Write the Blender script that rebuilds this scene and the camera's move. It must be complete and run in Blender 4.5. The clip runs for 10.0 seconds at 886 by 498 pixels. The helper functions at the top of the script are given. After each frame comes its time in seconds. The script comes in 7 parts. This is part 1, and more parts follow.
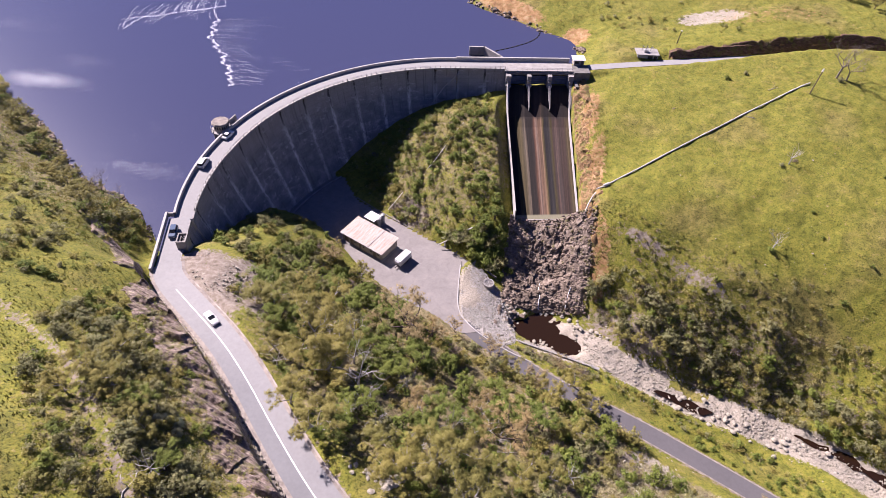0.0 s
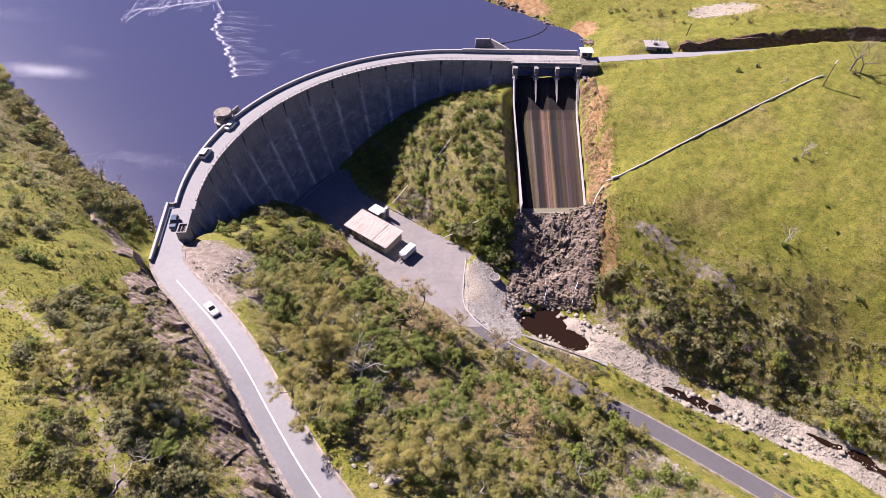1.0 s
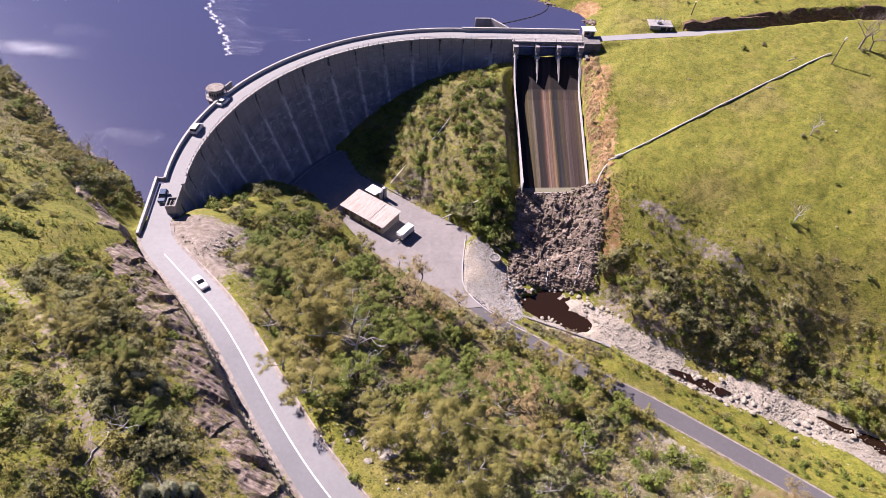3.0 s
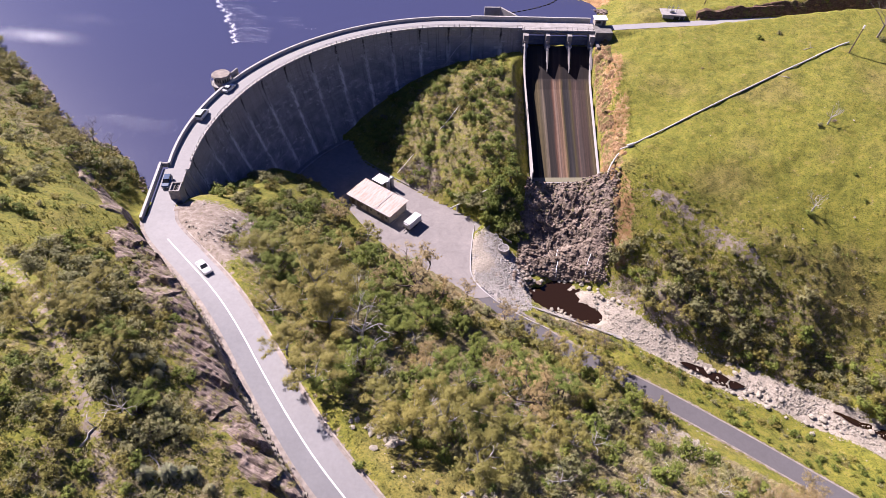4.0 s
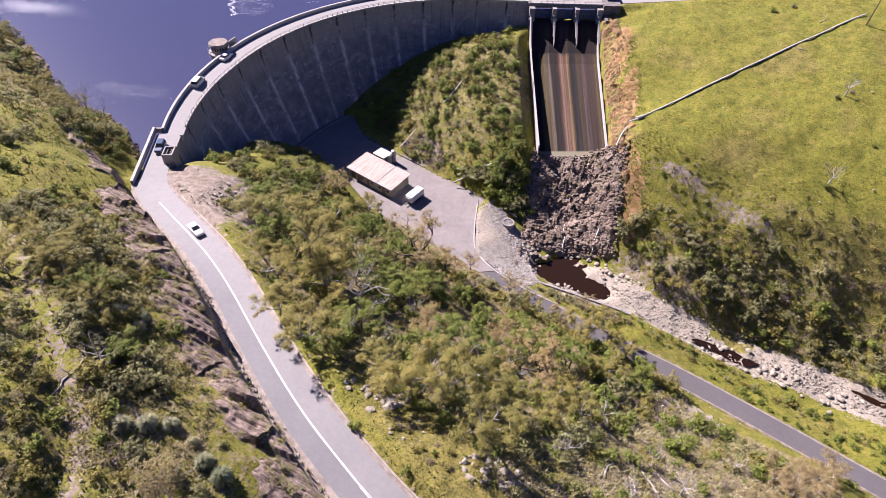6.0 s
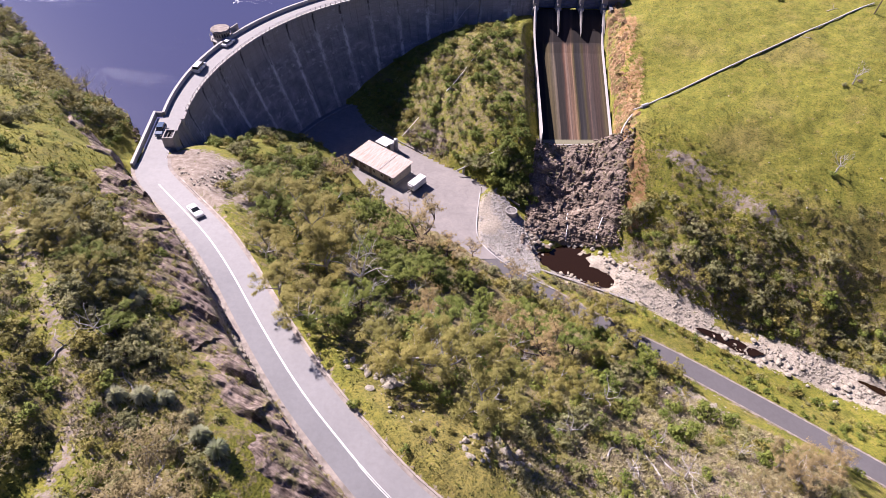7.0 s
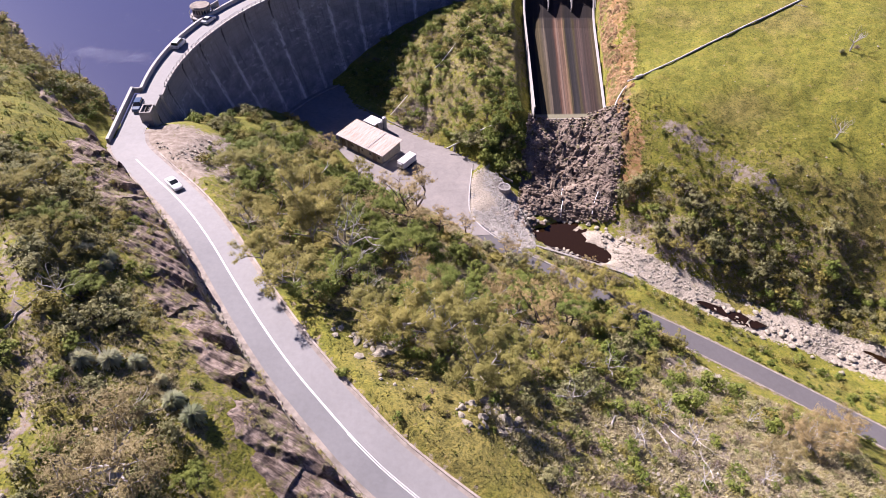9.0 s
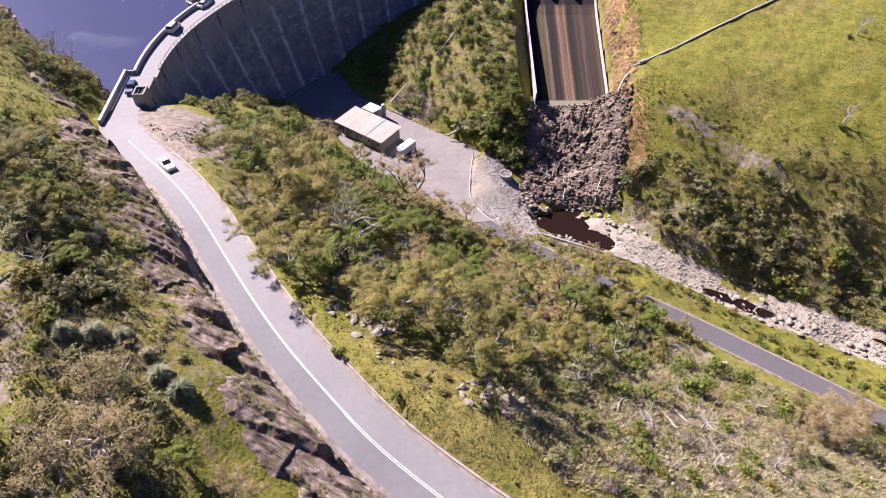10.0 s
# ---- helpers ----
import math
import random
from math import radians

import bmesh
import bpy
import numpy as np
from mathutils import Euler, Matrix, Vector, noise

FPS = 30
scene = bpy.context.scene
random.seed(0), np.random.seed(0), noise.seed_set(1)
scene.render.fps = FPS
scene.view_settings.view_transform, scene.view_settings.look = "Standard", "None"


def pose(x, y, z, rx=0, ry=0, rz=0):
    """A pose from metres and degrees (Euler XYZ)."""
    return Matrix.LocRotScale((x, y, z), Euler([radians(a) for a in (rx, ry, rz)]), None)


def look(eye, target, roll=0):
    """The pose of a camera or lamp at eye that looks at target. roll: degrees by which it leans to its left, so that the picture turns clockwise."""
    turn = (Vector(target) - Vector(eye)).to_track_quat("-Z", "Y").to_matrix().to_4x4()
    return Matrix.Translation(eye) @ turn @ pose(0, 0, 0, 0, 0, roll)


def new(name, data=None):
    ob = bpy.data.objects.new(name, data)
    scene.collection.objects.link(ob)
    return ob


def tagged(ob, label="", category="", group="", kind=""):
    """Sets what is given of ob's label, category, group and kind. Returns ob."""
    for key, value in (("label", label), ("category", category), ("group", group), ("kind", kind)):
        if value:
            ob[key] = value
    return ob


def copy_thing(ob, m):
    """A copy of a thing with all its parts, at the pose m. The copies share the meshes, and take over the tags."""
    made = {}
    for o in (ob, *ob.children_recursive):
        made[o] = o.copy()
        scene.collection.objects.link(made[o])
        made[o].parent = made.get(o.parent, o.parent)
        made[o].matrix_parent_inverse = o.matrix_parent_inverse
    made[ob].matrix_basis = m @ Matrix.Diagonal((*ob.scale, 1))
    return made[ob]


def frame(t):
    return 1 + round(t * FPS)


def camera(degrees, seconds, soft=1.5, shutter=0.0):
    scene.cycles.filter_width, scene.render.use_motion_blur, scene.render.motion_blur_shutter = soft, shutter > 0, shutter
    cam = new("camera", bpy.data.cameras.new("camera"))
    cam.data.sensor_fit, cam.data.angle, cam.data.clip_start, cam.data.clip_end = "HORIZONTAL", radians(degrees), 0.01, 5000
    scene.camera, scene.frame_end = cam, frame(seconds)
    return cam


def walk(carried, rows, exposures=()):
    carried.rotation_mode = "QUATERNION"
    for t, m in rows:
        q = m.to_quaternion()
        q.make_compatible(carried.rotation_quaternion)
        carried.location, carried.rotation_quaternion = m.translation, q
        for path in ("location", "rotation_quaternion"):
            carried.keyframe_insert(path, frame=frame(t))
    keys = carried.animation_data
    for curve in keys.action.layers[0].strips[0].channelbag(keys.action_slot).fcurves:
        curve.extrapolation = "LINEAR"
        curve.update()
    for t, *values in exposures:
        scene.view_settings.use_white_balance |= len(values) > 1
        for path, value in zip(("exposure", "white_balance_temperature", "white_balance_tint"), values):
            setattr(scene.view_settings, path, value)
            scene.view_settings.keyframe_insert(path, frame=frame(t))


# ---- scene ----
cam = camera(72.0, 10.0, soft=0.7)
PATH = [
    (0, (-1.064, 0.656, 130.888), (-1.228, 2.069, 129.481), 2.8),
    (0.5, (-1.364, 0.948, 128.972), (-1.535, 2.36, 127.565), 2.8),
    (1, (-1.188, 1.332, 126.992), (-1.367, 2.743, 125.586), 2.6),
    (1.5, (-0.669, 1.391, 125.045), (-0.849, 2.802, 123.639), 2.6),
    (2, (-0.358, 1.254, 123.003), (-0.533, 2.665, 121.597), 2.6),
    (2.5, (-0.527, 0.966, 120.846), (-0.699, 2.378, 119.44), 2.8),
    (4, (-1.087, 1.024, 114.309), (-1.283, 2.431, 112.902), 2.5),
    (4.5, (-0.804, 1.113, 111.84), (-1.01, 2.519, 110.433), 2.5),
    (5, (-0.673, 0.931, 109.279), (-0.872, 2.338, 107.871), 2.4),
    (5.5, (-0.579, 0.491, 106.896), (-0.781, 1.897, 105.489), 2.4),
    (7, (0.399, -1.536, 101.474), (0.18, -0.132, 100.066), 2.4),
    (7.5, (0.432, -1.75, 99.703), (0.214, -0.348, 98.295), 2.3),
    (8, (0.484, -1.816, 97.788), (0.27, -0.413, 96.38), 2.2),
    (8.5, (0.696, -1.879, 95.768), (0.487, -0.475, 94.359), 2.0),
    (9, (0.955, -1.962, 93.741), (0.758, -0.556, 92.333), 1.8),
    (9.5, (1.192, -2.078, 91.526), (0.995, -0.672, 90.118), 1.8),
    (10, (1.097, -2.221, 89.016), (0.899, -0.813, 87.61), 1.7),
]
walk(cam, [(t, look(eye, target, roll)) for t, eye, target, roll in PATH], exposures=[(0.0, 1.52, 5800, 30), (10.0, 1.6, 5800, 30)])

# ---- world, sun and exposure ----
SUN_AZ, SUN_EL = radians(147.0), radians(39.0)      # azimuth from +x towards +y
world = bpy.data.worlds.new("world")
scene.world = world
world.use_nodes = True
wn = world.node_tree
sky = wn.nodes.new("ShaderNodeTexSky")
sky.sky_type, sky.sun_disc = "NISHITA", False
sky.sun_elevation, sky.sun_rotation = SUN_EL, radians(90.0) - SUN_AZ
sky.ozone_density, sky.dust_density = 4.0, 0.5
tint = wn.nodes.new("ShaderNodeMix")                # deep clear blue overhead
tint.data_type, tint.blend_type = "RGBA", "MULTIPLY"
tint.inputs[0].default_value, tint.inputs[7].default_value = 1.0, (0.7, 0.84, 1.4, 1.0)
wn.links.new(sky.outputs[0], tint.inputs[6])
wn.links.new(tint.outputs[2], wn.nodes["Background"].inputs[0])
wn.nodes["Background"].inputs[1].default_value = 0.0185
sun = new("sun", bpy.data.lights.new("sun", "SUN"))
sun.data.energy, sun.data.angle, sun.data.color = 5.0, radians(0.6), (1.0, 0.9, 0.76)
sun.matrix_world = look((math.cos(SUN_AZ) * 400, math.sin(SUN_AZ) * 400 + 140, math.tan(SUN_EL) * 400), (0, 140, 0))

# ---- materials ----
def material(name, rough=0.9, metal=0.0):
    m = bpy.data.materials.new(name)
    m.use_nodes = True
    b = m.node_tree.nodes["Principled BSDF"]
    b.inputs["Roughness"].default_value, b.inputs["Metallic"].default_value = rough, metal
    b.inputs["Specular IOR Level"].default_value = 0.3
    return m, m.node_tree, b


def node(nt, kind, **values):
    n = nt.nodes.new(kind)
    for key, value in values.items():
        n.inputs[key.replace("_", " ")].default_value = value
    return n


def coords(nt, scale=(1, 1, 1), kind="Object", rot=(0, 0, 0)):
    tc, mp = nt.nodes.new("ShaderNodeTexCoord"), nt.nodes.new("ShaderNodeMapping")
    mp.inputs["Scale"].default_value, mp.inputs["Rotation"].default_value = scale, rot
    nt.links.new(tc.outputs[kind], mp.inputs[0])
    return mp.outputs[0]


def noise_of(nt, vec, scale, detail=5.0, rough=0.55, dist=0.0):
    n = node(nt, "ShaderNodeTexNoise", Scale=scale, Detail=detail, Roughness=rough, Distortion=dist)
    nt.links.new(vec, n.inputs["Vector"])
    return n.outputs[0]


def ramp(nt, fac, stops):
    r = nt.nodes.new("ShaderNodeValToRGB")
    els = r.color_ramp.elements
    while len(els) < len(stops):
        els.new(0.5)
    for e, (p, c) in zip(els, stops):
        e.position, e.color = p, (*c, 1.0)
    nt.links.new(fac, r.inputs[0])
    return r.outputs[0]


def mix(nt, fac, a, b, kind="MIX"):
    m = nt.nodes.new("ShaderNodeMix")
    m.data_type, m.blend_type = "RGBA", kind
    for value, i in ((fac, 0), (a, 6), (b, 7)):
        if isinstance(value, (int, float)):
            m.inputs[i].default_value = value
        elif isinstance(value, tuple):
            m.inputs[i].default_value = (*value, 1.0)
        else:
            nt.links.new(value, m.inputs[i])
    return m.outputs[2]


def step(nt, value, lo, hi):
    m = nt.nodes.new("ShaderNodeMapRange")
    m.interpolation_type = "SMOOTHSTEP"
    m.inputs["From Min"].default_value, m.inputs["From Max"].default_value = lo, hi
    nt.links.new(value, m.inputs[0])
    return m.outputs[0]


def maths(nt, op, a, b=0.0):
    m = nt.nodes.new("ShaderNodeMath")
    m.operation = op
    for value, i in ((a, 0), (b, 1)):
        if isinstance(value, (int, float)):
            m.inputs[i].default_value = value
        else:
            nt.links.new(value, m.inputs[i])
    return m.outputs[0]


def bump(nt, b, height, strength, distance):
    n = node(nt, "ShaderNodeBump", Strength=strength, Distance=distance)
    nt.links.new(height, n.inputs["Height"])
    nt.links.new(n.outputs[0], b.inputs["Normal"])


def plain(name, color, rough=0.7, metal=0.0, var=0.25, scale=1.5, grain=0.0):
    """A surface of one colour with blotches at two scales, and a little relief."""
    m, nt, b = material(name, rough, metal)
    v = coords(nt)
    dark = tuple(c * (1 - var) for c in color)
    light = tuple(min(1.0, c * (1 + var * 0.6)) for c in color)
    base = ramp(nt, noise_of(nt, v, scale, 4), [(0.3, dark), (0.7, light)])
    fine = ramp(nt, noise_of(nt, v, scale * 9, 3), [(0.3, (0.82,) * 3), (0.7, (1.0,) * 3)])
    nt.links.new(mix(nt, 1.0, base, fine, "MULTIPLY"), b.inputs["Base Color"])
    if grain:
        bump(nt, b, noise_of(nt, v, scale * 12, 4), 0.6, grain)
    return m


def uv_value(nt):
    """The two numbers of the UV map: metres along and metres up."""
    tc, sp = nt.nodes.new("ShaderNodeTexCoord"), nt.nodes.new("ShaderNodeSeparateXYZ")
    nt.links.new(tc.outputs["UV"], sp.inputs[0])
    return tc.outputs["UV"], sp.outputs[0], sp.outputs[1]


def mapped(nt, vec, scale):
    mp = nt.nodes.new("ShaderNodeMapping")
    mp.inputs["Scale"].default_value = scale
    nt.links.new(vec, mp.inputs[0])
    return mp.outputs[0]


def ground_material():
    m, nt, b = material("hillside", 0.95)
    v = coords(nt)
    cov = nt.nodes.new("ShaderNodeVertexColor")
    cov.layer_name = "cover"
    sp = nt.nodes.new("ShaderNodeSeparateColor")
    nt.links.new(cov.outputs[0], sp.inputs[0])
    big, mid, fine = noise_of(nt, v, 0.035, 4), noise_of(nt, v, 0.35, 5, 0.62), noise_of(nt, v, 2.6, 4, 0.65)
    grass = ramp(nt, mid, [(0.25, (0.078, 0.084, 0.012)), (0.42, (0.128, 0.132, 0.017)), (0.58, (0.168, 0.16, 0.023)), (0.78, (0.205, 0.168, 0.045))])
    dry = ramp(nt, mid, [(0.3, (0.095, 0.085, 0.02)), (0.7, (0.225, 0.19, 0.055))])
    grass = mix(nt, step(nt, big, 0.5, 0.68), grass, dry)
    clump = noise_of(nt, v, 1.1, 7, 0.78)
    grass = mix(nt, 1.0, grass, ramp(nt, clump, [(0.32, (0.42, 0.46, 0.36)), (0.45, (0.94, 0.96, 0.9)), (0.66, (1.3, 1.25, 1.12))]), "MULTIPLY")
    speck = ramp(nt, fine, [(0.34, (0.35, 0.38, 0.32)), (0.46, (0.96, 0.97, 0.95)), (0.7, (1.35, 1.28, 1.15))])
    grass = mix(nt, 1.0, grass, speck, "MULTIPLY")
    earth = ramp(nt, noise_of(nt, v, 0.8, 6, 0.65), [(0.3, (0.125, 0.098, 0.072)), (0.5, (0.215, 0.176, 0.138)), (0.72, (0.32, 0.275, 0.23))])
    orange = ramp(nt, noise_of(nt, v, 0.5, 6, 0.65), [(0.3, (0.145, 0.079, 0.033)), (0.5, (0.277, 0.158, 0.066)), (0.7, (0.363, 0.264, 0.145))])
    gravel = ramp(nt, noise_of(nt, v, 2.2, 5, 0.7), [(0.3, (0.17, 0.143, 0.107)), (0.5, (0.31, 0.27, 0.212)), (0.7, (0.43, 0.388, 0.325))])
    scrub = ramp(nt, clump, [(0.3, (0.045, 0.036, 0.02)), (0.44, (0.125, 0.105, 0.045)), (0.56, (0.21, 0.17, 0.085)), (0.70, (0.33, 0.265, 0.185))])
    edge = maths(nt, "SUBTRACT", noise_of(nt, v, 0.7, 9, 0.8), 0.5)

    def amount(channel):
        return step(nt, maths(nt, "ADD", channel, maths(nt, "MULTIPLY", edge, 3.6)), 0.42, 0.62)
    col = mix(nt, amount(cov.outputs[1]), grass, scrub)
    col = mix(nt, amount(sp.outputs[0]), col, earth)
    col = mix(nt, amount(sp.outputs[1]), col, gravel)
    col = mix(nt, amount(sp.outputs[2]), col, orange)
    nt.links.new(col, b.inputs["Base Color"])
    both = maths(nt, "ADD", maths(nt, "MULTIPLY", mid, 0.5), maths(nt, "MULTIPLY", fine, 0.5))
    bump(nt, b, both, 1.0, 0.45)
    return m


def dam_material():
    m, nt, b = material("dam_concrete", 0.88)
    uv, u, v = uv_value(nt)

    def grain(across, up, detail=6, rough_=0.6):
        return noise_of(nt, mapped(nt, uv, (across, up, 1)), 1.0, detail, rough_)

    base = ramp(nt, grain(0.22, 0.3, 7, 0.65), [(0.3, (0.15, 0.148, 0.158)), (0.5, (0.225, 0.221, 0.23)), (0.7, (0.33, 0.32, 0.322))])
    # the upper pours have weathered paler and browner
    crown = maths(nt, "MULTIPLY", step(nt, maths(nt, "ADD", v, maths(nt, "MULTIPLY", grain(0.3, 0.2), 8.0)), 9.0, 17.0), 0.75)
    base = mix(nt, crown, base, (0.35, 0.32, 0.295))
    # lift lines, one to every pour
    lift = maths(nt, "ABSOLUTE", maths(nt, "SUBTRACT", maths(nt, "FRACT", maths(nt, "DIVIDE", v, 1.5)), 0.5))
    base = mix(nt, maths(nt, "MULTIPLY", step(nt, lift, 0.455, 0.5), maths(nt, "MULTIPLY", grain(0.3, 0.4, 5, 0.7), 0.75)), base, (0.08, 0.075, 0.075))
    # broad pale and dark runs
    base = mix(nt, maths(nt, "MULTIPLY", step(nt, grain(1.3, 0.05, 5, 0.65), 0.52, 0.7), 0.5), base, (0.065, 0.06, 0.062))
    base = mix(nt, maths(nt, "MULTIPLY", step(nt, grain(0.9, 0.06, 6, 0.7), 0.55, 0.7), 0.35), base, (0.3, 0.29, 0.29))
    # joints: a dark seep near the top, white lime further down
    near_joint = maths(nt, "ABSOLUTE", maths(nt, "SUBTRACT", maths(nt, "FRACT", maths(nt, "ADD", maths(nt, "DIVIDE", u, 10.69), 0.5)), 0.5))
    off = maths(nt, "ADD", maths(nt, "MULTIPLY", near_joint, 10.69), maths(nt, "MULTIPLY", maths(nt, "SUBTRACT", grain(1.1, 0.5, 8, 0.8), 0.5), 2.6))
    seep = maths(nt, "MULTIPLY", maths(nt, "SUBTRACT", 1.0, step(nt, off, 0.1, 0.55)), step(nt, maths(nt, "ADD", v, maths(nt, "MULTIPLY", grain(0.09, 0.02, 2), 16.0)), 13.0, 21.0))
    base = mix(nt, maths(nt, "MULTIPLY", seep, 0.9), base, (0.035, 0.028, 0.026))
    hair = maths(nt, "SUBTRACT", 1.0, step(nt, maths(nt, "MULTIPLY", near_joint, 10.69), 0.03, 0.1))
    base = mix(nt, maths(nt, "MULTIPLY", hair, 0.8), base, (0.04, 0.035, 0.035))
    lime = maths(nt, "MULTIPLY", maths(nt, "SUBTRACT", 1.0, step(nt, off, -0.1, 1.15)), step(nt, grain(0.6, 0.4, 8, 0.8), 0.41, 0.5))
    lime = maths(nt, "MULTIPLY", lime, maths(nt, "SUBTRACT", 1.0, step(nt, maths(nt, "ADD", v, maths(nt, "MULTIPLY", grain(0.1, 0.05, 3), 8.0)), 10.0, 18.0)))
    lime = maths(nt, "MULTIPLY", lime, step(nt, grain(1.5, 0.55, 7, 0.8), 0.38, 0.48))
    lime = maths(nt, "MULTIPLY", lime, maths(nt, "ADD", 0.5, maths(nt, "MULTIPLY", step(nt, grain(0.07, 0.06, 2), 0.4, 0.56), 0.5)))
    base = mix(nt, lime, base, (0.7, 0.68, 0.66))
    # broken pale crusts along the lower lifts
    crust = maths(nt, "MULTIPLY", step(nt, grain(0.4, 0.7, 9, 0.8), 0.52, 0.6), step(nt, grain(0.05, 0.09, 3), 0.46, 0.56))
    base = mix(nt, maths(nt, "MULTIPLY", crust, 0.7), base, (0.5, 0.48, 0.46))
    fine = ramp(nt, grain(3.0, 3.0, 4, 0.7), [(0.3, (0.75,) * 3), (0.7, (1.08,) * 3)])
    nt.links.new(mix(nt, 1.0, base, fine, "MULTIPLY"), b.inputs["Base Color"])
    bump(nt, b, grain(1.2, 1.2, 6, 0.7), 0.5, 0.12)
    return m


def chute_material():
    m, nt, b = material("chute_concrete", 0.75)
    uv, u, v = uv_value(nt)
    sway = maths(nt, "MULTIPLY", maths(nt, "SUBTRACT", noise_of(nt, mapped(nt, uv, (0.25, 0.02, 1)), 1.0, 4, 0.6), 0.5), 0.07)
    rag = maths(nt, "MULTIPLY", maths(nt, "SUBTRACT", noise_of(nt, mapped(nt, uv, (2.4, 0.05, 1)), 1.0, 4, 0.7), 0.5), 0.05)
    lane = maths(nt, "ADD", maths(nt, "DIVIDE", u, 22.0), maths(nt, "ADD", sway, rag))
    black, ochre, rust, tan = (0.012, 0.01, 0.012), (0.07, 0.053, 0.02), (0.085, 0.04, 0.025), (0.2, 0.135, 0.1)
    # black below 0.10 is the left wall's shadow put into the colour
    col = ramp(nt, lane, [(0.10, black), (0.14, ochre), (0.23, (0.08, 0.062, 0.03)), (0.27, (0.14, 0.11, 0.078)), (0.30, (0.02, 0.015, 0.013)), (0.39, (0.022, 0.016, 0.014)), (0.42, rust), (0.46, tan), (0.50, (0.14, 0.08, 0.05)),
                          (0.54, (0.2, 0.125, 0.075)), (0.57, (0.07, 0.055, 0.02)), (0.60, black), (0.67, (0.025, 0.022, 0.022)), (0.70, ochre), (0.73, (0.04, 0.026, 0.022)), (0.79, (0.09, 0.058, 0.048)), (0.83, (0.035, 0.022, 0.018)), (0.92, (0.045, 0.028, 0.022)), (0.97, (0.07, 0.052, 0.024))])
    streak = noise_of(nt, mapped(nt, uv, (1.9, 0.012, 1)), 1.0, 5, 0.7)
    col = mix(nt, 1.0, col, ramp(nt, streak, [(0.3, (0.35, 0.33, 0.32)), (0.5, (0.8, 0.8, 0.8)), (0.7, (1.3, 1.25, 1.2))]), "MULTIPLY")
    wet = noise_of(nt, mapped(nt, uv, (0.3, 0.012, 1)), 1.0, 4, 0.6)
    col = mix(nt, maths(nt, "MULTIPLY", step(nt, wet, 0.56, 0.66), 0.6), col, (0.018, 0.015, 0.014))
    # head darkened in the colour for wet concrete and for the crest's shade
    head = maths(nt, "SUBTRACT", 1.0, step(nt, maths(nt, "ADD", v, maths(nt, "MULTIPLY", noise_of(nt, mapped(nt, uv, (0.6, 0.02, 1)), 1.0, 4, 0.7), 5.0)), 14.0, 16.5))
    col = mix(nt, maths(nt, "MULTIPLY", head, 0.8), col, (0.02, 0.016, 0.016))
    dry = step(nt, v, 58.6, 59.4)
    col = mix(nt, dry, col, (0.2, 0.185, 0.12))
    fine = ramp(nt, noise_of(nt, mapped(nt, uv, (2.5, 0.5, 1)), 1.0, 5, 0.7), [(0.3, (0.8,) * 3), (0.7, (1.12,) * 3)])
    nt.links.new(mix(nt, 1.0, col, fine, "MULTIPLY"), b.inputs["Base Color"])
    rg = maths(nt, "SUBTRACT", 0.95, maths(nt, "MULTIPLY", step(nt, wet, 0.5, 0.6), 0.15))
    nt.links.new(rg, b.inputs["Roughness"])
    return m


def rock_material(name, dark, mid, light, scale=0.6, moss=0.0, beds=False):
    m, nt, b = material(name, 0.92)
    v = coords(nt, (1, 1, 2.2), rot=(0.5, 0.35, 0.2))
    n = noise_of(nt, v, scale, 8, 0.68, 0.6)
    col = ramp(nt, n, [(0.3, dark), (0.5, mid), (0.72, light)])
    fine = ramp(nt, noise_of(nt, v, scale * 7, 5, 0.7), [(0.3, (0.6,) * 3), (0.7, (1.15,) * 3)])
    col = mix(nt, 1.0, col, fine, "MULTIPLY")
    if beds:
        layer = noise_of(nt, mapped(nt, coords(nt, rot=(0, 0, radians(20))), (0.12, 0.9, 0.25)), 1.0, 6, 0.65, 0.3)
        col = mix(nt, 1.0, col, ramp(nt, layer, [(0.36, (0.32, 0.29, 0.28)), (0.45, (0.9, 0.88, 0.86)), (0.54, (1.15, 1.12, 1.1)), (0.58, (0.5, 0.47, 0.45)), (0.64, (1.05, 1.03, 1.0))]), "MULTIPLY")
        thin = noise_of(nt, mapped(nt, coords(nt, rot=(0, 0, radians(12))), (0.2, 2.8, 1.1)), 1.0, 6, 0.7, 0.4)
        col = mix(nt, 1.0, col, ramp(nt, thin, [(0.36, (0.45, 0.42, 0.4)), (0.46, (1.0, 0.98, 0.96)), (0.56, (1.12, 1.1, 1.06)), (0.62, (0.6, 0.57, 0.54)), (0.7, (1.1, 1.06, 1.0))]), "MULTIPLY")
    if moss:
        col = mix(nt, maths(nt, "MULTIPLY", step(nt, noise_of(nt, coords(nt), 0.4, 8, 0.75), 0.58 - 0.13 * moss, 0.66 - 0.13 * moss), moss), col, (0.13, 0.125, 0.032))
    nt.links.new(col, b.inputs["Base Color"])
    bump(nt, b, noise_of(nt, v, scale * 3.5, 8, 0.72), 0.9, 0.35)
    return m


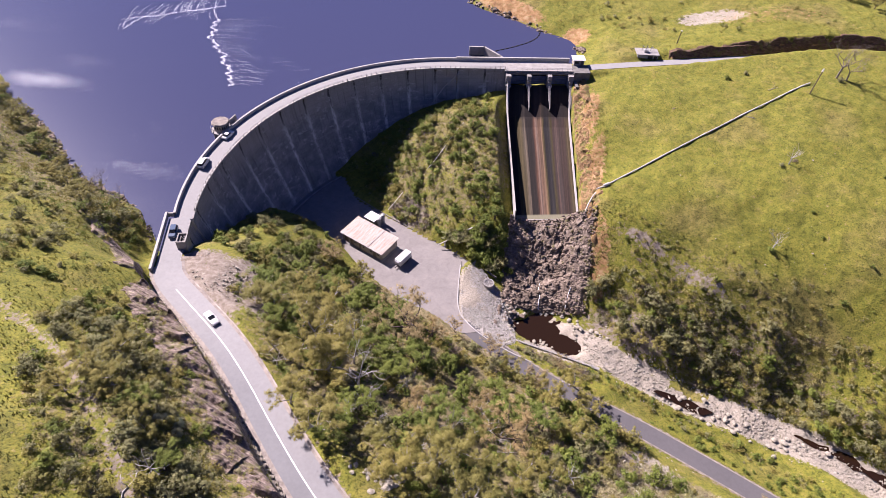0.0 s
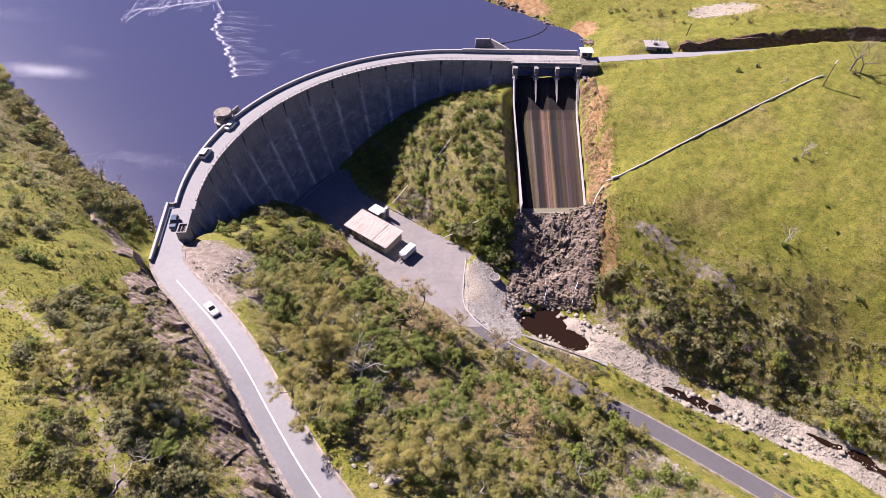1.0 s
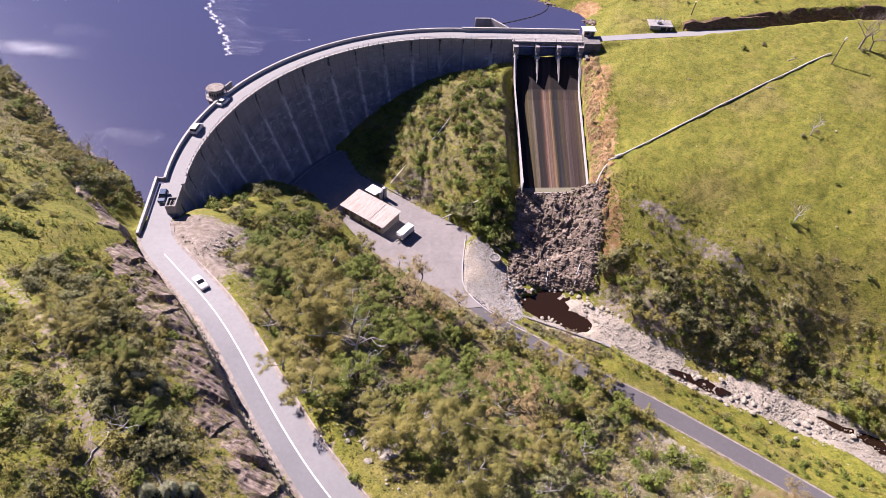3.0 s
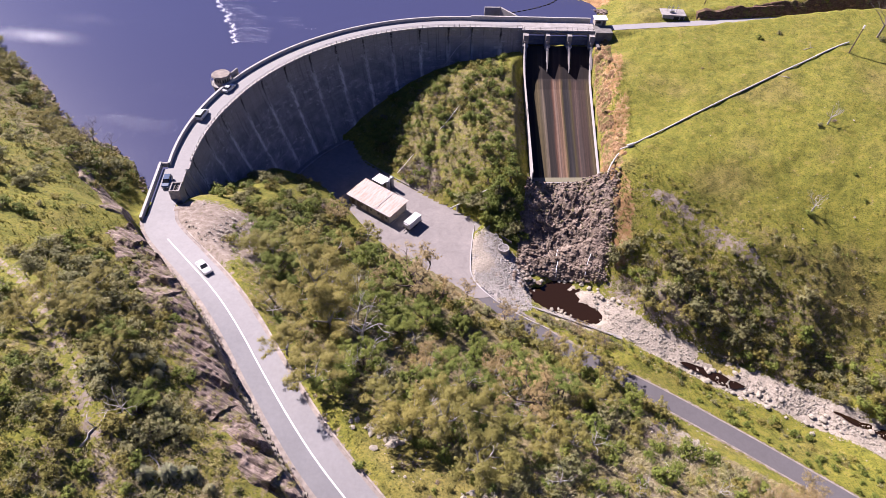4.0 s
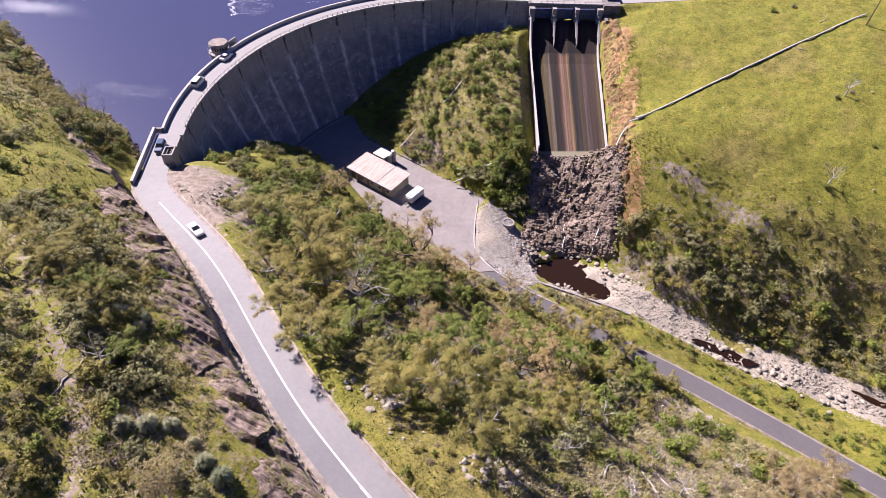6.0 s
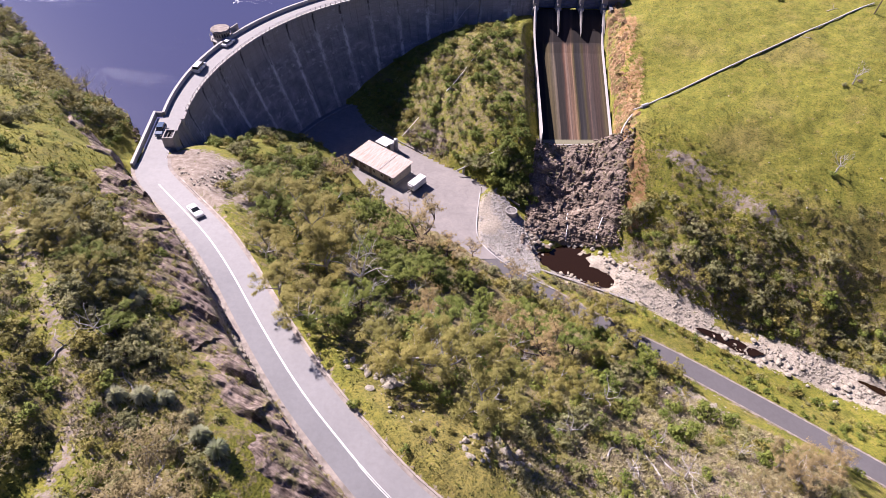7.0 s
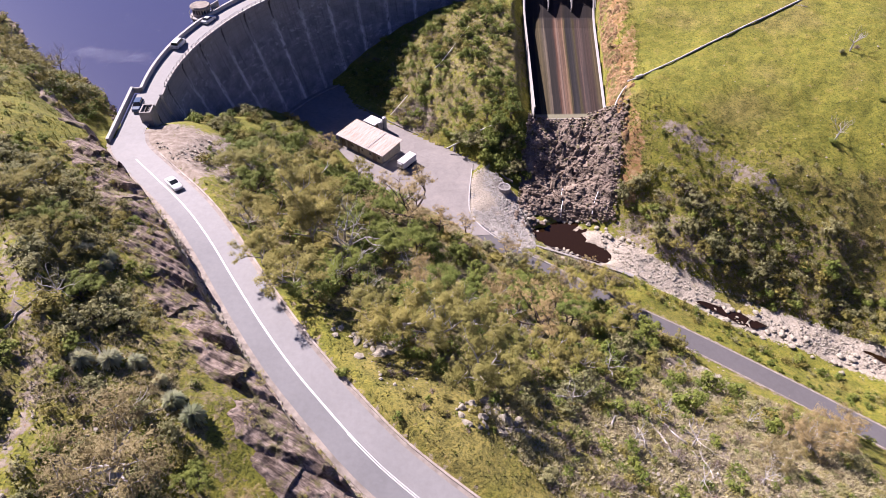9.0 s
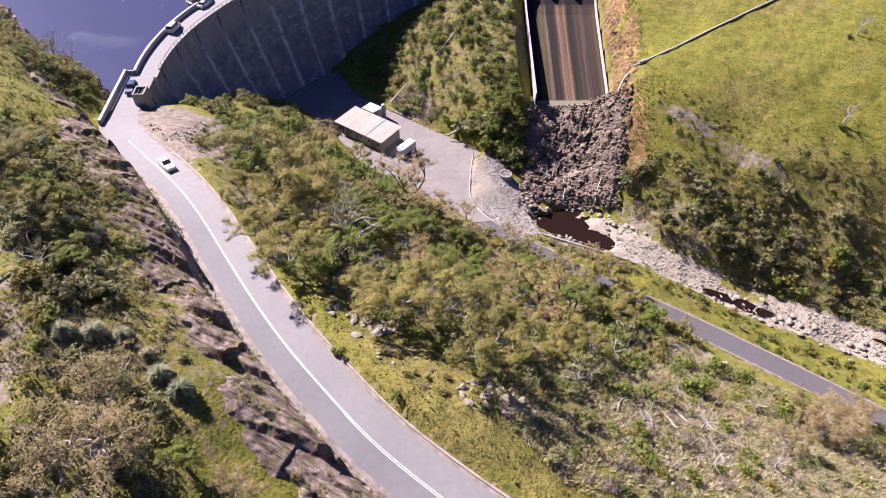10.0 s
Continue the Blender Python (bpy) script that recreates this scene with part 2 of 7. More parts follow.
def leaf_material(name, dark, light, odd):
    """Leaves: the colour differs from plant to plant and from spray to spray, and light comes through."""
    m, nt, b = material(name, 0.75)
    info, geo = nt.nodes.new("ShaderNodeObjectInfo"), nt.nodes.new("ShaderNodeNewGeometry")
    col = ramp(nt, geo.outputs["Random Per Island"], [(0.0, tuple((a + b) / 2 for a, b in zip(dark, light))), (0.8, light), (1.0, odd)])
    tone = ramp(nt, info.outputs["Random"], [(0.0, (0.82, 0.87, 0.82)), (0.5, (1.0, 1.0, 1.0)), (1.0, (1.1, 1.06, 0.97))])
    col = mix(nt, 1.0, col, tone, "MULTIPLY")
    nt.links.new(col, b.inputs["Base Color"])
    tr, ms = nt.nodes.new("ShaderNodeBsdfTranslucent"), nt.nodes.new("ShaderNodeMixShader")
    nt.links.new(col, tr.inputs[0])
    ms.inputs[0].default_value = 0.22
    nt.links.new(b.outputs[0], ms.inputs[1])
    nt.links.new(tr.outputs[0], ms.inputs[2])
    nt.links.new(ms.outputs[0], nt.nodes["Material Output"].inputs[0])
    return m


def water_material(name, color, wave, glitter, gloss=0.05):
    m, nt, b = material(name, gloss)
    b.inputs["Base Color"].default_value = (*color, 1)
    b.inputs["IOR"].default_value, b.inputs["Specular IOR Level"].default_value = 1.33, 0.5
    v = coords(nt)
    patch = step(nt, noise_of(nt, mapped(nt, v, (0.5, 1.0, 1)), 0.03, 4, 0.6), 0.52, 0.66)
    w = maths(nt, "ADD", noise_of(nt, v, 0.9, 6, 0.65), maths(nt, "MULTIPLY", noise_of(nt, v, 4.0, 3, 0.6), 0.35))
    bp = node(nt, "ShaderNodeBump", Distance=wave)
    nt.links.new(maths(nt, "ADD", 0.12, maths(nt, "MULTIPLY", patch, glitter)), bp.inputs["Strength"])
    nt.links.new(w, bp.inputs["Height"])
    nt.links.new(bp.outputs[0], b.inputs["Normal"])
    return m


def asphalt(name, color, dust=None, wear=0.25):
    m, nt, b = material(name, 0.93)
    v = coords(nt)
    lane = noise_of(nt, v, 0.12, 4, 0.6)
    col = ramp(nt, lane, [(0.3, tuple(c * 0.94 for c in color)), (0.7, tuple(c * 1.05 for c in color))])
    if dust:
        # pale dust that thins out along the road away from the dam
        sp = nt.nodes.new("ShaderNodeSeparateXYZ")
        nt.links.new(v, sp.inputs[0])
        reach = maths(nt, "ADD", sp.outputs[1], maths(nt, "MULTIPLY", noise_of(nt, v, 0.5, 6, 0.7), 26.0))
        col = mix(nt, step(nt, reach, 70.0, 112.0), col, dust)
    worn = ramp(nt, noise_of(nt, v, 0.3, 7, 0.72, 0.8), [(0.32, (0.84, 0.83, 0.83)), (0.5, (1, 1, 1)), (0.68, (1.14, 1.12, 1.1))])
    col = mix(nt, wear, col, worn, "MULTIPLY")
    spots = ramp(nt, noise_of(nt, v, 1.4, 6, 0.7), [(0.28, (0.9, 0.89, 0.88)), (0.6, (1, 1, 1)), (0.8, (1.06, 1.04, 1.03))])
    col = mix(nt, 1.0, col, spots, "MULTIPLY")
    nt.links.new(col, b.inputs["Base Color"])
    bump(nt, b, noise_of(nt, v, 14.0, 3), 0.4, 0.02)
    return m


def roof_material():
    m, nt, b = material("corrugated_roof", 0.6, 0.0)
    v = coords(nt)
    rust = noise_of(nt, mapped(nt, v, (2.0, 0.35, 1)), 1.0, 6, 0.7)
    col = ramp(nt, rust, [(0.3, (0.44, 0.4, 0.36)), (0.52, (0.38, 0.315, 0.27)), (0.72, (0.27, 0.175, 0.125))])
    nt.links.new(col, b.inputs["Base Color"])
    return m


M_GROUND = ground_material()
M_DAM = dam_material()
M_CHUTE = chute_material()
M_CONC = plain("pale_concrete", (0.31, 0.29, 0.271), 0.9, var=0.22, scale=0.5, grain=0.01)
M_CONC_DARK = plain("weathered_concrete", (0.178, 0.165, 0.152), 0.92, var=0.35, scale=0.6, grain=0.02)
M_COPING = plain("coping", (0.396, 0.376, 0.356), 0.85, var=0.15, scale=0.8)
M_ROAD = asphalt("asphalt_road", (0.166, 0.165, 0.168), (0.252, 0.245, 0.238))
M_ROAD_DARK = asphalt("asphalt_service", (0.106, 0.099, 0.102))
M_LANE = asphalt("worn_asphalt", (0.214, 0.208, 0.205), (0.252, 0.245, 0.238))
M_KERB = plain("kerb_concrete", (0.33, 0.284, 0.244), 0.9, var=0.4, scale=0.5)
M_YARD = asphalt("yard_asphalt", (0.21, 0.192, 0.18), None, 1.0)
M_SHOULDER = plain("shoulder_gravel", (0.265, 0.228, 0.195), 0.95, var=0.35, scale=0.9, grain=0.03)
M_LINE = plain("road_paint", (0.6, 0.58, 0.565), 0.7, var=0.2, scale=1.0)
M_LAKE = water_material("lake_water", (0.041, 0.044, 0.09), 0.10, 0.45, 0.2)
M_POND = water_material("pond_water", (0.016, 0.008, 0.004), 0.03, 0.1)
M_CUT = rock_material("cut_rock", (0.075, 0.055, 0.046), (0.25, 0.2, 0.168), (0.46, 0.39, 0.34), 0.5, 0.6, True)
M_WETROCK = rock_material("spill_rock", (0.05, 0.038, 0.029), (0.205, 0.158, 0.12), (0.44, 0.355, 0.28), 0.3, 0.1)
M_STONE = rock_material("pale_stone", (0.2, 0.175, 0.13), (0.37, 0.33, 0.26), (0.5, 0.46, 0.39), 0.7)
M_PITCH = rock_material("pitching_stone", (0.26, 0.232, 0.2), (0.39, 0.36, 0.32), (0.5, 0.47, 0.43), 0.7)
M_CLAYROCK = rock_material("clay_bank", (0.085, 0.05, 0.024), (0.25, 0.145, 0.065), (0.4, 0.28, 0.165), 0.8, 0.75)
M_SCARP = rock_material("red_scarp", (0.045, 0.026, 0.018), (0.13, 0.076, 0.05), (0.25, 0.16, 0.11), 0.6, 0.6)
M_BARK = plain("bark", (0.106, 0.079, 0.066), 0.95, var=0.4, scale=2.0)
M_PALE_BARK = plain("pale_bark", (0.383, 0.35, 0.323), 0.9, var=0.35, scale=2.0)
M_DEAD = plain("dead_wood", (0.422, 0.393, 0.366), 0.9, var=0.3, scale=2.0)
M_LEAF_OLIVE = leaf_material("olive_leaves", (0.11, 0.099, 0.022), (0.26, 0.232, 0.055), (0.33, 0.275, 0.095))
M_LEAF_GREEN = leaf_material("green_leaves", (0.066, 0.088, 0.016), (0.178, 0.215, 0.034), (0.26, 0.275, 0.06))
M_LEAF_GREY = leaf_material("grey_leaves", (0.112, 0.112, 0.046), (0.25, 0.24, 0.1), (0.33, 0.3, 0.16))
M_LEAF_BROWN = leaf_material("brown_leaves", (0.165, 0.12, 0.05), (0.31, 0.235, 0.105), (0.38, 0.3, 0.16))
M_LEAF_PALE = leaf_material("pale_olive_leaves", (0.15, 0.14, 0.045), (0.29, 0.268, 0.09), (0.36, 0.32, 0.15))
M_LEAF_SPIKY = leaf_material("grass_tree_leaves", (0.42, 0.43, 0.28), (0.6, 0.6, 0.44), (0.66, 0.65, 0.5))
M_TUFT = leaf_material("grass_tufts", (0.11, 0.112, 0.02), (0.2, 0.195, 0.032), (0.27, 0.225, 0.055))
M_TUSSOCK = leaf_material("tussock_grass", (0.105, 0.115, 0.024), (0.168, 0.178, 0.036), (0.22, 0.21, 0.05))
M_STRAW = leaf_material("straw_grass", (0.26, 0.225, 0.11), (0.4, 0.355, 0.2), (0.5, 0.44, 0.3))
M_TWIGS = leaf_material("dry_twigs", (0.112, 0.081, 0.062), (0.211, 0.161, 0.13), (0.267, 0.211, 0.174))
M_STEEL = plain("galvanised_steel", (0.42, 0.42, 0.43), 0.5, 0.6, var=0.2)
M_GATE = plain("gate_steel", (0.10, 0.13, 0.22), 0.55, 0.2, var=0.25, scale=0.8)
M_WHITE = plain("white_paint", (0.66, 0.65, 0.63), 0.5, var=0.08)
M_CREAM = plain("cream_wall", (0.33, 0.29, 0.244), 0.85, var=0.15)
M_ROOF = roof_material()
M_DARK = plain("dark_opening", (0.03, 0.028, 0.028), 0.8, var=0.2)
M_DOOR = plain("door_paint", (0.145, 0.112, 0.086), 0.7, var=0.2)
M_PIPE = plain("pipe_paint", (0.528, 0.502, 0.462), 0.6, var=0.2, scale=0.6)
M_CARWHITE = plain("car_paint_white", (0.62, 0.62, 0.62), 0.25, var=0.02)
M_CARBLUE = plain("car_paint_blue", (0.05, 0.08, 0.14), 0.25, var=0.05)
M_GLASS = plain("dark_glass", (0.02, 0.022, 0.025), 0.08, var=0.05)
M_RUBBER = plain("rubber", (0.02, 0.02, 0.02), 0.8, var=0.2)
# white of the foam, and of the sun glints painted as flecks
M_FOAM_GLINT = plain("foam", (0.85, 0.85, 0.88), 0.6, var=0.05)
M_WOOD = plain("weathered_pole", (0.132, 0.099, 0.073), 0.95, var=0.3)

# ---- building helpers ----
def link_mesh(name, verts, faces, mat=None, parent=None, smooth=False, label=""):
    me = bpy.data.meshes.new(name)
    me.from_pydata([tuple(v) for v in verts], [], [tuple(f) for f in faces])
    if mat:
        me.materials.append(mat)
    if smooth:
        me.polygons.foreach_set("use_smooth", [True] * len(me.polygons))
    ob = new(name, me)
    ob.parent = parent
    if label:
        ob["label"] = label
    return ob


def part(name, bm, mat, parent=None, label="", smooth=False):
    """One bmesh as one mesh object under a thing or a part."""
    bmesh.ops.recalc_face_normals(bm, faces=bm.faces)
    me = bpy.data.meshes.new(name)
    bm.to_mesh(me)
    bm.free()
    me.materials.append(mat)
    if smooth:
        me.polygons.foreach_set("use_smooth", [True] * len(me.polygons))
    ob = new(name, me)
    ob.parent = parent
    if label:
        ob["label"] = label
    return ob


def thing(name, m, label, category, group="", kind=""):
    """An Empty at a thing's base that its parts hang from."""
    ob = new(name)
    ob.matrix_world = m
    return tagged(ob, label, category, group, kind)


def add_box(bm, x, y, z, sx, sy, sz, turn=0.0, bevel=0.0):
    """A box that stands on z, with its middle at x, y."""
    m = Matrix.Translation((x, y, z + sz / 2)) @ Matrix.Rotation(radians(turn), 4, "Z") @ Matrix.Diagonal((sx, sy, sz, 1))
    made = bmesh.ops.create_cube(bm, size=1.0, matrix=m)
    if bevel:
        edges = list({e for v in made["verts"] for e in v.link_edges})
        bmesh.ops.bevel(bm, geom=edges, offset=bevel, segments=1, affect="EDGES")
    return bm


def box(x, y, z, sx, sy, sz, turn=0.0, bevel=0.0):
    return add_box(bmesh.new(), x, y, z, sx, sy, sz, turn, bevel)


def add_tube(bm, path, radii, sides=6, cap=True):
    """A tube along a path of points, with a radius at each."""
    rings, n = [], len(path)
    path = [Vector(p) for p in path]
    for i, p in enumerate(path):
        d = (path[min(i + 1, n - 1)] - path[max(i - 1, 0)]).normalized()
        a = d.cross(Vector((0.31, 0.23, 0.92)))
        a = (a if a.length > 0.1 else d.cross(Vector((1, 0, 0)))).normalized()
        c = d.cross(a)
        r = radii[i] if isinstance(radii, (list, tuple)) else radii
        rings.append([bm.verts.new(p + (a * math.cos(k * math.tau / sides) + c * math.sin(k * math.tau / sides)) * r) for k in range(sides)])
    for q, w in zip(rings, rings[1:]):
        for k in range(sides):
            bm.faces.new((q[k], q[(k + 1) % sides], w[(k + 1) % sides], w[k]))
    if cap:
        bm.faces.new(rings[0][::-1])
        bm.faces.new(rings[-1])
    return bm


def tube(path, radii, sides=6):
    return add_tube(bmesh.new(), path, radii, sides)


def along(line, spacing):
    """Points at even steps along a line of points, smoothed, as an array."""
    p = np.array(line, float)
    for _ in range(3):
        q = np.empty((2 * len(p) - 2, p.shape[1]))
        q[0::2], q[1::2] = p[:-1] * 0.75 + p[1:] * 0.25, p[:-1] * 0.25 + p[1:] * 0.75
        p = np.vstack([p[:1], q, p[-1:]])
    d = np.r_[0, np.cumsum(np.hypot(*np.diff(p[:, :2], axis=0).T))]
    s = np.linspace(0, d[-1], max(2, int(d[-1] / spacing) + 1))
    return np.stack([np.interp(s, d, p[:, k]) for k in range(p.shape[1])], 1)


def near(px, py, line):
    """For many points: the distance to a line, its height there, the signed side and the metres along it."""
    best = np.full(px.shape, 1e9)
    zz, side, run = np.zeros(px.shape), np.zeros(px.shape), np.zeros(px.shape)
    gone = 0.0
    for a, b in zip(line[:-1], line[1:]):
        dx, dy = b[0] - a[0], b[1] - a[1]
        n2 = dx * dx + dy * dy + 1e-9
        t = np.clip(((px - a[0]) * dx + (py - a[1]) * dy) / n2, 0, 1)
        d = np.hypot(px - a[0] - t * dx, py - a[1] - t * dy)
        hit = d < best
        best = np.where(hit, d, best)
        zz = np.where(hit, a[2] + t * (b[2] - a[2]), zz)
        side = np.where(hit, np.sign((px - a[0]) * dy - (py - a[1]) * dx), side)
        run = np.where(hit, gone + t * math.sqrt(n2), run)
        gone += math.sqrt(n2)
    return best, zz, side, run


def inside(px, py, poly):
    odd = np.zeros(px.shape, bool)
    for (x1, y1), (x2, y2) in zip(poly, poly[1:] + poly[:1]):
        cross = ((y1 > py) != (y2 > py)) & (px < (x2 - x1) * (py - y1) / (y2 - y1 + 1e-12) + x1)
        odd ^= cross
    return odd


def smooth(x, lo, hi):
    t = np.clip((x - lo) / (hi - lo), 0, 1)
    return t * t * (3 - 2 * t)


def lattice(px, py, seed):
    """Smooth value noise, -1 to 1, for many points."""
    ix, iy = np.floor(px).astype(np.int64), np.floor(py).astype(np.int64)
    fx, fy = px - ix, py - iy
    fx, fy = fx * fx * (3 - 2 * fx), fy * fy * (3 - 2 * fy)

    def h(a, b):
        n = (a * 374761393 + b * 668265263 + seed * 974634777) & 0xFFFFFFFF
        n = ((n ^ (n >> 13)) * 1274126177) & 0xFFFFFFFF
        return ((n ^ (n >> 16)) & 0xFFFF) / 32767.5 - 1.0
    return (h(ix, iy) * (1 - fx) + h(ix + 1, iy) * fx) * (1 - fy) + (h(ix, iy + 1) * (1 - fx) + h(ix + 1, iy + 1) * fx) * fy


def rough(px, py, size, seed, octaves=4):
    total, amp = 0.0, 1.0
    for k in range(octaves):
        total = total + amp * lattice(px / size + 17.3 * k, py / size - 9.1 * k, seed + k)
        size, amp = size / 2.1, amp * 0.5
    return total


# ---- the plan ----
LAKE, CREST, YARD, POND = 11.0, 15.9, -14.5, -21.4
CX, CY, RU, RD = -11.3, 139.8, 82.2, 75.6          # the arch: centre, upstream and downstream radius
A0, A1 = radians(198.6), radians(99.6)               # the arch runs from A0 to A1
TX, TY = 0.982, 0.19                                 # along the straight part, towards the far bank
OX, OY = CX + RU * math.cos(A1), CY + RU * math.sin(A1)


def straight(s, n):
    """s metres along the straight part of the crest, n metres downstream of its upstream edge."""
    return OX + TX * s + TY * n, OY + TY * s - TX * n


ROAD = along([(-83.2, 97.6, 15.95), (-80.6, 92.8, 16.1), (-69.7, 84.4, 17.3), (-58.3, 75.4, 19.2), (-49.2, 66.7, 20.6), (-39.8, 56.5, 21.8), (-31.6, 48.0, 22.7),
              (-25.2, 42.0, 23.0), (-18.9, 37.0, 22.9), (-13, 32.5, 22.6), (-8, 29.5, 22.0), (2, 24.5, 21), (16, 19, 19.5), (60, 6, 16), (120, -15, 12)], 1.5)
LOWER = along([(-22, 128, -14.5), (-12, 121, -14.5), (-4.5, 114, -14.55), (2, 109.8, -14.95), (13.5, 103.6, -16), (26.9, 98, -17), (42.7, 92.6, -18.3), (55.2, 87.2, -19),
               (66.4, 81.8, -19.2), (76.9, 76.6, -19.5), (84, 73, -19.6), (120, 55, -21), (200, 20, -23)], 1.5)
UPPER = along([(25, 226, 15.7), (43, 231, 16.4), (63, 236, 17.4), (83, 240.5, 18.6), (115, 246, 21), (140, 248, 23), (220, 240, 28)], 2.0)
CREEK = along([(18, 124, -22.6), (28, 121.5, -21.1), (37, 116, -21.7), (50, 111, -24.6), (63, 108, -27), (79, 105, -28.3), (96, 99, -29.2), (130, 84, -31), (220, 45, -34)], 2.0)
TRACK = along([(-120, 72, 37), (-90, 62, 39), (-70, 52, 41), (-57.6, 40.3, 42.6), (-50.7, 33.6, 42), (-44.5, 27.2, 40.5), (-41.8, 21, 40), (-40, 0, 42)], 2.0)
YARD_EDGE = [(-80.6, 150), (-78.5, 160), (-74, 170), (-67, 179), (-60.5, 179), (-53.3, 167.3), (-41.9, 160.4), (-29.2, 153.7), (-15.7, 147.7), (-8.2, 143.0), (-10.5, 138), (-10.2, 128), (-9, 119.5),
             (-3, 113.6), (-8.5, 112), (-17, 117), (-28.8, 121.6), (-42.8, 131), (-49, 138), (-62, 146)]
CH_TL, CH_TR, CH_BL, CH_BR = (-4.2, 215.6), (19.5, 220.3), (4.7, 155.4), (25.4, 160.0)
CHUTE_Z = ((0.0, 10.5), (0.05, 9.6), (0.12, 6.6), (0.2, 3.9), (0.28, 2.4), (1.0, -5.2))


def chute(u, v):
    a, b = [CH_TL[k] + (CH_TR[k] - CH_TL[k]) * u for k in (0, 1)], [CH_BL[k] + (CH_BR[k] - CH_BL[k]) * u for k in (0, 1)]
    return a[0] + (b[0] - a[0]) * v, a[1] + (b[1] - a[1]) * v


def chute_floor(v):
    return float(np.interp(v, [a for a, _ in CHUTE_Z], [b for _, b in CHUTE_Z]))


# heights of the land, slope by slope
LEFT_HILL = [(-119, 99, 29.5), (-100.7, 90.6, 28), (-91, 85.6, 28.5), (-81, 79.5, 27), (-80, 60.5, 37), (-58, 41, 42), (-47.5, 31.5, 40.5), (-48.3, 49.7, 32), (-40.6, 46.2, 29),
             (-39.5, 36.4, 35.5), (-28.5, 26, 34.5), (-21.4, 26.5, 30.5), (-57, 64.5, 27), (-48.5, 56, 27), (-66, 73, 25.5), (-108, 104, 23), (-149, 140, 15), (-185, 168, 14), (-114, 125, 11.5), (-96.5, 110.6, 12.2), (-110, 120.5, 13.6), (-103, 115.5, 13.4), (-98, 113.5, 11.6), (-103.5, 121, 10.2), (-111, 126.5, 10.2), (-90, 97.5, 14.6), (-97, 102, 15.6), (-98, 94, 25), (-88, 88.4, 25.4),
             (-91.5, 101, 12.5), (-126, 130, 11), (-144, 145, 11), (-187, 177, 11), (-165, 135, 26), (-50, 0, 44), (-15, 12, 28), (-100, 30, 50), (-160, 80, 46), (-230, 140, 40), (-75, 76, 27)]
UNDER_WATER = [(-95, 119.5, 3), (-104, 127, 3), (-105, 140, -2), (-130, 150, 2), (-170, 190, -2), (-100, 200, -8), (-40, 250, -6), (-10, 262, 2), (10, 250, 4), (0, 240, 3), (-40, 330, -5), (-150, 300, -10)]
SPUR = [(-79.5, 103.5, 15.2), (-76.5, 101, 15.6), (-78.5, 108.5, 13), (-74, 97, 16), (-68.5, 96.6, 16.3), (-64.7, 101, 14.2), (-57, 83, 18.5), (-60, 97, 13.5), (-50, 88, 13), (-66, 113, 9), (-70, 128, 3), (-67, 136, -2), (-50, 115, -1), (-40, 100, 3), (-30, 85, 8), (-34, 66, 18),
        (-22, 96, -1.5), (-24, 60, 19), (-17.5, 49.5, 21.3), (0.3, 39.5, 21.6), (-5, 60, 13), (-8, 95, -5), (3, 70, 3), (20, 52, 9.5), (29, 46, 9), (12, 40, 17), (30, 62, 0), (44, 64, -5.5), (46.4, 82, -16), (49.5, 74.5, -12.8),
        (18, 84, -6.5), (10, 97, -12), (30, 88, -11.5), (-30, 112, -8), (-52, 130, -8), (65, 66, -10), (60, 40, 4), (90, 50, -12)]
RIPRAP_BANK = [(-8.8, 134, -14.8), (-8.4, 127, -14.9), (-6.5, 120, -15.1), (-2, 116, -15.6), (-2, 127, -16.2), (0, 134, -16.6), (4, 119, -17.6), (4, 128, -18.6), (12, 112.5, -18.0), (22, 110.5, -18.3), (32, 107.8, -18.7), (33, 121, -20.4), (36, 117, -20.6)]
KNOLL = [(-21, 195, 5.6), (-34.7, 187, 0), (-26.7, 179, -0.8), (-7.3, 176, 4), (-3, 160.5, -0.8), (-35, 165, -10.5), (-30, 158, -13), (-16, 154.5, -8), (-2.5, 149, -8.5), (5.3, 139, -17.4), (-4, 143, -12.5), (-8, 205, 8.6),
         (-6, 190, 6.2), (-40, 194, -1), (-48, 186, -7), (-54, 177, -12.5), (-46, 170, -12.5), (-20, 165, -3)]
FAR_SIDE = [(28, 194, 10), (27.7, 183, 5.9), (30.5, 207, 12.4), (91, 178, 14), (83.5, 147, 2.6), (57.6, 202, 15), (77, 221, 19.2), (83, 200, 17), (125, 186, 17), (115, 140, 4), (47.4, 146, 0.2), (56, 148, 0.8),
            (71, 135.6, -3.2), (80, 125, -10), (88, 114, -24), (30, 144, -6.8), (20, 147.6, -11), (12.8, 134, -19.2), (33.9, 127.5, -19.8), (30, 163.5, 4.6), (33.5, 165.5, 5.6), (103, 212, 21.5), (45, 128, -14), (60, 123, -17),
            (97, 254, 25.2), (29, 254, 14.5), (61, 262, 19.5), (30, 238, 15.2), (25, 262, 13.5), (8, 266, 12), (-8, 277, 12), (-25, 289, 12), (30, 300, 22), (80, 320, 30), (10, 330, 22), (150, 240, 27), (150, 160, 14),
            (110, 108, -20), (26, 170, 1.2), (45, 185, 9.5), (160, 300, 30)]
AROUND = [(400, 200, 40), (400, 0, 0), (400, 450, 45), (150, -120, 10), (0, -150, 30), (-150, -120, 60), (-350, 0, 70), (-400, 250, 40), (300, 100, 10), (150, 420, 30), (0, 420, 10), (-250, 420, 0), (-100, 520, 5)]
